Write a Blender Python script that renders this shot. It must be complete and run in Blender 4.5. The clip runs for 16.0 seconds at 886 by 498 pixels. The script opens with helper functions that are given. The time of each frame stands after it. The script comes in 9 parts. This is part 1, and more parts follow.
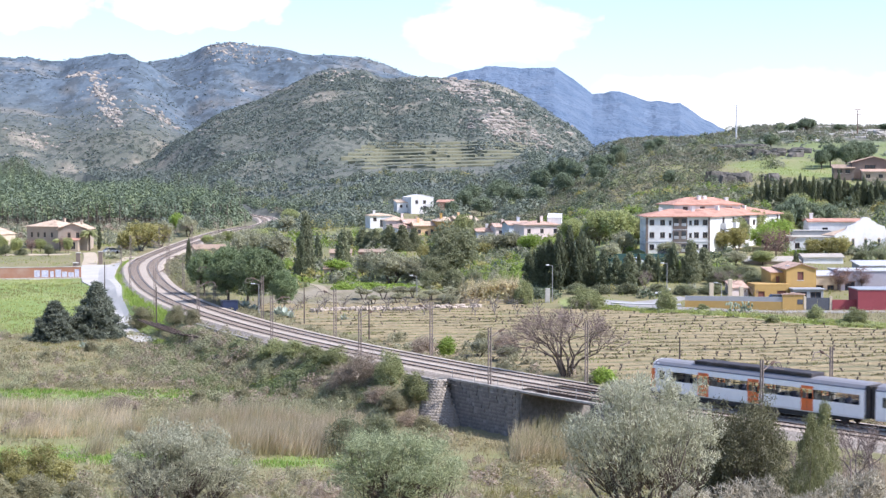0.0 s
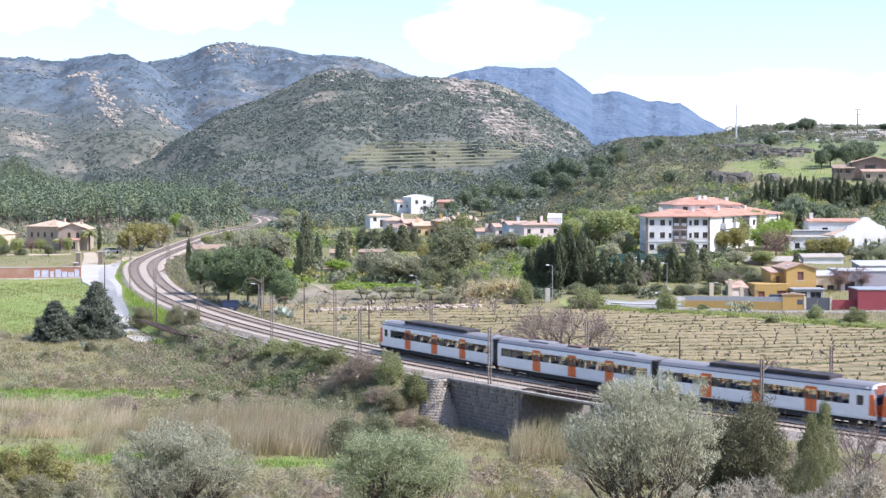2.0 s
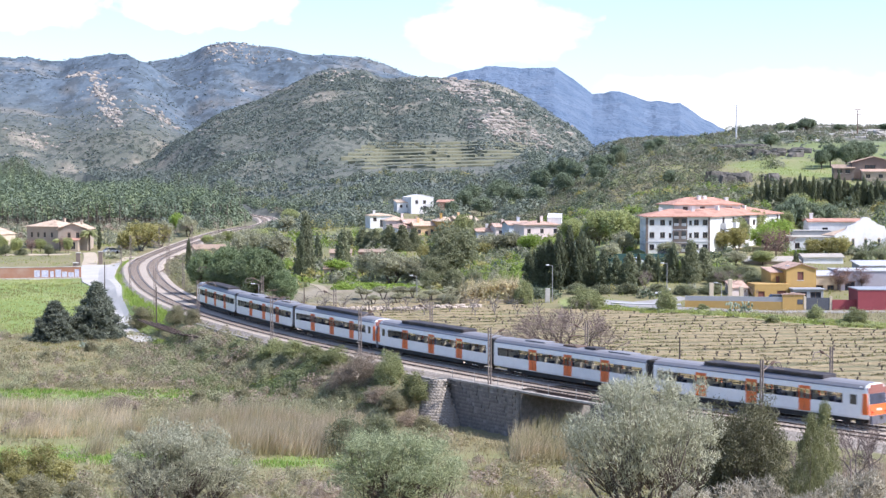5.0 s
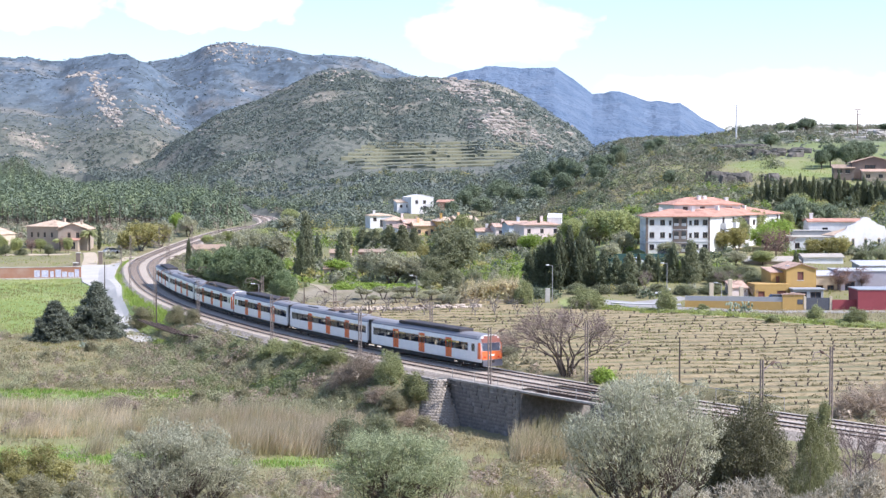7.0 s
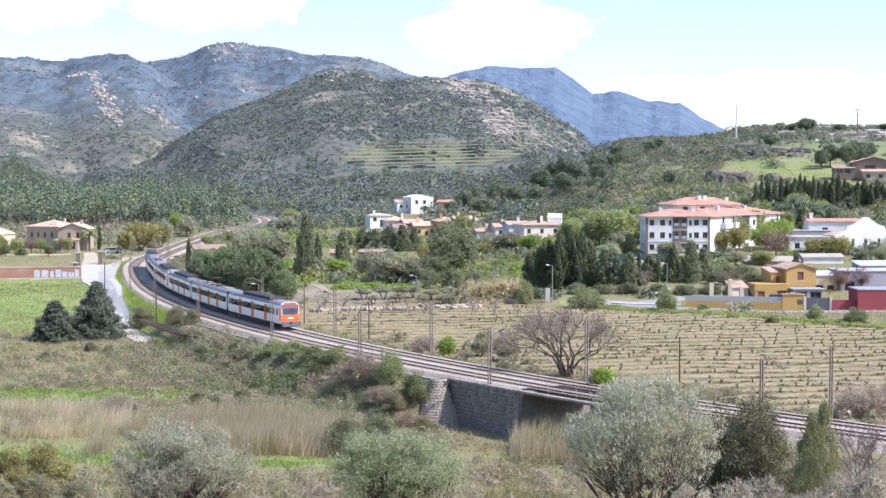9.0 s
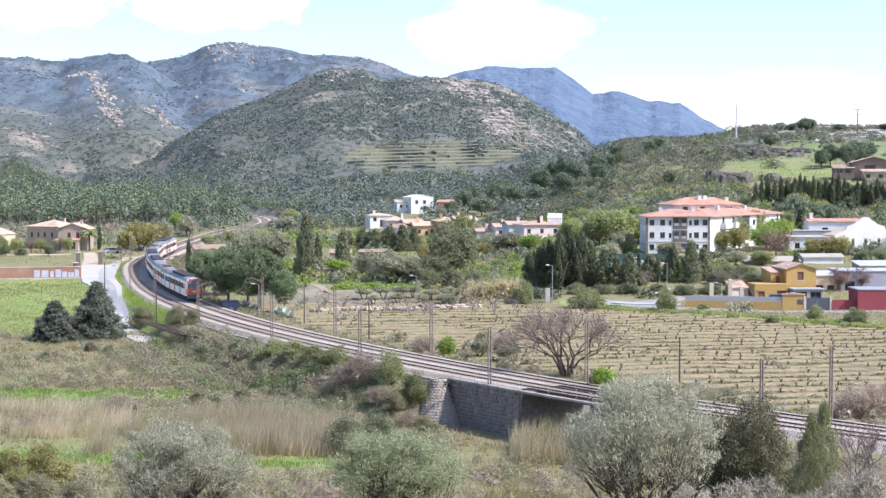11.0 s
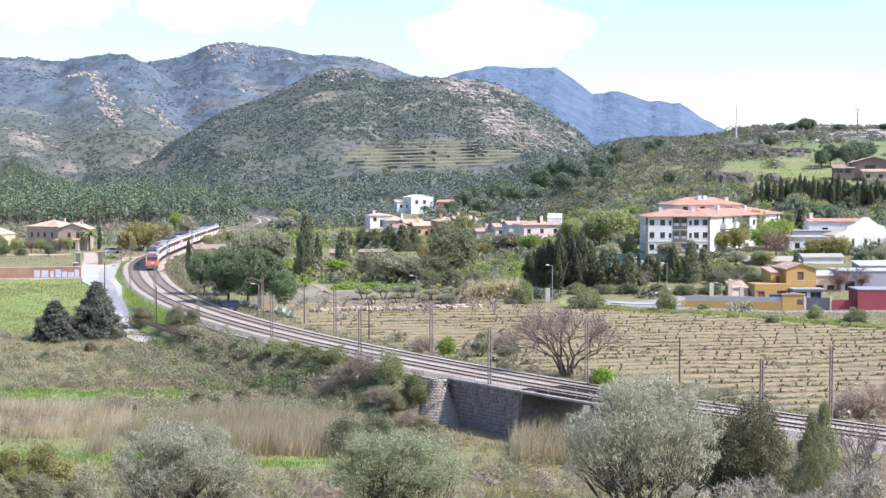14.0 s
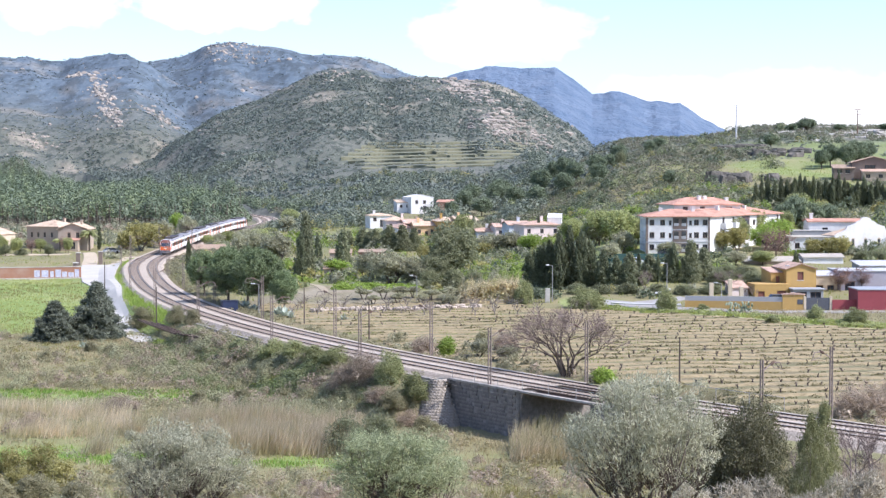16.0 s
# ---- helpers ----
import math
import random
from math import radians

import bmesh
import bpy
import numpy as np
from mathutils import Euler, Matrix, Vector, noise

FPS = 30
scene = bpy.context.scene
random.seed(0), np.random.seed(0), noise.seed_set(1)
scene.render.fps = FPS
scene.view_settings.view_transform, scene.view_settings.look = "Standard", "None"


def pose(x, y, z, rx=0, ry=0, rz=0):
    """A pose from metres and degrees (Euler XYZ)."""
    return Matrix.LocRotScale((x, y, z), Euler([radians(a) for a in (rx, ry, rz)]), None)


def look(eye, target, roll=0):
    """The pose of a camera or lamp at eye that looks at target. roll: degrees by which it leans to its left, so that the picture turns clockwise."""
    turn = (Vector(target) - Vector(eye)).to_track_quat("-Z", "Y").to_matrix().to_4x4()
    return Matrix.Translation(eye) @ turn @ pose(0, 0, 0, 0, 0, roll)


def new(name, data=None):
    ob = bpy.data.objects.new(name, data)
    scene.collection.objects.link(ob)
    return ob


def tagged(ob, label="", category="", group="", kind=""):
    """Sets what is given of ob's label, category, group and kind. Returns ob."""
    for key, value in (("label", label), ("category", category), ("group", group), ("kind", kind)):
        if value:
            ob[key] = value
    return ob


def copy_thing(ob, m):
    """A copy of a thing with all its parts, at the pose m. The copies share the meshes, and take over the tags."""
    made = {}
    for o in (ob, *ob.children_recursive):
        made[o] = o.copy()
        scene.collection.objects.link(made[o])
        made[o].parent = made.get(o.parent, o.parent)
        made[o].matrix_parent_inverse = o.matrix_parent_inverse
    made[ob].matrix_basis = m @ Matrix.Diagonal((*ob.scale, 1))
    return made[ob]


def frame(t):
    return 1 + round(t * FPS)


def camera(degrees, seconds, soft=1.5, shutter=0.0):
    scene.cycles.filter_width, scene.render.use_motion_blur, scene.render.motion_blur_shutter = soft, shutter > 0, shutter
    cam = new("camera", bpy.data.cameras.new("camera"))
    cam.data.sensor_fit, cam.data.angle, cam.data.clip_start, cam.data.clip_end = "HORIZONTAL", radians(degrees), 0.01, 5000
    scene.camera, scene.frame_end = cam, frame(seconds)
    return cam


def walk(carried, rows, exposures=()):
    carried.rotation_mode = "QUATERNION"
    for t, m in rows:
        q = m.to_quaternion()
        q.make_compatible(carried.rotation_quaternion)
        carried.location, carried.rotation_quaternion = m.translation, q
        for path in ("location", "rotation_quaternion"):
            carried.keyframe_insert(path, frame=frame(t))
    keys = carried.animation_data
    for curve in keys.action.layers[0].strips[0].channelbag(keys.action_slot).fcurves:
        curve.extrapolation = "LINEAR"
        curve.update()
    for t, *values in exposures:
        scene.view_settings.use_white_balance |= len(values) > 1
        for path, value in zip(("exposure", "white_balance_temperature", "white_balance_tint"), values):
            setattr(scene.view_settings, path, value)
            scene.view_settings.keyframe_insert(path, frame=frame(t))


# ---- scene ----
cam = camera(29.30, 16.0, soft=1.4, shutter=0.3)
EYE = pose(0, 0, 22.1, 90 - 2.584, 0, 0)
walk(cam, [(0.0, EYE), (16.0, EYE)], [(0.0, 0.75, 6080, 17.5), (16.0, 0.75, 6080, 17.5)])

# ---- daylight ----
SUN_AZ, SUN_EL = radians(113), radians(47)      # azimuth from +y towards +x
world = bpy.data.worlds.new("sky")
scene.world = world
world.use_nodes = True
wn = world.node_tree
sky = wn.nodes.new("ShaderNodeTexSky")
sky.sky_type, sky.sun_disc = "NISHITA", False
sky.sun_elevation, sky.sun_rotation = SUN_EL, SUN_AZ
sky.altitude, sky.air_density, sky.dust_density, sky.ozone_density = 50, 0.8, 0.9, 1.5
wn.links.new(sky.outputs[0], wn.nodes["Background"].inputs[0])
wn.nodes["Background"].inputs[1].default_value = 0.15
sun = new("sun", bpy.data.lights.new("sun", "SUN"))
sun.data.energy, sun.data.angle, sun.data.color = 3.6, radians(0.6), (1.0, 0.955, 0.88)
sun.matrix_world = look((0, 0, 0), (-math.sin(SUN_AZ) * math.cos(SUN_EL), -math.cos(SUN_AZ) * math.cos(SUN_EL), -math.sin(SUN_EL)))


# ---- materials ----
def node_setup(name):
    m = bpy.data.materials.new(name)
    m.use_nodes = True
    nt = m.node_tree
    return m, nt, nt.nodes["Principled BSDF"]


def mixer(nt, fac, a, b):
    """A colour mix; fac, a and b are sockets or values."""
    n = nt.nodes.new("ShaderNodeMix")
    n.data_type = "RGBA"
    for sock, v in ((n.inputs[0], fac), (n.inputs[6], a), (n.inputs[7], b)):
        if isinstance(v, bpy.types.NodeSocket):
            nt.links.new(v, sock)
        else:
            sock.default_value = (*v, 1) if isinstance(v, tuple) else v
    return n.outputs[2]


def noise_fac(nt, scale, lo, hi, coord="Object", detail=4.0, rough=0.6, stretch=None):
    tc = nt.nodes.new("ShaderNodeTexCoord")
    vec = tc.outputs[coord]
    if stretch:
        mp = nt.nodes.new("ShaderNodeMapping")
        mp.inputs["Scale"].default_value = stretch
        nt.links.new(vec, mp.inputs[0])
        vec = mp.outputs[0]
    tx = nt.nodes.new("ShaderNodeTexNoise")
    tx.inputs["Scale"].default_value, tx.inputs["Detail"].default_value, tx.inputs["Roughness"].default_value = scale, detail, rough
    nt.links.new(vec, tx.inputs["Vector"])
    mr = nt.nodes.new("ShaderNodeMapRange")
    mr.inputs[1].default_value, mr.inputs[2].default_value = lo, hi
    nt.links.new(tx.outputs[0], mr.inputs[0])
    return mr.outputs[0]


def bump_from(nt, bsdf, fac, dist, strength=0.6):
    b = nt.nodes.new("ShaderNodeBump")
    b.inputs["Strength"].default_value, b.inputs["Distance"].default_value = strength, dist
    nt.links.new(fac, b.inputs["Height"])
    nt.links.new(b.outputs[0], bsdf.inputs["Normal"])


def surface(name, c1, c2, scale=3.0, rough=0.8, stain=None, stain_scale=0.5, stain_amount=0.5, bump=0.01, metal=0.0, stretch=None, per_piece=0.0):
    """A weathered surface: fine grain between c1 and c2, larger stains, fine relief, and a shade of its own for each piece."""
    m, nt, bsdf = node_setup(name)
    grain = noise_fac(nt, scale, 0.3, 0.7, stretch=stretch)
    col = mixer(nt, grain, c1, c2)
    if stain:
        big = noise_fac(nt, stain_scale, 0.45, 0.75)
        mul = nt.nodes.new("ShaderNodeMath")
        mul.operation = "MULTIPLY"
        mul.inputs[1].default_value = stain_amount
        nt.links.new(big, mul.inputs[0])
        col = mixer(nt, mul.outputs[0], col, stain)
    if per_piece:
        info = nt.nodes.new("ShaderNodeObjectInfo")
        hsv = nt.nodes.new("ShaderNodeHueSaturation")
        mr = nt.nodes.new("ShaderNodeMapRange")
        mr.inputs[3].default_value, mr.inputs[4].default_value = 1 - per_piece, 1 + per_piece
        nt.links.new(info.outputs["Random"], mr.inputs[0])
        nt.links.new(mr.outputs[0], hsv.inputs["Value"])
        nt.links.new(col, hsv.inputs["Color"])
        col = hsv.outputs[0]
    nt.links.new(col, bsdf.inputs["Base Color"])
    bsdf.inputs["Roughness"].default_value, bsdf.inputs["Metallic"].default_value = rough, metal
    if bump:
        bump_from(nt, bsdf, grain, bump)
    return m


def foliage(name, c1, c2, c3=None, through_leaf=0.35, vary=0.35, rough=0.6):
    """Leaves: a shade for each leaf and each plant, some light passing through."""
    m, nt, bsdf = node_setup(name)
    geo = nt.nodes.new("ShaderNodeNewGeometry")
    each = nt.nodes.new("ShaderNodeMapRange")
    each.inputs[3].default_value, each.inputs[4].default_value = 0.18, 0.80
    nt.links.new(geo.outputs["Random Per Island"], each.inputs[0])
    col = mixer(nt, each.outputs[0], c1, c2)
    if c3:
        col = mixer(nt, noise_fac(nt, 0.35, 0.4, 0.7), col, c3)
    info = nt.nodes.new("ShaderNodeObjectInfo")
    hsv = nt.nodes.new("ShaderNodeHueSaturation")
    mr = nt.nodes.new("ShaderNodeMapRange")
    mr.inputs[3].default_value, mr.inputs[4].default_value = 1.17 - vary * 0.6, 1.17 + vary * 0.6
    nt.links.new(info.outputs["Random"], mr.inputs[0])
    nt.links.new(mr.outputs[0], hsv.inputs["Value"])
    nt.links.new(col, hsv.inputs["Color"])
    nt.links.new(hsv.outputs[0], bsdf.inputs["Base Color"])
    bsdf.inputs["Roughness"].default_value = rough
    tr = nt.nodes.new("ShaderNodeBsdfTranslucent")
    nt.links.new(hsv.outputs[0], tr.inputs[0])
    mx = nt.nodes.new("ShaderNodeMixShader")
    mx.inputs[0].default_value = through_leaf
    nt.links.new(bsdf.outputs[0], mx.inputs[1])
    nt.links.new(tr.outputs[0], mx.inputs[2])
    nt.links.new(mx.outputs[0], nt.nodes["Material Output"].inputs[0])
    return m


def glass(name, tint=(0.02, 0.025, 0.03), rough=0.08):
    m, nt, bsdf = node_setup(name)
    bsdf.inputs["Base Color"].default_value = (*tint, 1)
    bsdf.inputs["Roughness"].default_value = rough
    bsdf.inputs["Specular IOR Level"].default_value = 0.6
    nt.links.new(mixer(nt, noise_fac(nt, 1.2, 0.3, 0.7), tint, tuple(c * 2.2 + 0.01 for c in tint)), bsdf.inputs["Base Color"])
    return m


# ---- noise and mesh helpers ----
def hashed(i, j, seed):
    h = (i.astype(np.int64) * 374761393 + j.astype(np.int64) * 668265263 + seed * 974634777) & 0xFFFFFFFF
    h = ((h ^ (h >> 13)) * 1274126177) & 0xFFFFFFFF
    return ((h ^ (h >> 16)) & 0xFFFF) / 65535.0


def vnoise(x, y, seed=0):
    """Smooth value noise, 0 to 1."""
    i, j = np.floor(x), np.floor(y)
    u, v = x - i, y - j
    u, v = u * u * (3 - 2 * u), v * v * (3 - 2 * v)
    a, b, c, d = (hashed(i + p, j + q, seed) for p, q in ((0, 0), (1, 0), (0, 1), (1, 1)))
    return (a * (1 - u) + b * u) * (1 - v) + (c * (1 - u) + d * u) * v


def fbm(x, y, seed=0, octaves=4):
    total, amp, norm = 0, 1.0, 0.0
    for k in range(octaves):
        total = total + amp * vnoise(x * 2 ** k, y * 2 ** k, seed + k)
        norm += amp
        amp *= 0.5
    return total / norm


def smooth(lo, hi, v):
    t = np.clip((v - lo) / (hi - lo), 0, 1)
    return t * t * (3 - 2 * t)


def mesh_np(name, verts, faces, shading=True):
    """A mesh from arrays: verts (n, 3), faces (m, k)."""
    verts, faces = np.asarray(verts, dtype=np.float32), np.asarray(faces, dtype=np.int32)
    me = bpy.data.meshes.new(name)
    m, k = faces.shape
    me.vertices.add(len(verts))
    me.vertices.foreach_set("co", verts.ravel())
    me.loops.add(m * k)
    me.loops.foreach_set("vertex_index", faces.ravel())
    me.polygons.add(m)
    me.polygons.foreach_set("loop_start", np.arange(0, m * k, k, dtype=np.int32))
    me.polygons.foreach_set("use_smooth", np.full(m, shading))
    me.update(calc_edges=True)
    return me


def mesh_object(name, verts, faces, material, parent=None, label="", shading=False):
    ob = new(name, mesh_np(name, verts, faces, shading))
    ob.data.materials.append(material)
    ob.parent = parent
    return tagged(ob, label)


def part(name, bm, material, parent, label="", shading=False):
    me = bpy.data.meshes.new(name)
    bm.to_mesh(me)
    bm.free()
    for p in me.polygons:
        p.use_smooth = shading
    ob = new(name, me)
    me.materials.append(material)
    ob.parent = parent
    return tagged(ob, label)


def box(bm, x0, y0, z0, x1, y1, z1, bevel=0.0, m=None):
    made = bmesh.ops.create_cube(bm, size=1.0)["verts"]
    bmesh.ops.scale(bm, verts=made, vec=(x1 - x0, y1 - y0, z1 - z0))
    bmesh.ops.translate(bm, verts=made, vec=((x0 + x1) / 2, (y0 + y1) / 2, (z0 + z1) / 2))
    if bevel:
        edges = list({e for v in made for e in v.link_edges})
        made = bmesh.ops.bevel(bm, geom=edges, offset=bevel, segments=1, affect="EDGES")["verts"]
    if m is not None:
        bmesh.ops.transform(bm, matrix=m, verts=made)
    return bm


def boxed(x0, y0, z0, x1, y1, z1, bevel=0.0):
    return box(bmesh.new(), x0, y0, z0, x1, y1, z1, bevel)


def rod(bm, a, b, r0, r1=None, sides=6):
    a, b = Vector(a), Vector(b)
    r1 = r0 if r1 is None else r1
    q = (b - a).to_track_quat("Z", "Y").to_matrix().to_4x4()
    bmesh.ops.create_cone(bm, cap_ends=True, segments=sides, radius1=r0, radius2=r1, depth=(b - a).length, matrix=Matrix.Translation((a + b) / 2) @ q)
    return bm


def extruded(outline, depth, axis="y", at=0.0):
    """A plate with the outline given in two coordinates, extruded by depth along the third axis."""
    bm = bmesh.new()

    def place(p, d):
        return {"y": (p[0], d, p[1]), "x": (d, p[0], p[1]), "z": (p[0], p[1], d)}[axis]
    a = [bm.verts.new(place(p, at)) for p in outline]
    b = [bm.verts.new(place(p, at + depth)) for p in outline]
    bm.faces.new(a)
    bm.faces.new(b[::-1])
    n = len(a)
    for i in range(n):
        bm.faces.new((a[i], b[i], b[(i + 1) % n], a[(i + 1) % n]))
    bmesh.ops.recalc_face_normals(bm, faces=bm.faces)
    return bm


def empty(name, m, label, category, group="", kind=""):
    ob = new(name)
    ob.empty_display_size = 0.3
    ob.matrix_basis = m
    return tagged(ob, label, category, group, kind)


# ---- the line of the railway: heading (radians, left of north) along its length ----
KNOT_S = (-150, -60, 0, 30, 60, 120, 200, 250, 300, 350, 400, 430, 450, 465, 485, 500, 540, 580, 620, 660, 1000)
KNOT_H = (0.9656, 0.8957, 0.6981, 0.6011, 0.54, 0.4033, 0.2441, 0.1875, 0.0319, 0.0042, -0.01, -0.02, -0.06, -0.12, -0.14, -0.04, 0.10, 0.15, 0.25, 0.30, 0.30)
TS = np.arange(-150, 1001, 2.0)
TH = np.interp(TS, KNOT_S, KNOT_H)
TX = np.concatenate([[0], np.cumsum(-np.sin(TH) * 2)[:-1]])
TY = np.concatenate([[0], np.cumsum(np.cos(TH) * 2)[:-1]])
TX, TY = TX - TX[75] + 33.12, TY - TY[75] + 151.599
GAP = 4.1                                      # between the two tracks' centre lines


def on_line(s, off=0.0):
    """A place on the farther track at s metres; off: metres towards its far side. x, y, heading."""
    x, y, h = np.interp(s, TS, TX), np.interp(s, TS, TY), np.interp(s, TS, TH)
    return x + off * np.cos(h), y + off * np.sin(h), h


def line_z(s):
    """Height of the rails: level over the bridge, then climbing gently to the far curve."""
    s = np.asarray(s, dtype=float)
    return 0.504 * np.log1p(np.exp(np.clip((s - 218.4) / 40, -30, 30))) - 0.22 * np.log1p(np.exp(np.clip((s - 430) / 20, -30, 30)))


MID = -GAP / 2


def line_distance(x, y):
    """Signed distance from the middle of the two tracks (far side positive), and the place along it."""
    mx, my, mh = on_line(TS, MID)
    shape = np.shape(x)
    x, y = np.ravel(x), np.ravel(y)
    d, s = np.empty(len(x)), np.empty(len(x))
    for a in range(0, len(x), 8000):
        b = slice(a, a + 8000)
        k = np.argmin((x[b, None] - mx) ** 2 + (y[b, None] - my) ** 2, axis=1)
        dx, dy = x[b] - mx[k], y[b] - my[k]
        across, along = dx * np.cos(mh[k]) + dy * np.sin(mh[k]), -dx * np.sin(mh[k]) + dy * np.cos(mh[k])
        far = np.hypot(dx, dy)
        d[b] = np.where(far > 12, np.where(across >= 0, far, -far), across)
        s[b] = TS[k] + along
    return d.reshape(shape), s.reshape(shape)


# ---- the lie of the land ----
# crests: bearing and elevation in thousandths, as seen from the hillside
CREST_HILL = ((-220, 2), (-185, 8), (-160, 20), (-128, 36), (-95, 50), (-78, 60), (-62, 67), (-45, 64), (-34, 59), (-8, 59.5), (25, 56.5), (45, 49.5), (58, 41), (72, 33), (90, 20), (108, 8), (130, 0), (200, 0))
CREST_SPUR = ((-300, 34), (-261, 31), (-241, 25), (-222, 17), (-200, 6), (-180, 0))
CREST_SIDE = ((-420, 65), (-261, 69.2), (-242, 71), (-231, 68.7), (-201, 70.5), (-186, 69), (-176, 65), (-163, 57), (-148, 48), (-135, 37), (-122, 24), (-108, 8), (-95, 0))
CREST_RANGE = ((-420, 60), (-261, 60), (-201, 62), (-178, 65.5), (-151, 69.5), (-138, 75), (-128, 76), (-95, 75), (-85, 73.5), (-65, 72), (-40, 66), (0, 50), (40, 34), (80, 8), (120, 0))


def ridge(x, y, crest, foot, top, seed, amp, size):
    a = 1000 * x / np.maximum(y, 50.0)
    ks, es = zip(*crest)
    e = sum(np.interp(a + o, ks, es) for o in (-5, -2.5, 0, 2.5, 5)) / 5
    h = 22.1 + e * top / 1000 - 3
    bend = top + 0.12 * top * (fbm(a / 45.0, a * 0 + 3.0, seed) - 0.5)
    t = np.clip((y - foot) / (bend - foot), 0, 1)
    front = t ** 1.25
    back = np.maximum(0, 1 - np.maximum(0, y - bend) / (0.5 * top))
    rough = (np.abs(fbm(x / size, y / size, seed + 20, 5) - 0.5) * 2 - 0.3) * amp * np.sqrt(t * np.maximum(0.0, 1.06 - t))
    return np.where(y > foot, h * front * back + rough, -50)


def left_level(y):
    return np.interp(y, (140, 200, 260, 320, 380, 480, 600, 800), (-5, -5, -3.0, -1.8, -1.0, 0.9, 2.0, 4.0))


def right_level(a, y):
    ys = (140, 285, 310, 353, 400, 450, 490, 550, 600, 700, 850, 1000, 1500)
    mid = np.interp(y, ys, (-1.2, -0.8, 0, 0.5, 1, 1.7, 2.5, 4.4, 6, 10, 16, 22, 40))
    lft = np.interp(y, ys, (-1.2, -0.8, -0.5, 0, 0.5, 0.8, 1, 1.6, 2, 3, 5, 8, 20))
    rgt = np.interp(y, ys, (-1.2, -0.8, 1.5, 5.4, 8.6, 12, 14.7, 19.5, 24, 34, 45, 43, 40))
    wob = (fbm(a * 14 + 9, y / 160, 50, 3) - 0.5) * 0.05
    wl, wr = smooth(0.02, 0.12, -a + wob), smooth(0.015, 0.125, a + wob * smooth(400, 520, y))
    dip = 5.5 * smooth(0.19, 0.15, a) * smooth(0.05, 0.09, a) * smooth(600, 820, y)
    return mid + (lft - mid) * wl + (rgt - mid) * wr - dip


BRIDGE = (20.6, 32.1)                           # the opening under the line


def ground_z(x, y):
    x, y = np.asarray(x, dtype=float), np.asarray(y, dtype=float)
    a = x / np.maximum(y, 20.0)
    d, s = line_distance(x, y)
    side = smooth(-8, 8, d)
    base = left_level(y) * (1 - side) + right_level(a, y) * side
    slope = 20.3 - 0.19 * np.maximum(y, -60)
    base = np.where(y < 145, np.maximum(slope, np.where(d < 0, np.minimum(base, -4.6), base)), base)
    base = base + (fbm(x / 14, y / 14, 5) - 0.5) * np.clip(y / 300, 0.35, 1.5)
    # embankment, cutting and underpass
    out = np.maximum(0, np.maximum(d - 5.6, -d - 7.6)) / 1.6
    open_way = smooth(BRIDGE[0] - 0.5, BRIDGE[0] + 0.5, s) * (1 - smooth(BRIDGE[1] - 0.5, BRIDGE[1] + 0.5, s)) * smooth(17, 11, np.abs(d))
    level = line_z(s) - 0.85
    bed = np.clip(base, level - out, level + out)
    bed = bed * (1 - open_way) - 5.2 * open_way
    foot = smooth(BRIDGE[0] - 9, BRIDGE[0] - 7, s) * (1 - smooth(BRIDGE[1] + 13, BRIDGE[1] + 15, s)) * smooth(-3.4, -4.8, d) * (d > -30)
    bed = np.where((d < 0) & (foot > 0), np.minimum(bed, bed * (1 - foot) - 5.2 * foot), bed)
    z = np.where((np.abs(d) < 60) & (y > 60) & (y < 1100), bed, base)
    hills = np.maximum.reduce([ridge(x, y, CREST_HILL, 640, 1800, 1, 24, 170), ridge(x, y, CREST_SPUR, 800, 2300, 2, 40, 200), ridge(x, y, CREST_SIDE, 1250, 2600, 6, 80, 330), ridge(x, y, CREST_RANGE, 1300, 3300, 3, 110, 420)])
    lift = smooth(0, 30, hills - z)
    z = np.where(hills > z, z + (hills - z) * lift, z)
    return z + (smooth(0.0, 0.25, np.mod(y / 27, 1.0)) - np.mod(y / 27, 1.0)) * 2.2 * terraces(x, y)


def terraces(x, y):
    """Where the foot of the hill is stepped."""
    a = x / np.maximum(y, 50)
    return smooth(-0.078, -0.06, a) * smooth(0.055, 0.035, a) * smooth(970, 1000, y) * smooth(1300, 1260, y)


def gz(x, y):
    return float(ground_z(np.array([x]), np.array([y]))[0])


# ---- ground ----
def field_edge(x):
    return np.where(x > 28, 285 - 0.95 * (x - 28), 286.0 + 29 * smooth(16, 9, x) * smooth(-40, -30, x))


FIELD = (-38.0, 712.0)                          # a pale meadow above the village


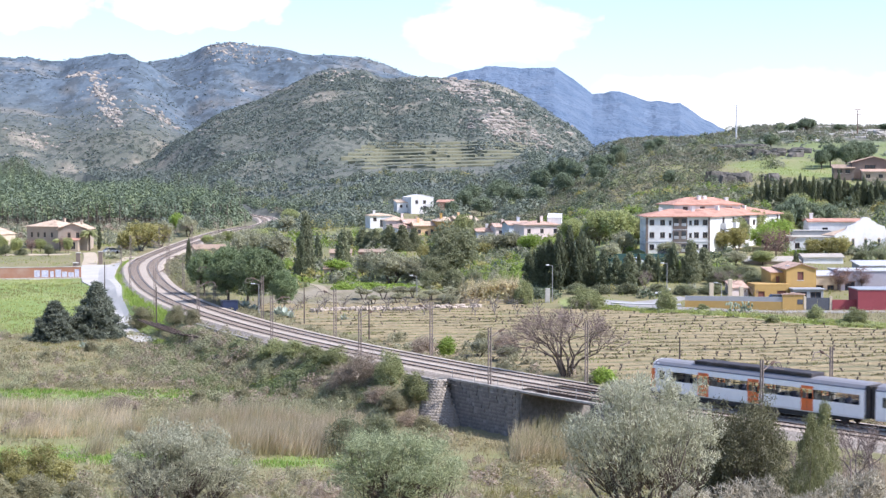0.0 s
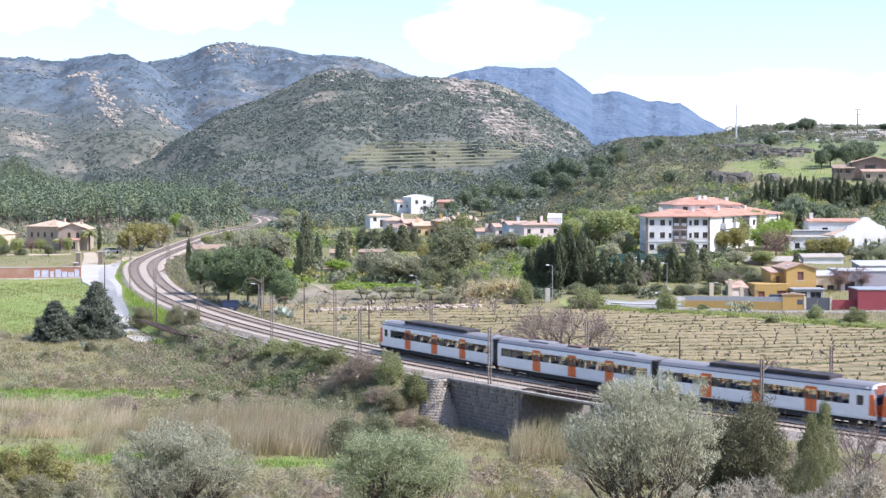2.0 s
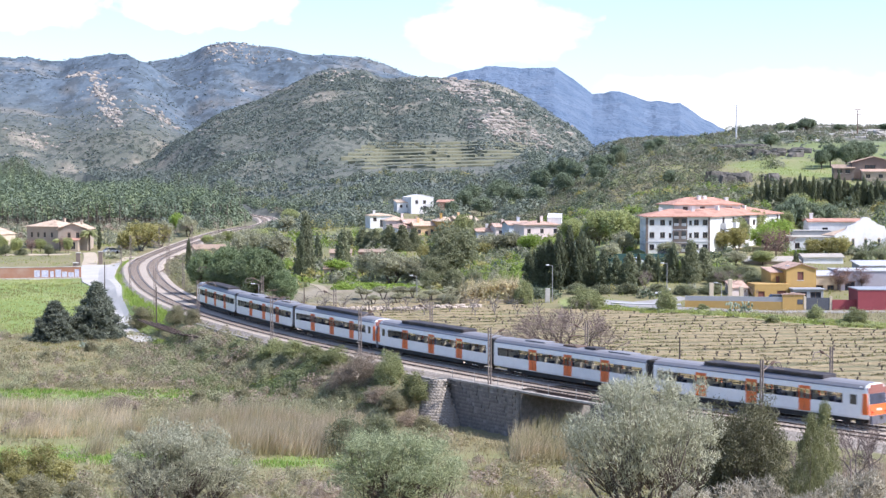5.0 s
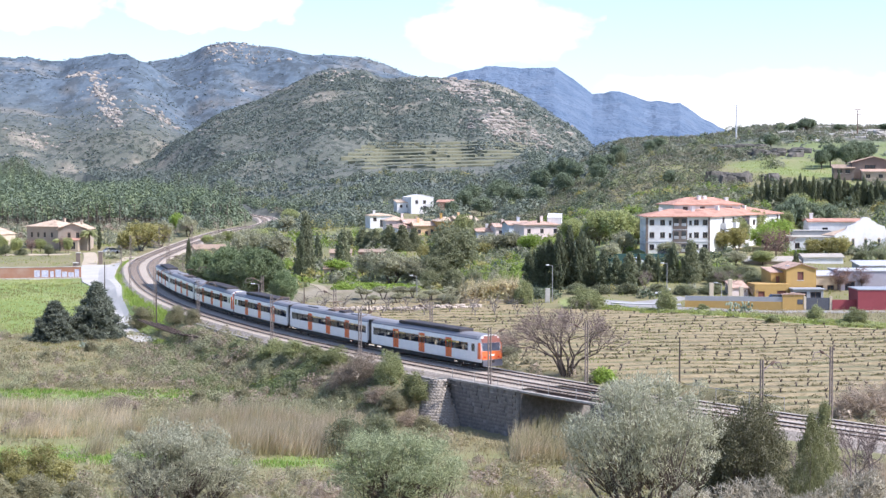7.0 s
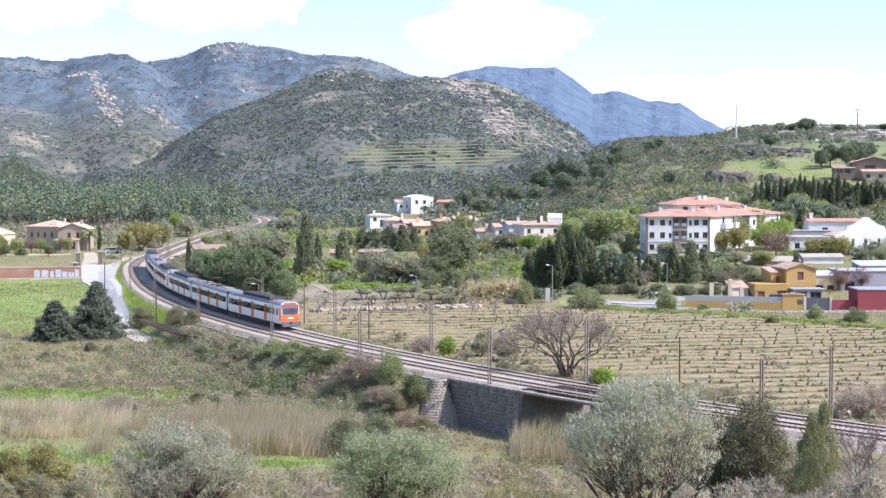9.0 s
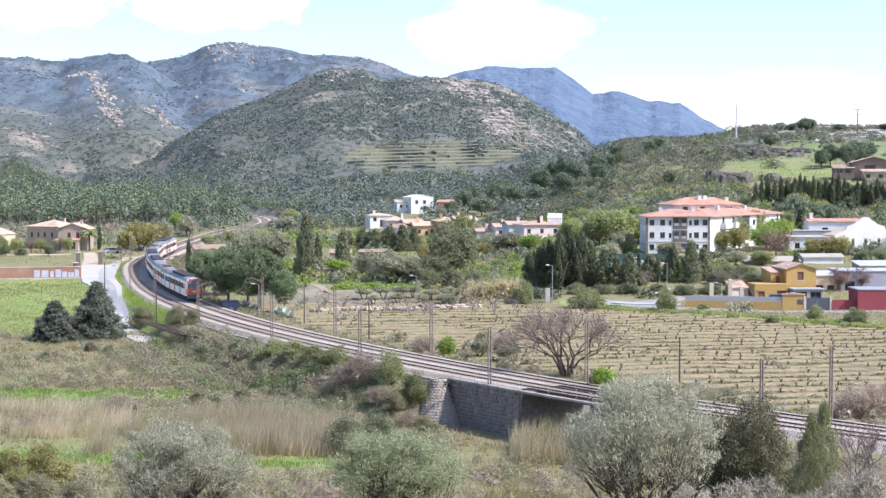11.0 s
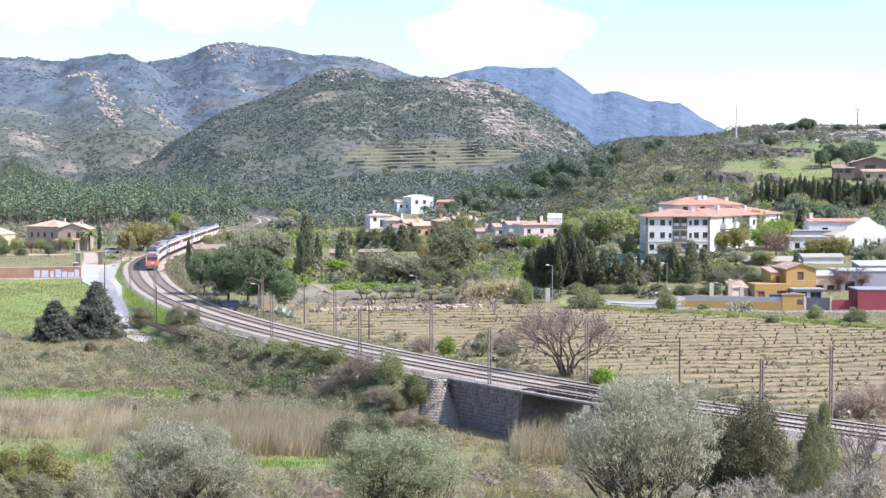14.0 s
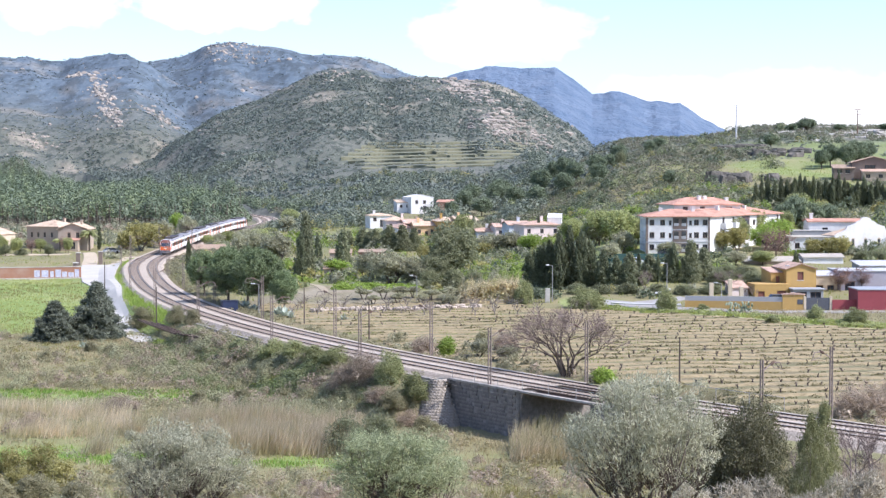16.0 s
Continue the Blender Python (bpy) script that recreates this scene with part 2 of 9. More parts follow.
def zones(x, y):
    """How much of a vineyard's soil, lush grass, hillside and bare rock each place has."""
    d, s = line_distance(x, y)
    wob = (fbm(x / 6, y / 6, 9) - 0.5) * 5
    sandy = smooth(6, 3, np.hypot((x + 22.5) * 0.9, (y - 305) * 0.22) + wob * 0.4)
    soil = sandy + smooth(7, 11, d + wob) * smooth(2, -3, y - field_edge(x) + wob * 0.5) * smooth(-42, -34, x + wob)
    lush_field = smooth(4, -2, x + 50 + 0.10 * (y - 250) + wob) * smooth(258, 266, y + wob) * smooth(372, 366, y) * (d < 0)
    patches = smooth(0.52, 0.66, fbm(x / 22, y / 9, 31)) * smooth(128, 140, y) * smooth(240, 215, y) * (d < -6)
    bands = np.maximum(smooth(5, 2, np.abs(y - 203 + wob + 0.05 * x)), smooth(8, 4, np.abs(y - 160 + wob * 1.5))) * (d < -8) * smooth(0.25, 0.5, fbm(x / 9, y / 9, 77)) * smooth(-3, -9, x)
    verge = smooth(-2, 2, y - field_edge(x)) * smooth(12, 6, y - field_edge(x)) * (x > 20)
    meadow = 0.7 * smooth(0.44, 0.60, fbm(x / 45, y / 60, 12)) * smooth(300, 340, y) * smooth(640, 480, y) * (d > 0)
    a = x / np.maximum(y, 20)
    slope_green = smooth(0.160, 0.175, a) * smooth(540, 560, y) * smooth(740, 690, y) * smooth(0.36, 0.50, fbm(x / 40, y / 60, 14))
    lane_side = smooth(3.2, 1.6, np.abs(d + 9.4)) * smooth(255, 262, y) * smooth(400, 380, y)
    lush = np.clip(lane_side + lush_field + patches * 0.25 + bands + verge + meadow * 0.8 + slope_green * 0.62, 0, 1) * (1 - soil)
    field = smooth(1.0, 0.7, np.hypot((x - FIELD[0]) / 22, (y - FIELD[1]) / 27) + wob * 0.03)
    lush = np.maximum(lush, 0.75 * field)
    hill = smooth(560, 760, y) * (1 - field)
    ridge_noise = fbm(x / 55, y / 90, 40, 5)
    rock = smooth(0.58, 0.72, ridge_noise) * smooth(1100, 1500, y) * 0.7
    rock = np.maximum(rock, smooth(0.205, 0.225, a) * smooth(700, 760, y) * smooth(1000, 900, y) * smooth(0.40, 0.52, fbm(x / 14, y / 20, 19)))
    # pale trodden earth between the pines and the vineyard
    earth = smooth(1.0, 0.45, np.hypot((x + 20) / 17, (y - 302) / 44) + wob * 0.06) * smooth(6.5, 8.5, d)
    rock = np.maximum(rock, 0.62 * earth * smooth(0.2, 0.5, fbm(x / 3, y / 7, 58)))
    # distance over which haze blue is blended into the ground colour
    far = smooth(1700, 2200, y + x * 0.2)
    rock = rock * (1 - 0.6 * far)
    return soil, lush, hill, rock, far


ANGLES = np.radians(np.concatenate([np.arange(-180, -20, 5.0), np.arange(-20, 20, 0.15), np.arange(20, 180, 5.0)]))
RINGS = np.concatenate([(0.0, 0.8, 1.8, 3.0, 4.4), 6.0 * np.exp(np.arange(0, 561) * 0.01197)])


GX, GY = RINGS[:, None] * np.sin(ANGLES)[None] + 0.35 * np.exp(-RINGS / 2)[:, None], RINGS[:, None] * np.cos(ANGLES)[None]
GZ = ground_z(GX, GY)
R_, A_ = GX.shape
idx = np.arange(R_ * A_).reshape(R_, A_)
nxt = np.roll(idx, -1, axis=1)
quads = np.stack([idx[:-1], nxt[:-1], nxt[1:], idx[1:]], axis=-1).reshape(-1, 4)[:, ::-1]
gverts = np.stack([GX, GY, GZ], axis=-1).reshape(-1, 3)
ground = new("ground", mesh_np("ground", gverts, quads))
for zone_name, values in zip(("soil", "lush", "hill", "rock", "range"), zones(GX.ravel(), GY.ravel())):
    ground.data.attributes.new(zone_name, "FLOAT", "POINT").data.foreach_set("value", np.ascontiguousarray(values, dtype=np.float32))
tagged(ground, "valley floor of grass, scrub and tilled soil rising into rocky hills", "ground", kind="structure")


def ground_material():
    m, nt, bsdf = node_setup("ground")

    def zone(n):
        at = nt.nodes.new("ShaderNodeAttribute")
        at.attribute_name = n
        return at.outputs["Fac"]
    fine, mid, big = noise_fac(nt, 1.6, 0.3, 0.7), noise_fac(nt, 0.22, 0.35, 0.65), noise_fac(nt, 0.03, 0.4, 0.62)
    grass = mixer(nt, fine, (0.19, 0.175, 0.085), (0.34, 0.285, 0.155))
    grass = mixer(nt, mid, grass, (0.25, 0.225, 0.11))
    grass = mixer(nt, big, grass, (0.21, 0.205, 0.095))
    lush = mixer(nt, fine, (0.155, 0.235, 0.052), (0.28, 0.345, 0.12))
    lush = mixer(nt, mid, lush, (0.21, 0.28, 0.075))
    lush = mixer(nt, noise_fac(nt, 0.09, 0.48, 0.8, stretch=(1, 0.5, 1)), lush, (0.36, 0.345, 0.17))
    soil = mixer(nt, fine, (0.165, 0.135, 0.073), (0.27, 0.22, 0.125))
    soil = mixer(nt, mid, soil, (0.175, 0.165, 0.082))
    soil = mixer(nt, noise_fac(nt, 0.05, 0.45, 0.75), soil, (0.19, 0.19, 0.085))
    far_fine, far_mid = noise_fac(nt, 0.12, 0.35, 0.65, detail=6, stretch=(1, 0.3, 1)), noise_fac(nt, 0.018, 0.38, 0.62, detail=5, stretch=(1, 0.5, 1))
    far_grain = noise_fac(nt, 0.45, 0.38, 0.62, detail=5)
    hill = mixer(nt, far_fine, (0.094, 0.107, 0.088), (0.166, 0.176, 0.145))
    hill = mixer(nt, far_grain, hill, (0.188, 0.188, 0.150))
    hill = mixer(nt, far_mid, hill, (0.116, 0.131, 0.105))
    shrubs, crumbs = noise_fac(nt, 0.16, 0.52, 0.585, detail=4, rough=0.65, stretch=(1, 0.3, 1)), noise_fac(nt, 0.21, 0.635, 0.69, detail=4, rough=0.7, stretch=(1, 0.3, 1))
    hill = mixer(nt, crumbs, hill, (0.36, 0.325, 0.28))
    hill = mixer(nt, shrubs, hill, (0.062, 0.075, 0.06))
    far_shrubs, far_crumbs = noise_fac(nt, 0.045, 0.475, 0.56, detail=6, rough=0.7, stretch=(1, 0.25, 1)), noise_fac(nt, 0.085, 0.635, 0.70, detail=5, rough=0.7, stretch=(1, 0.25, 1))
    # mountain ground, its bluer tones carrying the haze of distance
    hazed_hill = mixer(nt, far_fine, (0.084, 0.121, 0.158), (0.135, 0.180, 0.218))
    hazed_hill = mixer(nt, far_crumbs, hazed_hill, (0.34, 0.32, 0.30))
    hazed_hill = mixer(nt, far_shrubs, hazed_hill, (0.064, 0.088, 0.108))
    hill = mixer(nt, zone("range"), hill, hazed_hill)
    rock = mixer(nt, far_fine, (0.205, 0.182, 0.138), (0.44, 0.385, 0.30))
    col = mixer(nt, zone("hill"), grass, hill)
    col = mixer(nt, zone("lush"), col, lush)
    col = mixer(nt, zone("soil"), col, soil)
    col = mixer(nt, zone("rock"), col, rock)
    nt.links.new(col, bsdf.inputs["Base Color"])
    bsdf.inputs["Roughness"].default_value = 0.95
    bump_from(nt, bsdf, fine, 0.12, 0.8)
    return m


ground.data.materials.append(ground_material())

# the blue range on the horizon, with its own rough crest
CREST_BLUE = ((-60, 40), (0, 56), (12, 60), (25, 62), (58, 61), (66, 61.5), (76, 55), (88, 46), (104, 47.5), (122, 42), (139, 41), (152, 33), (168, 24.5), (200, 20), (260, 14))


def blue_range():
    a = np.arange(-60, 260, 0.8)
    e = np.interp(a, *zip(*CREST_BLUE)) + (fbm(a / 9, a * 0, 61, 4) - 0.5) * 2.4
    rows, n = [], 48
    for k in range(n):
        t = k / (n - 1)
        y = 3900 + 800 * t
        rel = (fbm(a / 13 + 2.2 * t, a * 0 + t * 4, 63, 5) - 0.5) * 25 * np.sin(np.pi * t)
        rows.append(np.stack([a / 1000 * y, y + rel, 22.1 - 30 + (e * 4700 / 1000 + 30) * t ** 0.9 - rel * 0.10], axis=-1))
    v = np.concatenate(rows)
    c = len(a)
    i = np.arange(c * n).reshape(n, c)
    q = np.stack([i[:-1, :-1], i[:-1, 1:], i[1:, 1:], i[1:, :-1]], axis=-1).reshape(-1, 4)
    m, nt, bsdf = node_setup("hazed_far_range")
    # distance haze put in as a blue base colour and a faint glow
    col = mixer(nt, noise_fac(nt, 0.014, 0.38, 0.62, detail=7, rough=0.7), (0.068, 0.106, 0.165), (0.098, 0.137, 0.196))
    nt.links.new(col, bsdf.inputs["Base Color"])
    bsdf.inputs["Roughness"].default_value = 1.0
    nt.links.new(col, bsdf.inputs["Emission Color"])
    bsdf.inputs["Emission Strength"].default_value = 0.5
    bump_from(nt, bsdf, noise_fac(nt, 0.012, 0.3, 0.7, detail=5), 30, 0.6)
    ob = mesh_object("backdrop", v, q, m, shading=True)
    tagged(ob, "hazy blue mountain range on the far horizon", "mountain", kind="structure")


blue_range()


def cloud(name_label, bearing, elev, width, height, seed, cover, drift, soft=0.0):
    """A thin far sheet of cloud, dense at its heart and frayed at its rim, drifting slowly."""
    dist = 4850.0
    nx, ny = 24, 12
    u, v = np.meshgrid(np.linspace(-1, 1, nx), np.linspace(-1, 1, ny))
    relief = (fbm(u * 3 + seed, v * 3, seed) - 0.5) * 60
    verts = np.stack([u * width / 2, relief, v * height / 2], axis=-1).reshape(-1, 3)
    i = np.arange(nx * ny).reshape(ny, nx)
    q = np.stack([i[:-1, :-1], i[:-1, 1:], i[1:, 1:], i[1:, :-1]], axis=-1).reshape(-1, 4)
    m, nt, bsdf = node_setup("cloud")
    n1 = noise_fac(nt, 2.2 / height, 0.0, 1.0, detail=7, rough=0.55, stretch=(0.6, 1, 1))
    tc = nt.nodes.new("ShaderNodeTexCoord")
    mp = nt.nodes.new("ShaderNodeMapping")
    mp.inputs["Scale"].default_value = (2 / width, 0, 2 / height)
    nt.links.new(tc.outputs["Object"], mp.inputs[0])
    ln = nt.nodes.new("ShaderNodeVectorMath")
    ln.operation = "LENGTH"
    nt.links.new(mp.outputs[0], ln.inputs[0])
    sub = nt.nodes.new("ShaderNodeMath")
    sub.operation = "MULTIPLY_ADD"
    nt.links.new(ln.outputs["Value"], sub.inputs[0])
    sub.inputs[1].default_value = -0.92
    nt.links.new(n1, sub.inputs[2])
    mr = nt.nodes.new("ShaderNodeMapRange")
    mr.inputs[1].default_value, mr.inputs[2].default_value = -0.17 - cover - soft, -0.01 - cover + soft
    nt.links.new(sub.outputs[0], mr.inputs[0])
    em, tr, mx = nt.nodes.new("ShaderNodeEmission"), nt.nodes.new("ShaderNodeBsdfTransparent"), nt.nodes.new("ShaderNodeMixShader")
    # sunlit white put in as an even glow; the sun doesn't light the sheet
    em.inputs[0].default_value, em.inputs[1].default_value = (1.0, 0.99, 0.985, 1), 0.97
    nt.links.new(mr.outputs[0], mx.inputs[0])
    nt.links.new(tr.outputs[0], mx.inputs[1])
    nt.links.new(em.outputs[0], mx.inputs[2])
    nt.links.new(mx.outputs[0], nt.nodes["Material Output"].inputs[0])
    ob = mesh_object("cloud", verts, q, m, shading=True)
    ob.visible_shadow = False
    tagged(ob, name_label, "cloud", kind="structure")
    x, z = bearing / 1000 * dist, 22.1 + elev / 1000 * dist
    return ob, x, dist, z, drift


CLOUDS = [
    cloud("bright white cumulus cloud above the rocky mountain", -146, 100, 640, 190, 3, 0.06, 17.0, 0.06),
    cloud("small torn white cloud in the pale sky", -243, 100, 430, 190, 7, 0.02, 17.0, 0.10),
    cloud("wispy white cloud over the middle hill", 29, 84, 640, 260, 11, -0.01, 3.0, 0.08),
    cloud("broad white bank of cloud over the village hill", 200, 40, 1300, 240, 15, -0.06, 4.0, 0.2),
]
for ob, x, y, z, drift in CLOUDS:
    ob.matrix_basis = pose(x, y, z)


# ---- railway ----
BALLAST = surface("ballast", (0.34, 0.285, 0.225), (0.60, 0.52, 0.43), 3.2, 0.95, (0.33, 0.26, 0.20), 0.25, 0.6, 0.09)
RAIL_STEEL = surface("rusty_rail", (0.045, 0.028, 0.02), (0.10, 0.06, 0.045), 8, 0.7, bump=0.002)
RAIL_HEAD = surface("polished_rail_head", (0.45, 0.44, 0.43), (0.6, 0.6, 0.6), 4, 0.25, bump=0, metal=0.9)
SLEEPER = surface("sleeper", (0.23, 0.185, 0.15), (0.38, 0.315, 0.26), 5, 0.9, bump=0.01)
CONCRETE = surface("weathered_concrete", (0.46, 0.44, 0.40), (0.60, 0.57, 0.52), 2.5, 0.9, (0.25, 0.23, 0.2), 0.4, 0.6, 0.01)
MASONRY = surface("stone_masonry", (0.20, 0.18, 0.16), (0.36, 0.32, 0.285), 2.2, 0.95, (0.075, 0.07, 0.068), 0.45, 0.75, 0.08)
GALV = surface("galvanised_steel", (0.34, 0.34, 0.33), (0.46, 0.46, 0.45), 5, 0.5, (0.30, 0.2, 0.14), 0.7, 0.5, 0.002, metal=0.4)
RUSTY = surface("rust_brown_steel", (0.13, 0.085, 0.065), (0.22, 0.15, 0.11), 6, 0.7, bump=0.003, metal=0.2)
WIRE = surface("dark_wire", (0.05, 0.05, 0.05), (0.09, 0.08, 0.08), 5, 0.6, bump=0)


def swept(s_values, profile, centre):
    """Sweeps a closed outline of (offset, height) along the line."""
    rows = []
    for off, z in profile:
        x, y, h = on_line(s_values, centre + off)
        rows.append(np.stack([x, y, z + line_z(s_values)], axis=-1))
    v = np.stack(rows, axis=1)
    n, k = v.shape[:2]
    i = np.arange(n * k).reshape(n, k)
    j = np.roll(i, -1, axis=1)
    q = np.stack([i[:-1], j[:-1], j[1:], i[1:]], axis=-1).reshape(-1, 4)
    return v.reshape(-1, 3), q


S_ALL = np.arange(-60, 960, 3.0)
bed = empty("railway", Matrix(), "double-track electrified railway on pale stone ballast", "railway", kind="structure")
for a, b in ((-60, BRIDGE[0] - 0.4), (BRIDGE[1] + 0.4, 960)):
    ss = np.linspace(a, b, int((b - a) / 3) + 2)
    v, q = swept(ss, ((-5.3, -0.95), (-4.3, -0.17), (4.3, -0.17), (5.3, -0.95)), MID)
    mesh_object("ballast_bed", v, q, BALLAST, bed)
for centre in (0.0, -GAP):
    for side in (-0.87, 0.87):
        v, q = swept(S_ALL, ((side - 0.10, -0.168), (side - 0.03, -0.12), (side - 0.025, -0.035), (side + 0.025, -0.035), (side + 0.03, -0.12), (side + 0.10, -0.168)), centre)
        rail = mesh_object("rail", v, q, RAIL_STEEL, bed)
        v, q = swept(S_ALL, ((side - 0.037, -0.037), (side - 0.037, 0.0), (side + 0.037, 0.0), (side + 0.037, -0.037)), centre)
        mesh_object("rail_head", v, q, RAIL_HEAD, rail, "polished steel running surface")


def sleepers():
    bm = boxed(-1.3, -0.12, -0.24, 1.3, 0.12, -0.13, 0.015)
    near = part("sleeper", bm, SLEEPER, bed)
    s_at = np.arange(12, 102, 0.6)
    first = True
    for centre in (0.0, -GAP):
        for s in s_at:
            x, y, h = on_line(s, centre)
            ob = near if first else new("sleeper", near.data)
            first = False
            ob.parent, ob.matrix_basis = bed, pose(x, y, float(line_z(s)), 0, 0, math.degrees(h))
    base = np.array([(-1.3, -0.12, -0.24), (1.3, -0.12, -0.24), (1.3, 0.12, -0.24), (-1.3, 0.12, -0.24), (-1.3, -0.12, -0.13), (1.3, -0.12, -0.13), (1.3, 0.12, -0.13), (-1.3, 0.12, -0.13)])
    f = np.array([(4, 5, 6, 7), (0, 1, 5, 4), (1, 2, 6, 5), (2, 3, 7, 6), (3, 0, 4, 7)])
    vs, fs, n = [], [], 0
    for centre in (0.0, -GAP):
        for s in np.concatenate([np.arange(-60, 12, 0.6), np.arange(102, 640, 0.6)]):
            x, y, h = on_line(s, centre)
            c, d = math.cos(h), math.sin(h)
            vs.append(np.stack([x + base[:, 0] * c - base[:, 1] * d, y + base[:, 0] * d + base[:, 1] * c, base[:, 2] + line_z(s)], axis=-1))
            fs.append(f + n)
            n += 8
    tagged(mesh_object("sleepers", np.concatenate(vs), np.concatenate(fs), SLEEPER, bed), kind="stuff")


sleepers()


# ---- train ----
def livery(name, c, rough=0.35, dirt=(0.25, 0.22, 0.19), amount=0.25):
    return surface(name, c, tuple(v * 0.93 for v in c), 2.0, rough, dirt, 0.7, amount, 0.0015)


TRAIN_WHITE = livery("train_white_paint", (0.93, 0.92, 0.90), 0.35, (0.45, 0.41, 0.36), 0.12)
TRAIN_ORANGE = livery("train_orange_paint", (0.82, 0.165, 0.03), 0.4)
TRAIN_GREY = livery("train_roof_grey", (0.27, 0.27, 0.29), 0.6)
TRAIN_BUMPER = livery("train_bumper_grey", (0.12, 0.12, 0.145), 0.5)
TRAIN_INSIDE = livery("train_interior_grey", (0.55, 0.53, 0.48), 0.6)
TRAIN_SEAT = livery("train_seat_blue", (0.06, 0.08, 0.16), 0.8)
TRAIN_EDGE = livery("train_roof_edge", (0.17, 0.20, 0.27), 0.5)
TRAIN_DARK = livery("train_underframe", (0.035, 0.033, 0.032), 0.8, (0.10, 0.07, 0.05), 0.6)
TRAIN_BOX = livery("train_roof_box", (0.045, 0.04, 0.045), 0.7)
# tan patches in the pane colour imitate bright reflections and views through
TRAIN_GLASS = surface("train_glass", (0.04, 0.04, 0.038), (0.085, 0.08, 0.07), 0.7, 0.1, (0.19, 0.16, 0.12), 0.45, 0.35, 0, per_piece=0.5)


def clear_pane(name, tint, gloss):
    """See-through tinted glazing with a sheen."""
    m, nt, bsdf = node_setup(name)
    bsdf.inputs["Base Color"].default_value, bsdf.inputs["Roughness"].default_value = (0.03, 0.03, 0.035, 1), 0.06
    bsdf.inputs["Specular IOR Level"].default_value = 0.8
    tr, mx = nt.nodes.new("ShaderNodeBsdfTransparent"), nt.nodes.new("ShaderNodeMixShader")
    tr.inputs[0].default_value, mx.inputs[0].default_value = (*tint, 1), gloss
    nt.links.new(tr.outputs[0], mx.inputs[1])
    nt.links.new(bsdf.outputs[0], mx.inputs[2])
    nt.links.new(mx.outputs[0], nt.nodes["Material Output"].inputs[0])
    return m


CLEAR_GLASS = clear_pane("train_side_glass", (0.96, 0.95, 0.92), 0.07)
TRAIN_SCREEN = glass("train_windscreen", (0.03, 0.035, 0.06), 0.08)
TRAIN_RED = livery("train_brow_red", (0.30, 0.105, 0.08), 0.5)
LAMP_RED = glass("tail_lamp_red", (0.5, 0.02, 0.01), 0.2)
LAMP_CLEAR = glass("headlamp_clear", (0.6, 0.6, 0.55), 0.15)

HALF, CAB = 12.9, 11.85


def hull(x0, x1, sections):
    """A shell lofted through cross-sections; sections: (x, width factor, top drop)."""
    outline = ((1.38, 0.80), (1.45, 0.98), (1.45, 2.6), (1.42, 3.2), (1.33, 3.52), (1.12, 3.72), (0.7, 3.84), (0.0, 3.88))
    ring = [(-y, z) for y, z in outline][:-1] + [(y, z) for y, z in outline[::-1]]
    bm = bmesh.new()
    rows = []
    for x, w, shift in sections:
        rows.append([bm.verts.new((x + shift * (z - 1.0) / 2.9, y * w, z)) for y, z in ring])
    for a, b in zip(rows, rows[1:]):
        for i in range(len(ring)):
            j = (i + 1) % len(ring)
            bm.faces.new((a[i], a[j], b[j], b[i]))
    bm.faces.new(rows[0][::-1])
    bm.faces.new(rows[-1])
    bmesh.ops.recalc_face_normals(bm, faces=bm.faces)
    return bm


def wall_plate(x0, x1, z0, z1, side, out=0.006, lean=0.0):
    """A thin plate on the side wall of a car."""
    y = 1.45 * side
    return boxed(x0, min(y - 0.03 * side, y + out * side), z0, x1, max(y - 0.03 * side, y + out * side), z1, 0.004)


def bogie(thing, x):
    bm = bmesh.new()
    for side in (-1, 1):
        box(bm, x - 1.75, side * 1.02 - 0.09, 0.42, x + 1.75, side * 1.02 + 0.09, 0.66, 0.04)
        for dx in (-1.25, 1.25):
            box(bm, x + dx - 0.18, side * 1.08 - 0.1, 0.34, x + dx + 0.18, side * 1.08 + 0.1, 0.6, 0.03)
        box(bm, x - 0.35, side * 1.0 - 0.12, 0.6, x + 0.35, side * 1.0 + 0.12, 0.98, 0.05)
    box(bm, x - 0.25, -1.0, 0.45, x + 0.25, 1.0, 0.7)
    frame_ob = part("bogie", bm, TRAIN_DARK, thing)
    for dx in (-1.25, 1.25):
        bm = bmesh.new()
        for side in (-1, 1):
            rod(bm, (x + dx, side * 0.80, 0.44), (x + dx, side * 0.93, 0.44), 0.44, 0.44, 20)
        rod(bm, (x + dx, -0.8, 0.44), (x + dx, 0.8, 0.44), 0.08, 0.08, 8)
        part("wheelset", bm, RAIL_STEEL, frame_ob)


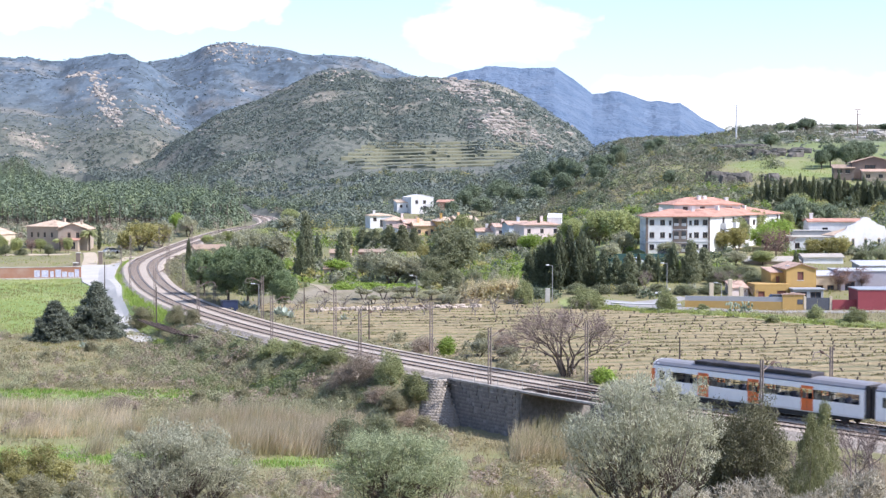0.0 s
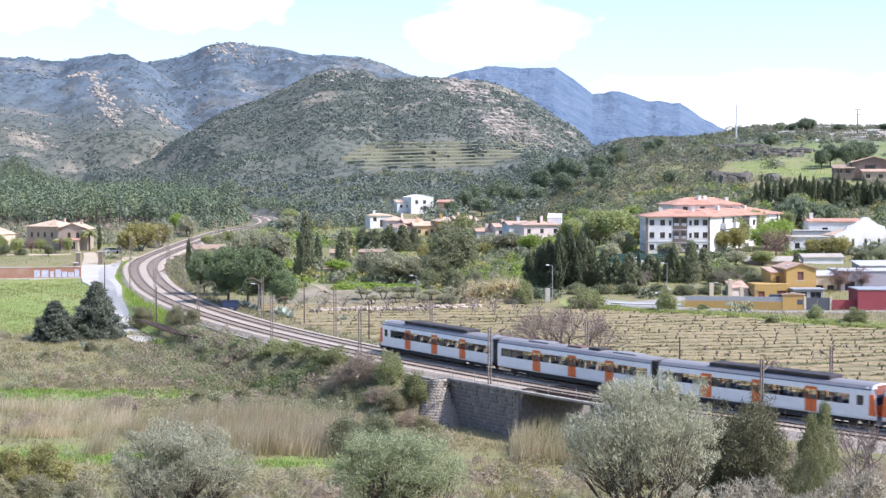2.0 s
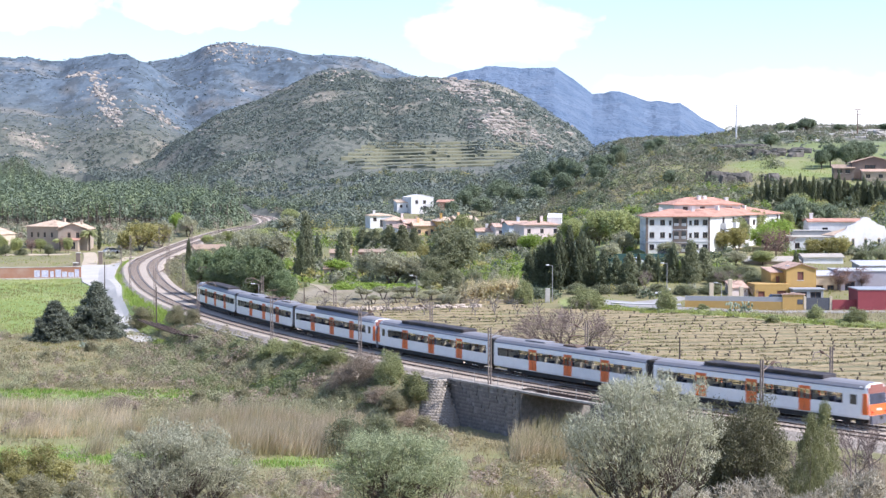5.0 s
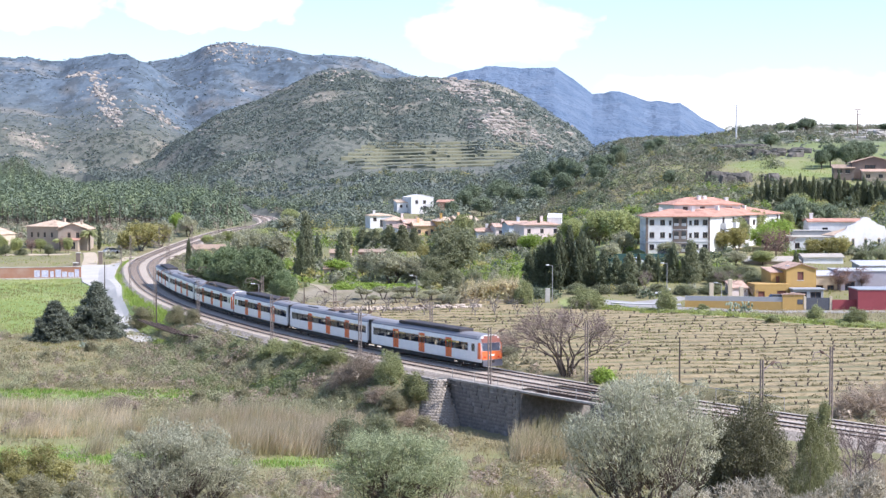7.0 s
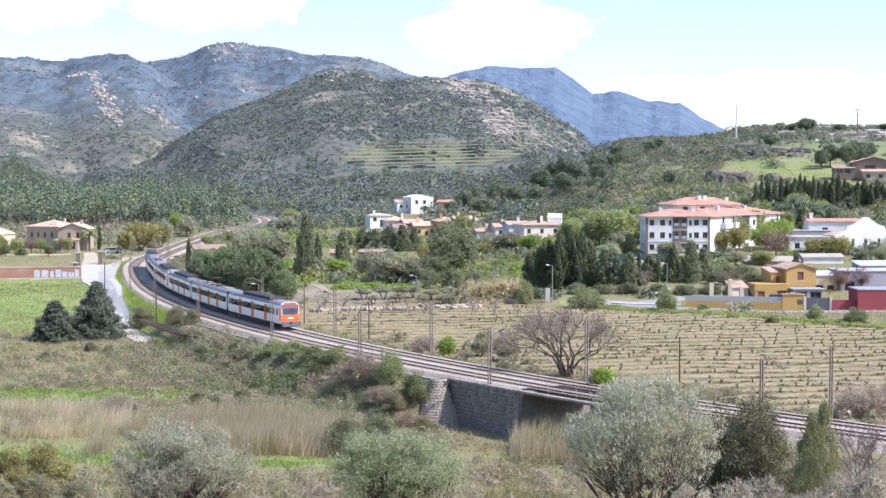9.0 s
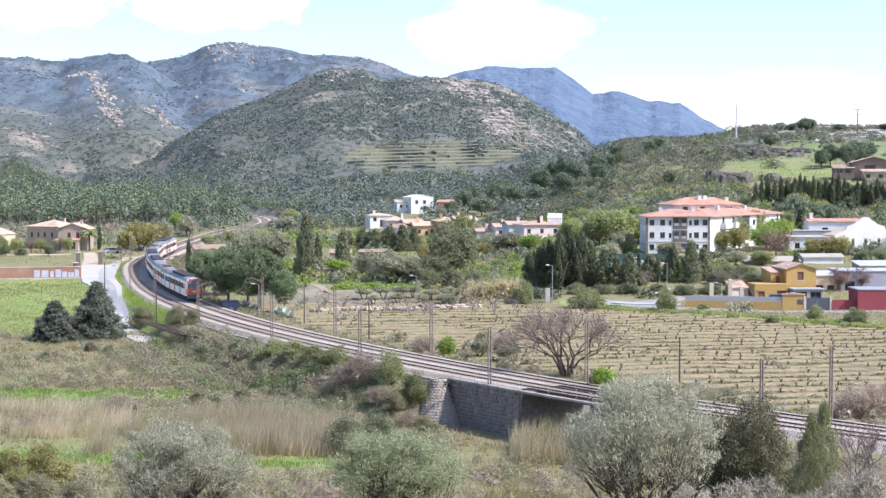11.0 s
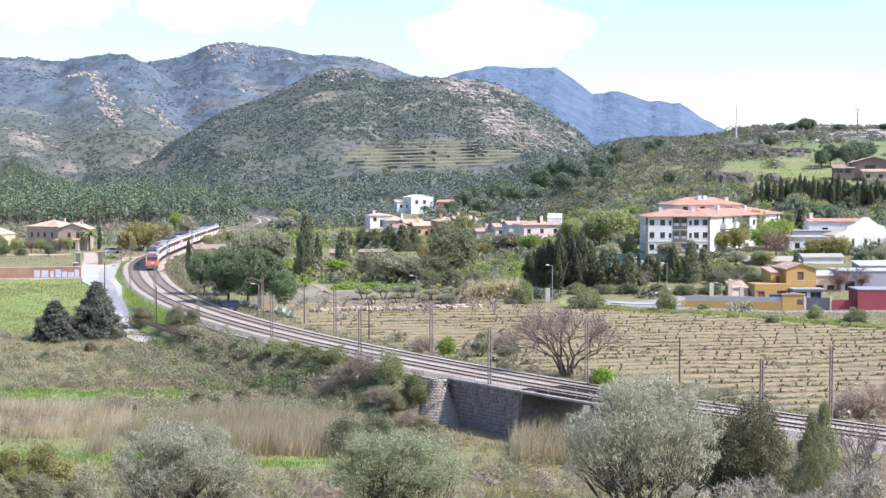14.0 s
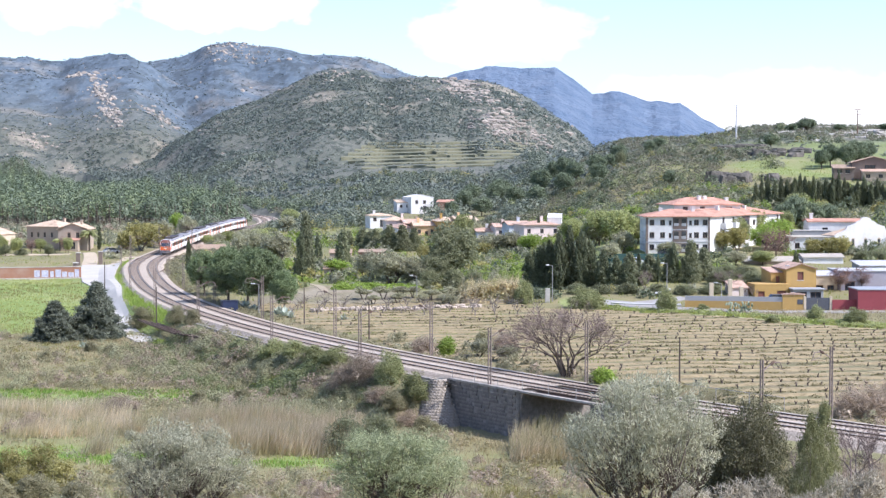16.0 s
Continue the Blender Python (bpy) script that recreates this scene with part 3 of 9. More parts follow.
def train_car(kind, flip=False):
    """One car, its middle at the origin, travelling along +x. kind: end car with cab and roof ducts, or middle car with pantograph."""
    cab = kind == "end"
    car = empty("train_car", Matrix(), "white commuter train end car with orange doors and cab" if cab else "white commuter train middle car with orange doors and pantograph", "train car", "cars of the train")
    d = -1 if flip else 1                       # the cab's direction

    def X(a, b):
        return (a, b) if d > 0 else (-b, -a)
    lo, hi = -HALF + 0.3, (CAB if cab else HALF - 0.3)
    x0, x1 = X(lo, hi)
    doors = (-6.4, -0.2, 5.95) if cab else (-6.4, -0.4, 5.6)
    w0, w1 = (-12.1, 10.1) if cab else (-12.1, 11.9)
    part("floor", boxed(x0 + 0.02, -1.37, 0.82, x1 - 0.02, 1.37, 1.12), TRAIN_DARK, car)
    for side in (-1, 1):
        part("side_wall", extruded([(side * y, z) for y, z in ((1.38, 0.80), (1.45, 0.98), (1.45, 1.98), (1.39, 1.98), (1.375, 0.80))], x1 - x0, "x", x0), TRAIN_WHITE, car)
        part("cantrail", extruded([(side * y, z) for y, z in ((1.45, 2.86), (1.45, 3.0), (1.42, 3.22), (1.35, 3.47), (1.22, 3.47), (1.38, 2.86))], x1 - x0, "x", x0), TRAIN_WHITE, car)
    for a, b in ((lo, lo + 0.08), (hi - 0.08, hi)):
        xa, xb = X(a, b)
        part("end_wall", boxed(xa, -1.40, 1.13, xb, 1.40, 3.46, 0.0), TRAIN_WHITE, car)
    arc = ((-1.35, 3.472), (-1.13, 3.72), (-0.7, 3.85), (0, 3.89), (0.7, 3.85), (1.13, 3.72), (1.35, 3.472))
    xa, xb = X(lo - 0.02, hi + (0.50 if cab else 0.02))
    part("roof", extruded(arc, xb - xa, "x", xa), TRAIN_GREY, car, "dull grey roof")
    for side in (-1, 1):
        part("gutter", boxed(xa, side * 1.40 - 0.03, 3.36, xb, side * 1.40 + 0.03, 3.48, 0.01), TRAIN_EDGE, car, "blue-grey gutter strip")
    # saloon: seats in pairs and screens beside the doors
    for k in range(11):
        c = (-11.2 + 2.05 * k) * d
        if any(abs(c - dr * d) < 1.15 for dr in doors):
            continue
        for side in (-1, 1):
            bm = boxed(c - 0.42, side * 0.86 - 0.45, 1.122, c + 0.42, side * 0.86 + 0.45, 1.56, 0.03)
            box(bm, c - 0.06, side * 0.86 - 0.45, 1.56, c + 0.06, side * 0.86 + 0.45, 2.16, 0.03)
            part("seat", bm, TRAIN_SEAT, car, "dark blue seat pair")
    for dr in doors:
        for e in (-0.95, 0.95):
            c = (dr + e) * d
            for side in (-1, 1):
                part("screen", boxed(c - 0.025, side * 0.95 - 0.40, 1.122, c + 0.025, side * 0.95 + 0.40, 2.5, 0.01), TRAIN_INSIDE, car)
    for side in (-1, 1):
        # glazing between the doors, with pillars at the ends
        stops = [w0] + [v for dr in doors for v in (dr - 0.68, dr + 0.68)] + [w1]
        for a, b in ((lo, w0), (w1, hi)):
            xa, xb = X(a, b)
            part("pillar", boxed(xa, side * 1.415 - 0.035, 1.98, xb, side * 1.415 + 0.035, 2.86), TRAIN_WHITE, car)
        for a, b in zip(stops[::2], stops[1::2]):
            xa, xb = X(a, b)
            pane = part("window", wall_plate(xa + 0.02, xb - 0.02, 1.985, 2.855, side), CLEAR_GLASS, car, "tinted see-through window band")
            n = max(1, round((xb - xa) / 1.9))
            for k in range(n + 1):
                xm = xa + 0.06 + (xb - xa - 0.12) * k / n
                part("mullion", wall_plate(xm - 0.05, xm + 0.05, 1.99, 2.85, side, 0.012), TRAIN_BOX, pane)
            part("top_light", wall_plate(xa + 0.03, xb - 0.03, 2.62, 2.66, side, 0.011), TRAIN_BOX, pane)
        for dr in doors:
            c = dr * d
            leaf = part("door", wall_plate(c - 0.66, c + 0.66, 0.9, 1.98, side, 0.016), TRAIN_ORANGE, car, "orange double sliding door")
            part("door_head", wall_plate(c - 0.66, c + 0.66, 2.86, 3.12, side, 0.016), TRAIN_ORANGE, leaf)
            for e in (-0.63, 0.0, 0.63):
                part("door_stile", wall_plate(c + e - 0.045, c + e + 0.045, 1.982, 2.858, side, 0.016), TRAIN_ORANGE, leaf)
            for s2 in (-1, 1):
                part("door_glass", wall_plate(c + s2 * 0.315 - 0.265, c + s2 * 0.315 + 0.265, 1.984, 2.856, side, 0.008), CLEAR_GLASS, leaf)
            part("door_seam", wall_plate(c - 0.015, c + 0.015, 0.92, 3.1, side, 0.021), TRAIN_DARK, leaf)
            part("step", boxed(c - 0.6, side * 1.38 - 0.08, 0.66, c + 0.6, side * 1.38 + 0.08, 0.72, 0.01), TRAIN_DARK, car)
    # underframe boxes
    for a, b, z in ((-5.6, -3.2, 0.38), (-2.6, 0.4, 0.45), (1.2, 3.6, 0.36), (4.2, 5.6, 0.5)):
        part("equipment_box", boxed(a, -1.25, z, b, 1.25, 0.99, 0.04), TRAIN_DARK, car)
    part("sole_bar", boxed(-HALF + 1.3, -1.34, 0.66, HALF - 1.3, 1.34, 0.82), TRAIN_DARK, car)
    for side in (-1, 1):
        for a, b in ((-7.0, -3.0), (-2.9, 3.0), (3.1, 7.0)):
            part("side_skirt", boxed(a, side * 1.3 - 0.03, 0.36, b, side * 1.3 + 0.03, 0.82, 0.01), TRAIN_DARK, car)
    for x in (-8.9, 8.9):
        bogie(car, x)
    # gangway bellows
    for e in ((-1,) if cab else (-1, 1)):
        xa, xb = sorted((e * d * (HALF - 0.32), e * d * (HALF + 0.18)))
        part("gangway", boxed(xa, -1.28, 0.9, xb, 1.28, 3.72, 0.05), TRAIN_DARK, car, "black gangway bellows")
    if cab:
        # roof ducts, long and dark
        xa, xb = X(-6.5, 7.6)
        part("roof_duct", boxed(xa, -0.95, 3.80, xb, 0.95, 4.18, 0.06), TRAIN_BOX, car, "long dark roof equipment cover")
        n = 7
        for k in range(n):
            xm = xa + (xb - xa) * (k + 0.5) / n
            part("duct_grille", boxed(xm - 0.7, -0.98, 3.9, xm + 0.7, 0.98, 4.1, 0.01), TRAIN_DARK, car)
        # nose: orange face, windscreen, skirt, lamps
        f0 = CAB
        secs = [(f0, 1.0, 0), (f0 + 0.75, 0.96, -0.18), (f0 + 1.05, 0.88, -0.3)]
        if d < 0:
            secs = [(-x, w, -s) for x, w, s in secs][::-1]
        nose = part("cab", hull(0, 0, secs), TRAIN_WHITE, car, "white cab end with orange sloping face")
        for side in (-1, 1):
            part("cab_flank", extruded([(d * (f0 + 0.32), 1.2), (d * (f0 + 0.98), 1.2), (d * (f0 + 0.80), 3.0), (d * (f0 + 0.40), 3.0)], 0.09, "y", side * 1.40 - 0.045), TRAIN_ORANGE, nose, "orange cab corner")
        def front(z):
            return f0 + 1.05 - 0.3 * (z - 1.0) / 2.9
        for z0, z1, wide, mat, nm, lab in ((2.10, 3.0, 1.18, TRAIN_SCREEN, "windscreen", "dark blue-tinted windscreen"), (1.14, 2.08, 1.27, TRAIN_ORANGE, "front_panel", "bright orange front panel"), (3.02, 3.50, 1.24, TRAIN_RED, "brow_panel", "red-grey panel above the windscreen"), (3.505, 3.76, 0.92, TRAIN_RED, "brow_cap", "red-grey rim under the roof"), (1.55, 1.72, 0.32, LAMP_CLEAR, "lamp_panel", "pale square panel"), (0.42, 1.12, 1.28, TRAIN_BUMPER, "skirt", "pale grey bumper skirt")):
            out = {"skirt": 0.22, "lamp_panel": 0.06}.get(nm, 0.03)
            xs = [front(z0) - 0.06, front(z0) + out, front(z1) + out, front(z1) - 0.06]
            bm = extruded([(d * xs[0], z0), (d * xs[1], z0), (d * xs[2], z1), (d * xs[3], z1)], wide * 2, "y", -wide)
            part(nm, bm, mat, nose, lab)
        for side in (-1, 1):
            part("tail_lamp", boxed(min(d * (f0 + 0.95), d * (f0 + 1.06)), side * 0.9 - 0.12, 1.32, max(d * (f0 + 0.95), d * (f0 + 1.06)), side * 0.9 + 0.12, 1.5, 0.02), LAMP_RED, nose)
            xa, xb = X(10.9, 11.6)
            part("cab_window", wall_plate(xa, xb, 2.0, 2.86, side), TRAIN_GLASS, car)
        part("coupler", rod(bmesh.new(), (d * (f0 + 0.6), 0, 0.95), (d * (f0 + 1.4), 0, 0.95), 0.16, 0.16, 10), TRAIN_DARK, car)
        part("snow_plough", boxed(min(d * 11.2, d * 11.9), -1.15, 0.22, max(d * 11.2, d * 11.9), 1.15, 0.6, 0.08), TRAIN_DARK, car)
    else:
        for x0, x1, h in ((-9.5, -6.0, 3.98), (4.5, 8.0, 4.0), (-4.0, -2.2, 4.08)):
            part("roof_unit", boxed(x0, -0.7, 3.82, x1, 0.7, h, 0.04), TRAIN_BOX if h > 4.02 else TRAIN_GREY, car)
        bm = bmesh.new()
        for side in (-1, 1):
            rod(bm, (-0.6, side * 0.55, 4.0), (1.0, side * 0.45, 4.45), 0.035)
            rod(bm, (1.0, side * 0.45, 4.45), (-0.1, side * 0.4, 5.0), 0.03)
        rod(bm, (-0.1, -0.8, 5.02), (-0.1, 0.8, 5.02), 0.04)
        rod(bm, (0.2, -0.8, 5.02), (0.2, 0.8, 5.02), 0.04)
        box(bm, -1.0, -0.7, 3.86, 1.3, 0.7, 4.02, 0.03)
        part("pantograph", bm, RUSTY, car, "raised rust-brown pantograph")
    return car


def travel(t):
    """Where the train's nose is along the line."""
    return 18.9 + 25.5 * t + 0.133 * t * t


end_front, middle, end_rear = train_car("end"), train_car("middle"), train_car("end", True)
CARS = [end_front, middle, end_rear]
CARS += [copy_thing(c, Matrix()) for c in (end_front, middle, end_rear)]
# distance of each car's middle behind the nose of the train
OFFS = (13.1, 39.3, 65.5, 91.7, 117.9, 144.1)


def car_pose(s):
    x0, y0, _ = on_line(s - 8.9)
    x1, y1, _ = on_line(s + 8.9)
    z0, z1 = float(line_z(s - 8.9)), float(line_z(s + 8.9))
    return pose((x0 + x1) / 2, (y0 + y1) / 2, (z0 + z1) / 2, 0, -math.degrees(math.asin((z1 - z0) / 17.8)), math.degrees(math.atan2(y1 - y0, x1 - x0)))


for c, o in zip(CARS, OFFS):
    c.matrix_basis = car_pose(travel(0) - o)


# ---- plants: parts of trees as arrays ----
def tube(points, radii, sides=5):
    pts, radii = np.asarray(points, dtype=float), np.asarray(radii, dtype=float)
    t = np.gradient(pts, axis=0)
    t /= np.linalg.norm(t, axis=1, keepdims=True) + 1e-9
    ref = np.where(np.abs(t[:, 2:3]) > 0.9, np.array([[1.0, 0, 0]]), np.array([[0, 0, 1.0]]))
    u = np.cross(t, ref)
    u /= np.linalg.norm(u, axis=1, keepdims=True) + 1e-9
    w = np.cross(t, u)
    a = np.linspace(0, 2 * np.pi, sides, endpoint=False)
    v = pts[:, None] + radii[:, None, None] * (np.cos(a)[None, :, None] * u[:, None] + np.sin(a)[None, :, None] * w[:, None])
    i = np.arange(len(pts) * sides).reshape(len(pts), sides)
    j = np.roll(i, -1, axis=1)
    return v.reshape(-1, 3), np.stack([i[:-1], j[:-1], j[1:], i[1:]], axis=-1).reshape(-1, 4)


def joined(pieces):
    vs, fs, n = [], [], 0
    for v, f in pieces:
        vs.append(v)
        fs.append(f + n)
        n += len(v)
    return np.concatenate(vs), np.concatenate(fs)


def leaf_quads(rng, centres, length, width, upright=0.0, outward=None):
    """A pointed leaf or spray at each centre, turned at random."""
    n = len(centres)
    d = rng.normal(size=(n, 3))
    d[:, 2] += upright
    if outward is not None:
        d += outward
    d /= np.linalg.norm(d, axis=1, keepdims=True)
    face = rng.normal(size=(n, 3)) * 0.7 + (0, 0, 0.4)
    if outward is not None:
        face += outward * 1.2
    d -= face * (np.sum(d * face, axis=1, keepdims=True) / np.sum(face * face, axis=1, keepdims=True)) * 0.85
    d /= np.linalg.norm(d, axis=1, keepdims=True)
    s = np.cross(d, face)
    s /= np.linalg.norm(s, axis=1, keepdims=True)
    k = rng.uniform(0.6, 1.4, (n, 1))
    L, W = d * length * k, s * width * k
    v = np.stack([centres + W * 0.5, centres - W * 0.5, centres + L * 1.15], axis=1).reshape(-1, 3)
    return v, np.arange(n * 3).reshape(n, 3)


def in_ball(rng, n, shell=0.5):
    d = rng.normal(size=(n, 3))
    d /= np.linalg.norm(d, axis=1, keepdims=True)
    return d * (shell + (1 - shell) * rng.random((n, 1))) ** 0.6


def crown_clumps(rng, n, shape, size=(0.11, 0.2)):
    """Centres and radii of the clumps of a crown in a unit tree (height and width 1)."""
    p = in_ball(rng, n, 0.25)
    if shape == "round":
        c = p * (0.40, 0.40, 0.34) + (0, 0, 0.62)
    elif shape == "vase":
        c = p * (0.45, 0.45, 0.40) + (0, 0, 0.55)
        c[:, :2] *= (0.58 + 0.55 * c[:, 2:3])
        low = (c[:, 2] < 0.46) & (rng.random(n) < 0.6)
        c[low, 2] = rng.uniform(0.5, 0.95, low.sum())
        c[low, :2] *= 1.15
    elif shape == "umbrella":
        c = p * (0.40, 0.40, 0.20) + (0, 0, 0.74)
        c[:, 2] = np.maximum(c[:, 2], 0.60)
    elif shape == "column":
        z = rng.random(n)
        a = rng.random(n) * 2 * np.pi
        r = 0.36 * np.sin(np.pi * (0.1 + 0.86 * z) ** 0.75) * np.sqrt(rng.random(n))
        c = np.stack([r * np.cos(a), r * np.sin(a), 0.04 + 0.92 * z], axis=-1)
    elif shape == "cone":
        z = rng.random(n) ** 1.25
        a = rng.random(n) * 2 * np.pi
        r = 0.42 * (1 - 0.93 * z) * (0.55 + 0.45 * rng.random(n))
        c = np.stack([r * np.cos(a), r * np.sin(a), 0.06 + 0.88 * z], axis=-1)
    elif shape == "spruce":
        z = rng.random(n) ** 1.15
        a = rng.random(n) * 2 * np.pi
        r = 0.45 * (1 - z ** 1.45) * (0.45 + 0.55 * np.sqrt(rng.random(n))) * (0.86 + 0.16 * np.sin(z * 38) + 0.10 * np.sin(5 * a + 9 * z))
        c = np.stack([r * np.cos(a), r * np.sin(a), 0.05 + 0.9 * z - 0.10 * r], axis=-1)
    elif shape == "egg":
        z = rng.random(n) ** 1.1
        a = rng.random(n) * 2 * np.pi
        r = 0.44 * np.sqrt(np.maximum(0.02, 1 - z ** 1.7)) * (0.6 + 0.4 * rng.random(n))
        c = np.stack([r * np.cos(a), r * np.sin(a), 0.08 + 0.80 * z], axis=-1)
    else:  # bush
        c = p * (0.40, 0.40, 0.72)
        c[:, 2] = np.abs(c[:, 2]) + 0.05
    return c, rng.uniform(*size, n)


def plant(name, label, category, seed, shape, leaf_mat, bark_mat, clumps=40, leaves=60, leaf=(0.06, 0.03), size=(0.10, 0.18), trunk=0.25, stems=1, girth=0.03, upright=0.0, group=""):
    """A plant of unit height and width: trunk or stems with limbs to each clump, and a crown of separate leaves."""
    rng = np.random.default_rng(seed)
    c, r = crown_clumps(rng, clumps, shape, size)
    thing = empty(name, Matrix(), label, category, group)
    pieces = [[] for _ in range(stems)]
    fan = shape == "vase"
    feet = [(rng.normal() * 0.02 * min(stems, 3 if fan else 9), rng.normal() * 0.02 * min(stems, 3 if fan else 9), 0) for _ in range(stems)]
    heads = []
    for k, ft in enumerate(feet):
        a = 2 * np.pi * (k + rng.random() * 0.6) / stems
        lean = rng.uniform(0.04, 0.30) if fan else (0.0 if stems == 1 else 0.13)
        top = np.array([ft[0] + lean * np.cos(a), ft[1] + lean * np.sin(a), trunk * rng.uniform(0.85, 1.15)])
        mid = (np.array(ft) + top) / 2 + rng.normal(size=3) * 0.012
        pieces[k].append(tube([(ft[0], ft[1], -0.05), mid, top], (girth * 1.25, girth, girth * 0.8), 7))
        heads.append(top)
    heads = np.array(heads)
    if bark_mat and shape not in ("column", "cone", "egg", "spruce"):
        for i in range(clumps):
            k = int(np.argmin(np.linalg.norm(heads - c[i], axis=1)))
            h = heads[k]
            m1 = h + (c[i] - h) * 0.45 + rng.normal(size=3) * 0.03 + (0, 0, 0.02)
            pieces[k].append(tube([h, m1, c[i]], (girth * 0.5, girth * 0.3, girth * 0.1), 4))
    elif bark_mat:
        pieces[0].append(tube([(0, 0, 0), (0, 0, 0.5), (0, 0, 0.93)], (girth, girth * 0.6, girth * 0.15), 6))
    if bark_mat:
        for group_of in pieces:
            mesh_object("trunk" if stems == 1 else "stem", *joined(group_of), bark_mat, thing, shading=True)
    n = clumps * leaves
    pick = np.repeat(np.arange(clumps), leaves)
    off = in_ball(rng, n, 0.35) * r[pick, None]
    out = off / (np.linalg.norm(off, axis=1, keepdims=True) + 1e-6) * 0.8
    at = c[pick] + off
    if shape == "vase":
        thin = rng.random(n) < np.clip((at[:, 2] - 0.30) / 0.50, 0.10, 1) ** 1.3
        at, out = at[thin], out[thin]
    v, f = leaf_quads(rng, at, leaf[0], leaf[1], upright, out)
    v[:, 2] = np.maximum(v[:, 2], 0.0)
    mesh_object("crown", v, f, leaf_mat, thing)
    return thing


def bare_tree(name, label, category, seed, bark, stems=4, depth=6, spread=0.5, twig=0.0016, base=0.022):
    """A leafless tree of unit height and width, branching down to twigs."""
    rng = np.random.default_rng(seed)
    pieces, twigs = [], []

    def grow(p, d, length, r, level):
        n = 3
        pts = [p]
        for _ in range(n):
            d = d + rng.normal(size=3) * 0.12 + np.array([0, 0, 0.05])
            d = d / np.linalg.norm(d)
            pts.append(pts[-1] + d * length / n)
        r1 = max(r * 0.62, twig)
        (pieces if level > 2 else twigs).append(tube(pts, np.linspace(r, r1, n + 1), 5 if level > 3 else 3))
        if level == 0:
            return
        for k in range(2 if level > 4 else 3):
            q = pts[-1] if k < 2 else pts[-2]
            side = rng.normal(size=3)
            side -= d * side.dot(d)
            side /= np.linalg.norm(side)
            grow(q, d * (1 - spread * 0.45) + side * spread * rng.uniform(0.6, 1.2), length * rng.uniform(0.66, 0.86), r1, level - 1)
    for k in range(stems):
        a = 2 * np.pi * k / stems + rng.random()
        grow(np.array([0.03 * np.cos(a) * (stems > 1), 0.03 * np.sin(a) * (stems > 1), -0.02]), np.array([0.42 * np.cos(a) * (stems > 1), 0.42 * np.sin(a) * (stems > 1), 1.0]), 0.26, base, depth)
    v, f = joined(pieces)
    tv, tf = joined(twigs)
    q = 3 if stems > 1 else 0
    lo, hi = np.percentile(tv, q, axis=0), np.percentile(tv, 100 - q, axis=0)
    shrink = np.array([1 / (max(hi[0] - lo[0], hi[1] - lo[1]) * 1.06)] * 2 + [1 / (hi[2] * 1.06)])
    thing = empty(name, Matrix(), label, category)
    mesh_object("trunk", v * shrink, f, bark, thing)
    mesh_object("crown", tv * shrink, tf, TWIG, thing, "fine pale brown twigs")
    return thing


BARK = surface("grey_brown_bark", (0.09, 0.07, 0.055), (0.18, 0.15, 0.12), 12, 0.95, bump=0.01)
BARK_PALE = surface("pale_bark", (0.16, 0.14, 0.12), (0.27, 0.24, 0.21), 12, 0.95, bump=0.01)
TWIG = surface("brown_twigs", (0.17, 0.13, 0.115), (0.27, 0.215, 0.19), 8, 0.95, bump=0)
TWIG_DARK = surface("dark_twigs", (0.085, 0.066, 0.055), (0.14, 0.11, 0.09), 8, 0.95, bump=0)
LEAF_SILVER = foliage("silver_leaves", (0.18, 0.185, 0.115), (0.58, 0.57, 0.42), None, 0.4, 0.1)
LEAF_OLIVE = foliage("grey_green_leaves", (0.23, 0.235, 0.15), (0.45, 0.44, 0.30), None, 0.45)
LEAF_DARK = foliage("dark_evergreen_leaves", (0.12, 0.138, 0.076), (0.30, 0.31, 0.175), None, 0.4)
LEAF_PINE = foliage("pine_needles", (0.085, 0.125, 0.056), (0.24, 0.295, 0.14), None, 0.3)
LEAF_MID = foliage("mid_green_leaves", (0.215, 0.245, 0.10), (0.43, 0.45, 0.20), None, 0.45)
LEAF_LIME = foliage("fresh_green_leaves", (0.19, 0.28, 0.05), (0.35, 0.44, 0.10), None, 0.5)
LEAF_GOLD = foliage("golden_green_leaves", (0.235, 0.222, 0.075), (0.39, 0.355, 0.145), None, 0.45)
LEAF_BROWN = foliage("brown_grey_twigs", (0.25, 0.198, 0.148), (0.46, 0.38, 0.29), None, 0.35)
LEAF_WHITE = foliage("pale_flowering_sprays", (0.06, 0.052, 0.032), (0.74, 0.67, 0.52), None, 0.4)
LEAF_DRY = foliage("dry_grass", (0.34, 0.28, 0.17), (0.60, 0.51, 0.36), (0.27, 0.26, 0.12), 0.45)
LEAF_SCRUB = foliage("scrub_leaves", (0.165, 0.165, 0.09), (0.40, 0.375, 0.225), (0.30, 0.275, 0.175), 0.45)
LEAF_HEATH = foliage("heath_leaves", (0.185, 0.195, 0.112), (0.43, 0.42, 0.26), None, 0.45)
LEAF_GRASS = foliage("meadow_grass", (0.165, 0.245, 0.05), (0.38, 0.43, 0.12), (0.36, 0.33, 0.13), 0.45)
LEAF_REED = foliage("dry_reeds", (0.46, 0.38, 0.26), (0.80, 0.69, 0.50), (0.45, 0.41, 0.22), 0.6)
FOREST = foliage("forest_needles", (0.088, 0.120, 0.072), (0.215, 0.262, 0.155), None, 0.15, 0.1)
FAR_OLIVE = foliage("far_olive_leaves", (0.22, 0.228, 0.155), (0.36, 0.36, 0.25), None, 0.4, 0.1)
FAR_DARK = foliage("far_evergreen_leaves", (0.08, 0.105, 0.066), (0.165, 0.195, 0.115), None, 0.35, 0.1)
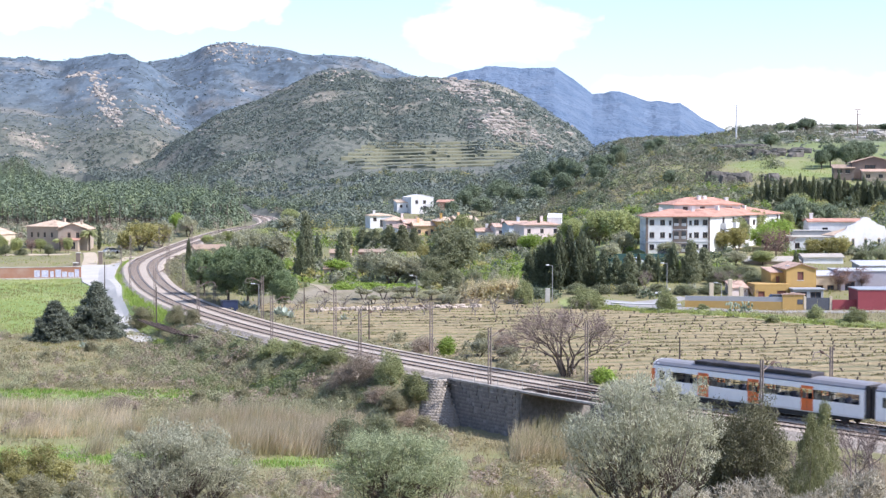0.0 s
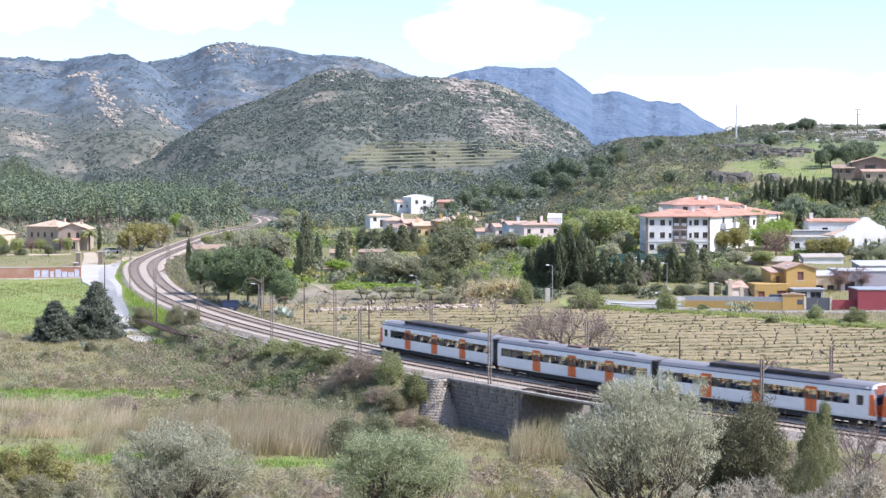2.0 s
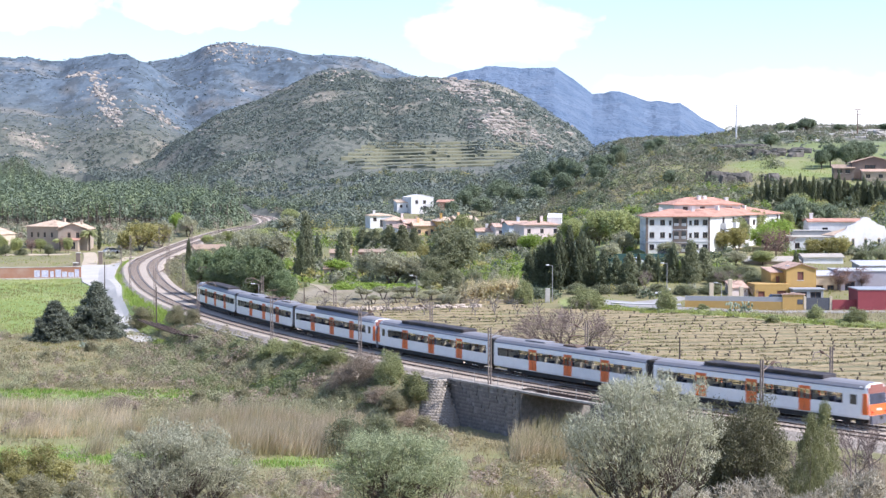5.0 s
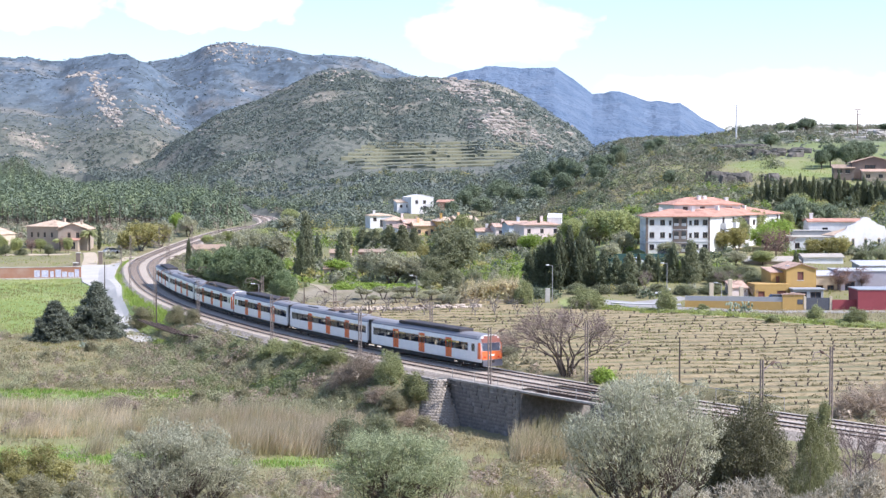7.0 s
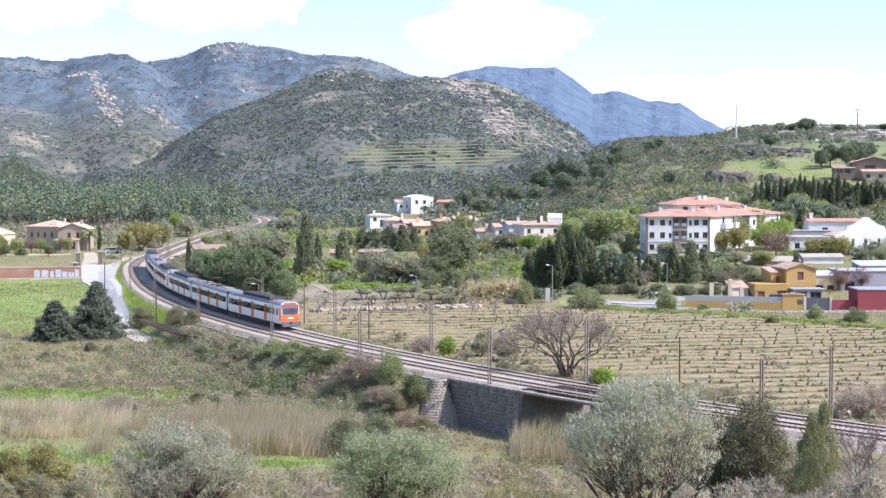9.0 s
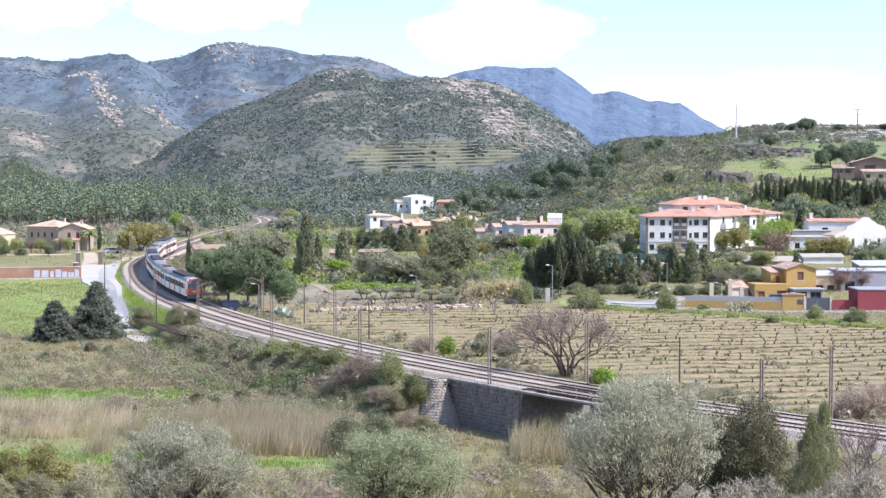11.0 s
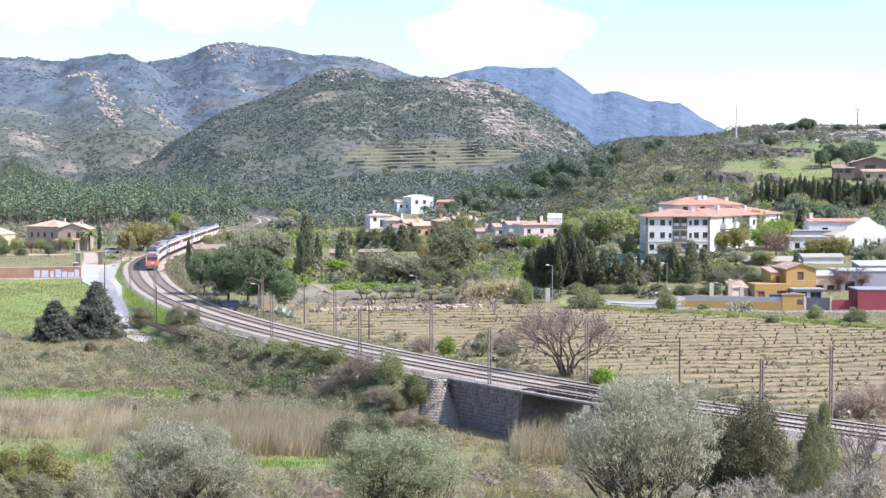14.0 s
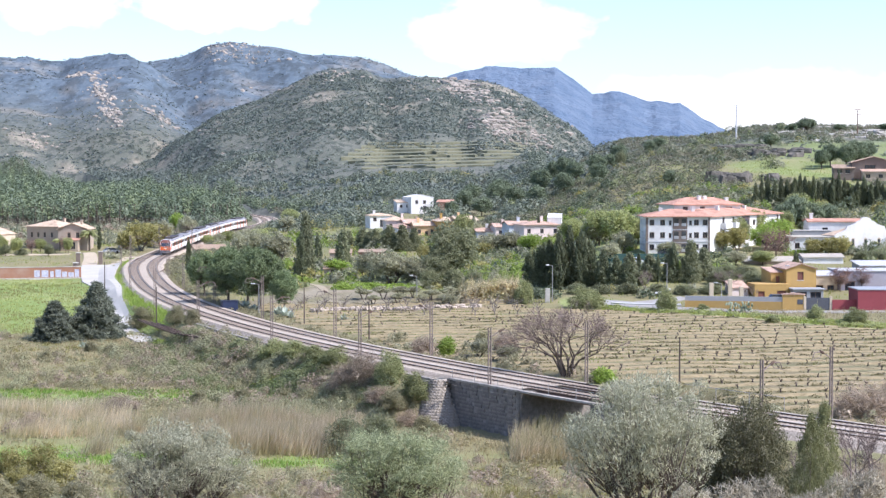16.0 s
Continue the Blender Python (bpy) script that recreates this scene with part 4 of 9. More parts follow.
FAR_MID = foliage("far_green_leaves", (0.15, 0.178, 0.085), (0.27, 0.295, 0.145), None, 0.4, 0.1)

PROTO = {}


def put(kind, x, y, h, w, turn=None, sink=0.0):
    """Sets a copy of a plant on the ground at x, y, h high and w wide."""
    rng = random.Random(int(x * 131 + y * 17))
    turn = rng.uniform(0, 360) if turn is None else turn
    m = pose(x, y, gz(x, y) - sink, 0, 0, turn)
    src, used = PROTO[kind]
    ob = src if not used else copy_thing(src, m)
    PROTO[kind] = (src, True)
    ob.matrix_basis = m @ Matrix.Diagonal((w, w, h, 1))
    return ob


def proto(kind, thing):
    PROTO[kind] = (thing, False)


def plant_kinds():
    silver = "silver-grey leaved olive tree on the scrub slope"
    green_silver = foliage("green_silver_leaves", (0.15, 0.185, 0.085), (0.47, 0.50, 0.30), None, 0.4, 0.1)
    for k, (sd, mat) in enumerate(((11, LEAF_SILVER), (12, LEAF_SILVER), (13, green_silver))):
        proto("fore_olive" + "abc"[k], plant("olive_tree", silver, "tree", sd, "vase", mat, TWIG_DARK, 320, 190, (0.020, 0.0046), (0.035, 0.095), 0.36, 24, 0.0085, 1.5, "silver trees on the near slope"))
    proto("olive", plant("olive_tree", "grey-green olive tree in a garden plot", "tree", 21, "round", LEAF_OLIVE, BARK, 60, 100, (0.055, 0.026), (0.09, 0.17), 0.25, 2, 0.03, 0.2, "olive trees of the valley"))
    proto("low_olive", plant("olive_tree", "low flat-topped olive tree with bare trunk on pale soil", "tree", 43, "umbrella", LEAF_OLIVE, BARK, 40, 90, (0.055, 0.03), (0.09, 0.15), 0.5, 2, 0.03, 0.2, "olive trees of the valley"))
    proto("hill_pine", plant("pine_tree", "dark green pine on the village slope", "tree", 44, "round", FOREST, BARK, 90, 120, (0.045, 0.024), (0.10, 0.19), 0.2, 1, 0.03, 0.2, "pines on the village slope"))
    proto("oak", plant("evergreen_oak", "dark evergreen oak with a broad crown", "tree", 22, "round", LEAF_MID, BARK, 80, 100, (0.045, 0.028), (0.09, 0.17), 0.3, 1, 0.03, 0.1, "evergreen oaks"))
    proto("dark_oak", plant("evergreen_oak", "very dark dense evergreen tree", "tree", 23, "round", LEAF_DARK, BARK, 100, 120, (0.040, 0.024), (0.09, 0.17), 0.25, 1, 0.03, 0.1, "evergreen oaks"))
    proto("cypress", plant("cypress", "tall dark columnar cypress in the gardens", "tree", 24, "column", foliage("cypress_leaves", (0.075, 0.092, 0.05), (0.20, 0.22, 0.12), None, 0.35), BARK, 110, 50, (0.05, 0.040), (0.05, 0.13), 0.1, 1, 0.03, 1.2, "cypresses"))
    proto("conifer", plant("conifer", "dark cone-shaped conifer in a garden hedge", "tree", 25, "cone", LEAF_DARK, BARK, 110, 60, (0.06, 0.035), (0.07, 0.15), 0.1, 1, 0.03, 0.0, "conifers"))
    proto("spruce", plant("conifer", "broad blue-green conifer with foliage down to the grass", "tree", 26, "spruce", foliage("blue_green_needles", (0.095, 0.115, 0.08), (0.25, 0.27, 0.20), None, 0.3), BARK, 230, 110, (0.046, 0.018), (0.04, 0.10), 0.1, 1, 0.03, 0.25, "conifers by the lane"))
    proto("pine", plant("umbrella_pine", "umbrella pine with a dense rounded green crown", "tree", 27, "round", LEAF_PINE, BARK, 150, 170, (0.032, 0.015), (0.07, 0.14), 0.34, 1, 0.024, 0.3, "umbrella pines beside the line"))
    proto("lime", plant("young_tree", "fresh lime-green spring tree in leaf", "tree", 28, "round", LEAF_LIME, BARK, 40, 70, (0.06, 0.035), (0.10, 0.18), 0.25, 2, 0.025, 0.2, "fresh green trees"))
    proto("gold", plant("broadleaf_tree", "golden-green broadleaf tree coming into leaf", "tree", 29, "round", LEAF_GOLD, BARK_PALE, 50, 60, (0.06, 0.035), (0.09, 0.17), 0.2, 2, 0.025, 0.2, "golden trees"))
    proto("bush", plant("bush", "grey-green scrub bush in rough grass", "bush", 30, "bush", LEAF_SCRUB, TWIG, 60, 170, (0.042, 0.019), (0.10, 0.2), 0.1, 4, 0.012, 0.3, "scrub bushes"))
    proto("green_bush", plant("bush", "rounded green bush in rough grass", "bush", 31, "bush", foliage("dull_green_leaves", (0.15, 0.17, 0.075), (0.36, 0.375, 0.175), None, 0.4), TWIG, 60, 170, (0.040, 0.019), (0.10, 0.19), 0.1, 4, 0.012, 0.2, "green bushes"))
    proto("dark_bush", plant("bush", "dense dark evergreen bush on the slope", "bush", 32, "bush", LEAF_DARK, TWIG_DARK, 80, 140, (0.038, 0.017), (0.10, 0.18), 0.1, 4, 0.012, 0.2, "dark bushes"))
    proto("fore_dark", plant("bush", "tall dark evergreen bush on the near slope", "bush", 38, "bush", foliage("dull_evergreen_leaves", (0.05, 0.055, 0.03), (0.18, 0.175, 0.09), (0.19, 0.165, 0.08), 0.3), TWIG_DARK, 150, 150, (0.024, 0.010), (0.07, 0.14), 0.1, 4, 0.012, 0.3, "dark bushes"))
    proto("fore_gold", plant("bush", "upright olive-green bush on the near slope", "bush", 39, "egg", foliage("olive_green_sprays", (0.13, 0.14, 0.06), (0.30, 0.30, 0.14), None, 0.35), TWIG, 100, 150, (0.030, 0.010), (0.05, 0.12), 0.1, 4, 0.012, 0.6, "broom bushes"))
    proto("brown_bush", plant("bush", "leafless purple-brown thicket bush", "bush", 33, "bush", LEAF_BROWN, TWIG, 50, 80, (0.11, 0.010), (0.10, 0.18), 0.1, 6, 0.010, 0.7, "leafless bushes"))
    proto("white_bush", plant("bush", "pale flowering shrub with whitish sprays", "bush", 34, "bush", LEAF_WHITE, TWIG, 70, 90, (0.07, 0.016), (0.07, 0.14), 0.1, 5, 0.010, 0.8, "pale flowering shrubs"))
    proto("lime_bush", plant("bush", "bright lime-green bush beside the field", "bush", 35, "bush", LEAF_LIME, TWIG, 40, 70, (0.08, 0.04), (0.10, 0.2), 0.1, 4, 0.012, 0.3, "lime bushes"))
    proto("gold_bush", plant("bush", "yellowish-brown broom bush on the slope", "bush", 36, "bush", LEAF_GOLD, TWIG, 44, 80, (0.06, 0.022), (0.09, 0.17), 0.1, 4, 0.012, 0.6, "broom bushes"))
    proto("bare_big", bare_tree("bare_tree", "many-stemmed leafless tree beside the line", "tree", 41, TWIG_DARK, 9, 6, 0.55, 0.0010, 0.015))
    proto("bare", bare_tree("bare_tree", "small leafless tree with fine twigs", "tree", 42, TWIG, 1, 6, 0.6, 0.0022, 0.030))
    proto("pink", plant("blossom_tree", "almond tree in faint reddish bud", "tree", 37, "round", foliage("reddish_buds", (0.20, 0.13, 0.10), (0.33, 0.21, 0.18), None, 0.4), BARK, 40, 40, (0.045, 0.02), (0.09, 0.17), 0.3, 1, 0.022, 0.2, "trees in bud"))
    return None


plant_kinds()


def palm(x, y, h, w):
    rng = np.random.default_rng(int(abs(x * 10)))
    thing = empty("palm_tree", pose(x, y, gz(x, y)), "palm tree with arching fronds before a house", "palm", "palms")
    v, f = tube([(0, 0, -0.1), (0.05, 0, h * 0.4), (0, 0, h * 0.72)], (0.28, 0.22, 0.26), 8)
    mesh_object("trunk", v, f, BARK, thing, shading=True)
    pieces = []
    for k in range(46):
        a, up = rng.random() * 2 * np.pi, rng.uniform(-0.5, 1.1)
        t = np.linspace(0, 1, 7)
        r = w * 0.52 * t
        z = h * 0.72 + (up * t - 1.05 * t ** 2 * (0.5 + 0.3 * up)) * h * 0.30
        mid = np.stack([r * np.cos(a), r * np.sin(a), z], axis=-1)
        for side in (-1, 1):
            s = np.array([-np.sin(a), np.cos(a), 0]) * side * 0.28
            droop = np.array([0, 0, -0.22])
            e = mid + (s + droop) * np.sin(np.pi * np.clip(t * 0.9 + 0.05, 0, 1))[:, None]
            i = np.arange(14).reshape(2, 7)
            pieces.append((np.concatenate([mid, e]), np.stack([i[0, :-1], i[0, 1:], i[1, 1:], i[1, :-1]], axis=-1)))
    v, f = joined(pieces)
    mesh_object("fronds", v, f, LEAF_MID, thing)


# ---- buildings ----
FOOT = []                                       # ground taken up by houses and roads: x, y, radius


def plaster(name, c, stain=(0.35, 0.32, 0.28), amount=0.35):
    return surface(name, c, tuple(v * 0.9 for v in c), 1.2, 0.9, stain, 0.25, amount, 0.006)


def tiles(name, c1, c2):
    """Curved clay tiles: ribs down the slope and a shade for every few tiles."""
    m, nt, bsdf = node_setup(name)
    col = mixer(nt, noise_fac(nt, 3.5, 0.3, 0.7), c1, c2)
    col = mixer(nt, noise_fac(nt, 0.5, 0.45, 0.75), col, tuple(v * 0.62 for v in c1))
    nt.links.new(col, bsdf.inputs["Base Color"])
    bsdf.inputs["Roughness"].default_value = 0.9
    tc, wv = nt.nodes.new("ShaderNodeTexCoord"), nt.nodes.new("ShaderNodeTexWave")
    wv.inputs["Scale"].default_value = 1.4
    nt.links.new(tc.outputs["Object"], wv.inputs[0])
    bump_from(nt, bsdf, wv.outputs["Fac"], 0.06, 0.7)
    return m


WHITE_WALL = plaster("white_plaster", (0.80, 0.79, 0.77))
CREAM_WALL = plaster("cream_plaster", (0.66, 0.56, 0.42))
STONE_WALL = plaster("pale_stone_wall", (0.47, 0.385, 0.305), (0.27, 0.22, 0.18), 0.55)
YELLOW_WALL = plaster("ochre_yellow_plaster", (0.53, 0.34, 0.115), (0.42, 0.30, 0.15), 0.35)
PEACH_WALL = plaster("peach_plaster", (0.80, 0.55, 0.31))
PINK_WALL = plaster("pink_plaster", (0.82, 0.69, 0.64))
BLUE_WALL = plaster("pale_blue_plaster", (0.62, 0.68, 0.76))
BROWN_WALL = plaster("brown_cladding", (0.20, 0.155, 0.13))
RED_WALL = plaster("dark_red_plaster", (0.32, 0.07, 0.08), (0.2, 0.05, 0.05))
BRICK_WALL = plaster("red_brick_wall", (0.36, 0.18, 0.12), (0.45, 0.36, 0.30), 0.5)
LILAC_WALL = plaster("lilac_grey_block", (0.42, 0.40, 0.47))
GREY_WALL = plaster("grey_render", (0.40, 0.41, 0.43))
TILE_RED = tiles("red_clay_tiles", (0.53, 0.27, 0.19), (0.64, 0.38, 0.29))
TILE_TAN = tiles("tan_clay_tiles", (0.60, 0.44, 0.31), (0.72, 0.56, 0.42))
TILE_OLD = tiles("weathered_clay_tiles", (0.34, 0.245, 0.175), (0.46, 0.34, 0.25))
FIBRE = surface("fibre_cement_roof", (0.40, 0.37, 0.32), (0.52, 0.48, 0.42), 1.5, 0.9, (0.30, 0.26, 0.21), 0.3, 0.5, 0.02)
TILE_PINK = tiles("faded_clay_tiles", (0.54, 0.355, 0.265), (0.66, 0.475, 0.375))
SHEET_WHITE = surface("white_sheet_roof", (0.52, 0.53, 0.55), (0.62, 0.62, 0.63), 2, 0.5, (0.4, 0.38, 0.35), 0.3, 0.4, 0.01)
SHEET_GREY = surface("grey_sheet_metal", (0.32, 0.34, 0.37), (0.42, 0.44, 0.47), 2, 0.5, bump=0.01)
WINDOW_GLASS = glass("window_glass", (0.03, 0.034, 0.04), 0.08)
WINDOW_FRAME = surface("brown_window_frame", (0.16, 0.10, 0.07), (0.22, 0.14, 0.10), 6, 0.6, bump=0)
SHUTTER = surface("red_brown_shutter", (0.20, 0.07, 0.05), (0.26, 0.10, 0.07), 6, 0.6, bump=0.004)
GATE_GREY = surface("dark_grey_gate", (0.08, 0.085, 0.10), (0.11, 0.115, 0.13), 3, 0.5, bump=0.003)


def pierced(bm, w, h, holes, m, depth=0.22):
    """A wall face of w by h with rectangular openings (x, z, width, height) cut through, with their reveals. m carries x, -, z into place; outside is -y."""
    xs = sorted({0.0, w, *(v for x, z, a, b in holes for v in (x, x + a))})
    zs = sorted({0.0, h, *(v for x, z, a, b in holes for v in (z, z + b))})
    made = {}

    def vert(x, y, z):
        key = (round(x, 3), round(y, 3), round(z, 3))
        if key not in made:
            made[key] = bm.verts.new(m @ Vector((x, y, z)))
        return made[key]
    for x0, x1 in zip(xs, xs[1:]):
        for z0, z1 in zip(zs, zs[1:]):
            cx, cz = (x0 + x1) / 2, (z0 + z1) / 2
            if any(x < cx < x + a and z < cz < z + b for x, z, a, b in holes):
                continue
            bm.faces.new([vert(x0, 0, z0), vert(x1, 0, z0), vert(x1, 0, z1), vert(x0, 0, z1)])
    for x, z, a, b in holes:
        c = ((x, z), (x + a, z), (x + a, z + b), (x, z + b))
        for (xa, za), (xb, zb) in zip(c, c[1:] + c[:1]):
            bm.faces.new([vert(xa, 0, za), vert(xa, depth, za), vert(xb, depth, zb), vert(xb, 0, zb)])


def window(thing, m, x, z, a, b, pane_mat, depth=0.16, bars=True):
    bm = box(bmesh.new(), x, depth, z, x + a, depth + 0.04, z + b, 0, m)
    win = part("window" if b < 1.9 else "door", bm, pane_mat, thing)
    bm = bmesh.new()
    t = 0.07
    for q in ((x, z, x + t, z + b), (x + a - t, z, x + a, z + b), (x + t, z, x + a - t, z + t), (x + t, z + b - t, x + a - t, z + b)):
        box(bm, q[0], depth - 0.05, q[1], q[2], depth + 0.02, q[3], 0, m)
    if bars and a > 0.8:
        box(bm, x + a / 2 - 0.03, depth - 0.04, z + t, x + a / 2 + 0.03, depth + 0.02, z + b - t, 0, m)
    part("frame", bm, WINDOW_FRAME, win)
    part("sill", box(bmesh.new(), x - 0.08, -0.07, z - 0.08, x + a + 0.08, 0.16, z - 0.005, 0, m), CONCRETE, win)


def roof_mesh(w, d, h, kind, rise, over, thick=0.16):
    """A roof over a plan of w by d at height h: hip, gable (ridge along x), shed (rising to the back) or flat."""
    bm = bmesh.new()
    x0, x1, y0, y1 = -over, w + over, -over, d + over
    if kind == "hip":
        k = min(w, d) / 2 + over
        ridge_pts = [(x0 + k, (y0 + y1) / 2), (x1 - k, (y0 + y1) / 2)] if w >= d else [((x0 + x1) / 2, y0 + k), ((x0 + x1) / 2, y1 - k)]
        if math.dist(*ridge_pts) < 0.02:
            ridge_pts[1] = (ridge_pts[1][0] + 0.05, ridge_pts[1][1])
        eave = [(x0, y0), (x1, y0), (x1, y1), (x0, y1)]
        lo = [bm.verts.new((*p, h)) for p in eave]
        up = [bm.verts.new((*p, h + thick)) for p in eave]
        r = [bm.verts.new((*p, h + thick + rise)) for p in ridge_pts]
        if w >= d:
            faces = [(up[0], up[1], r[1], r[0]), (up[1], up[2], r[1]), (up[2], up[3], r[0], r[1]), (up[3], up[0], r[0])]
        else:
            faces = [(up[0], up[1], r[0]), (up[1], up[2], r[1], r[0]), (up[2], up[3], r[1]), (up[3], up[0], r[0], r[1])]
        for f in faces:
            bm.faces.new(f)
        bm.faces.new(lo[::-1])
        for i in range(4):
            bm.faces.new((lo[i], lo[(i + 1) % 4], up[(i + 1) % 4], up[i]))
        bmesh.ops.recalc_face_normals(bm, faces=bm.faces)
        return bm
    if kind == "gable":
        ym = (y0 + y1) / 2
        return extruded([(y0, h), (ym, h + rise), (y1, h), (y1, h + thick), (ym, h + rise + thick), (y0, h + thick)], x1 - x0, "x", x0)
    if kind == "gable_front":
        xm = (x0 + x1) / 2
        return extruded([(x0, h), (xm, h + rise), (x1, h), (x1, h + thick), (xm, h + rise + thick), (x0, h + thick)], y1 - y0, "y", y0)
    if kind == "shed":
        return extruded([(y0, h), (y1, h + rise), (y1, h + rise + thick), (y0, h + thick)], x1 - x0, "x", x0)
    return box(bm, x0, y0, h, x1, y1, h + thick, 0.02)


def building(name, label, at, turn, w, d, h, wall, roof_mat, roof="hip", rise=1.6, over=0.4, front=(), right=(), left=(), back=(), pane=None, base=-1.0, chimneys=(), group="", category="house"):
    """A house with its front along x at the origin. Openings of each side: (x, z, width, height)."""
    x, y, z = at
    thing = empty(name, pose(x, y, z, 0, 0, turn), label, category, group)
    mid = pose(x, y, z, 0, 0, turn) @ Vector((w / 2, d / 2, 0))
    FOOT.append((mid.x, mid.y, 0.5 * math.hypot(w, d) + 0.5))
    pane = pane or WINDOW_GLASS
    bm = bmesh.new()
    sides = ((Matrix(), w, front), (pose(w, 0, 0, 0, 0, 90), d, right), (pose(w, d, 0, 0, 0, 180), w, back), (pose(0, d, 0, 0, 0, 270), d, left))
    for m, length, holes in sides:
        up = [(a, b + abs(base), c, e) for a, b, c, e in holes]
        pierced(bm, length, h + abs(base), up, m @ pose(0, 0, base))
    bm.faces.new([bm.verts.new(p) for p in ((0.03, 0.03, h - 0.02), (w - 0.03, 0.03, h - 0.02), (w - 0.03, d - 0.03, h - 0.02), (0.03, d - 0.03, h - 0.02))])
    if roof == "gable":
        for xx in (0.0, w):
            bm.faces.new([bm.verts.new(p) for p in ((xx, 0, h), (xx, d, h), (xx, d / 2, h + rise - 0.02))])
    elif roof == "gable_front":
        for yy in (0.0, d):
            bm.faces.new([bm.verts.new(p) for p in ((0, yy, h), (w, yy, h), (w / 2, yy, h + rise - 0.02))])
    elif roof == "shed":
        for xx in (0.0, w):
            bm.faces.new([bm.verts.new(p) for p in ((xx, 0, h), (xx, d, h), (xx, d, h + rise))])
        bm.faces.new([bm.verts.new(p) for p in ((0, d, h), (w, d, h), (w, d, h + rise), (0, d, h + rise))])
    bmesh.ops.recalc_face_normals(bm, faces=bm.faces)
    part("wall", bm, wall, thing)
    part("roof", roof_mesh(w, d, h, roof, rise, over), roof_mat, thing)
    for m, length, holes in sides:
        for q in holes:
            window(thing, m, *q, pane)
    for cx, cy, ch in chimneys:
        bm = boxed(cx - 0.35, cy - 0.35, h, cx + 0.35, cy + 0.35, h + ch, 0.03)
        box(bm, cx - 0.45, cy - 0.45, h + ch, cx + 0.45, cy + 0.45, h + ch + 0.14, 0.02)
        part("chimney", bm, wall, thing)
    return thing


def row_of(xs, z, a, b):
    return [(x, z, a, b) for x in xs]


def apartment_house():
    """Three storeys, two wings at an angle and a raised block behind."""
    z = 5.3
    three = (0.8, 3.3, 5.9)
    front = [q for lv in three for q in row_of((0.7, 2.9), lv, 1.0, 1.15) + row_of((9.9, 11.7), lv, 1.0, 1.15)]
    front += [(4.7, lv, 0.55, 1.0) for lv in three[1:]] + [(8.9, lv, 0.55, 1.0) for lv in three[1:]] + [(4.8, 0.05, 0.75, 2.1), (8.8, 0.05, 0.75, 2.1)]
    left_side = [q for lv in three for q in row_of((2.0, 5.0, 8.0), lv, 1.0, 1.15)]
    a = building("apartment_house", "white three-storey apartment house with red tiled roof", (42.0, 350.2, z), 0, 13.2, 11.0, 7.6, WHITE_WALL, TILE_RED, "hip", 1.45, 0.6, front, (), left_side, chimneys=((3.5, 4.5, 1.7), (10.5, 6, 1.9)), category="apartment house")
    # brown recessed bay with balconies
    for k, lv in enumerate((-0.3, 2.35, 5.0)):
        part("bay_panel", boxed(5.5, -0.10, lv + 0.12, 8.5, 0.02, lv + 2.55), BROWN_WALL, a, "brown clad stair bay")
        for x in (5.75, 7.3):
            loggia = part("loggia", boxed(x, -0.13, lv + 0.9, x + 0.95, -0.06, lv + 2.3), WINDOW_GLASS, a)
            part("loggia_rail", boxed(x, -0.19, lv + 0.75, x + 0.95, -0.13, lv + 1.35), GREY_WALL, loggia)
    for x0, x1 in ((-0.06, 0.42), (12.8, 13.24)):
        part("corner_strip", boxed(x0, -0.06, -0.9, x1, 0.35, 7.5), BROWN_WALL, a, "brown corner strip")
    for lv in (2.35,):
        part("string_course", boxed(0, -0.09, lv, 13.2, -0.005, lv + 0.2), GREY_WALL, a)
    w2 = 36.5
    ang = math.degrees(math.atan2(31, 21))
    fr = []
    for lv in (3.1, 5.4):
        fr += [(6.0, lv, 1.1, 2.0), (11.0, lv, 1.1, 2.0), (21.5, lv, 1.4, 1.2), (26.5, lv, 1.0, 2.0), (31.5, lv, 1.4, 1.2), (34.5, lv, 1.0, 2.0)]
    fr += [(6.0, 0.5, 1.1, 2.0), (11, 0.6, 1.1, 2.0)]
    b = building("apartment_wing", "white receding wing of the apartment house with balconies", (55.22, 350.2, z), ang, w2, 11.0, 7.6, WHITE_WALL, TILE_RED, "hip", 1.4, 0.6, fr, row_of((2, 6), 3.6, 1, 1.2), (), chimneys=((12, 4.0, 2.0), (27, 4.5, 1.8)), category="apartment house")
    for lv in (3.0, 5.3):
        for x in (5.0, 10.0):
            slab = part("balcony", boxed(x, -1.3, lv - 0.2, x + 3.2, -0.005, lv), WHITE_WALL, b, "white balcony")
            part("parapet", boxed(x, -1.3, lv, x + 3.2, -1.18, lv + 0.95), WHITE_WALL, slab)
            part("side_screen", boxed(x, -1.18, lv, x + 0.1, -0.005, lv + 0.95), WHITE_WALL, slab)
    part("awning", extruded([(-1.7, 4.55), (-0.01, 5.1), (-0.01, 5.16), (-1.7, 4.6)], 3.6, "x", 4.8), SHEET_WHITE, b, "pale slanting awning")
    bm = boxed(15.8, -0.07, 2.6, 19.8, 0.02, 7.55)
    part("bay_panel", bm, BROWN_WALL, b, "brown recessed bay")
    for lv in (2.9, 5.4):
        part("loggia", boxed(16.4, -0.12, lv + 0.2, 19.2, -0.06, lv + 1.9), WINDOW_GLASS, b)
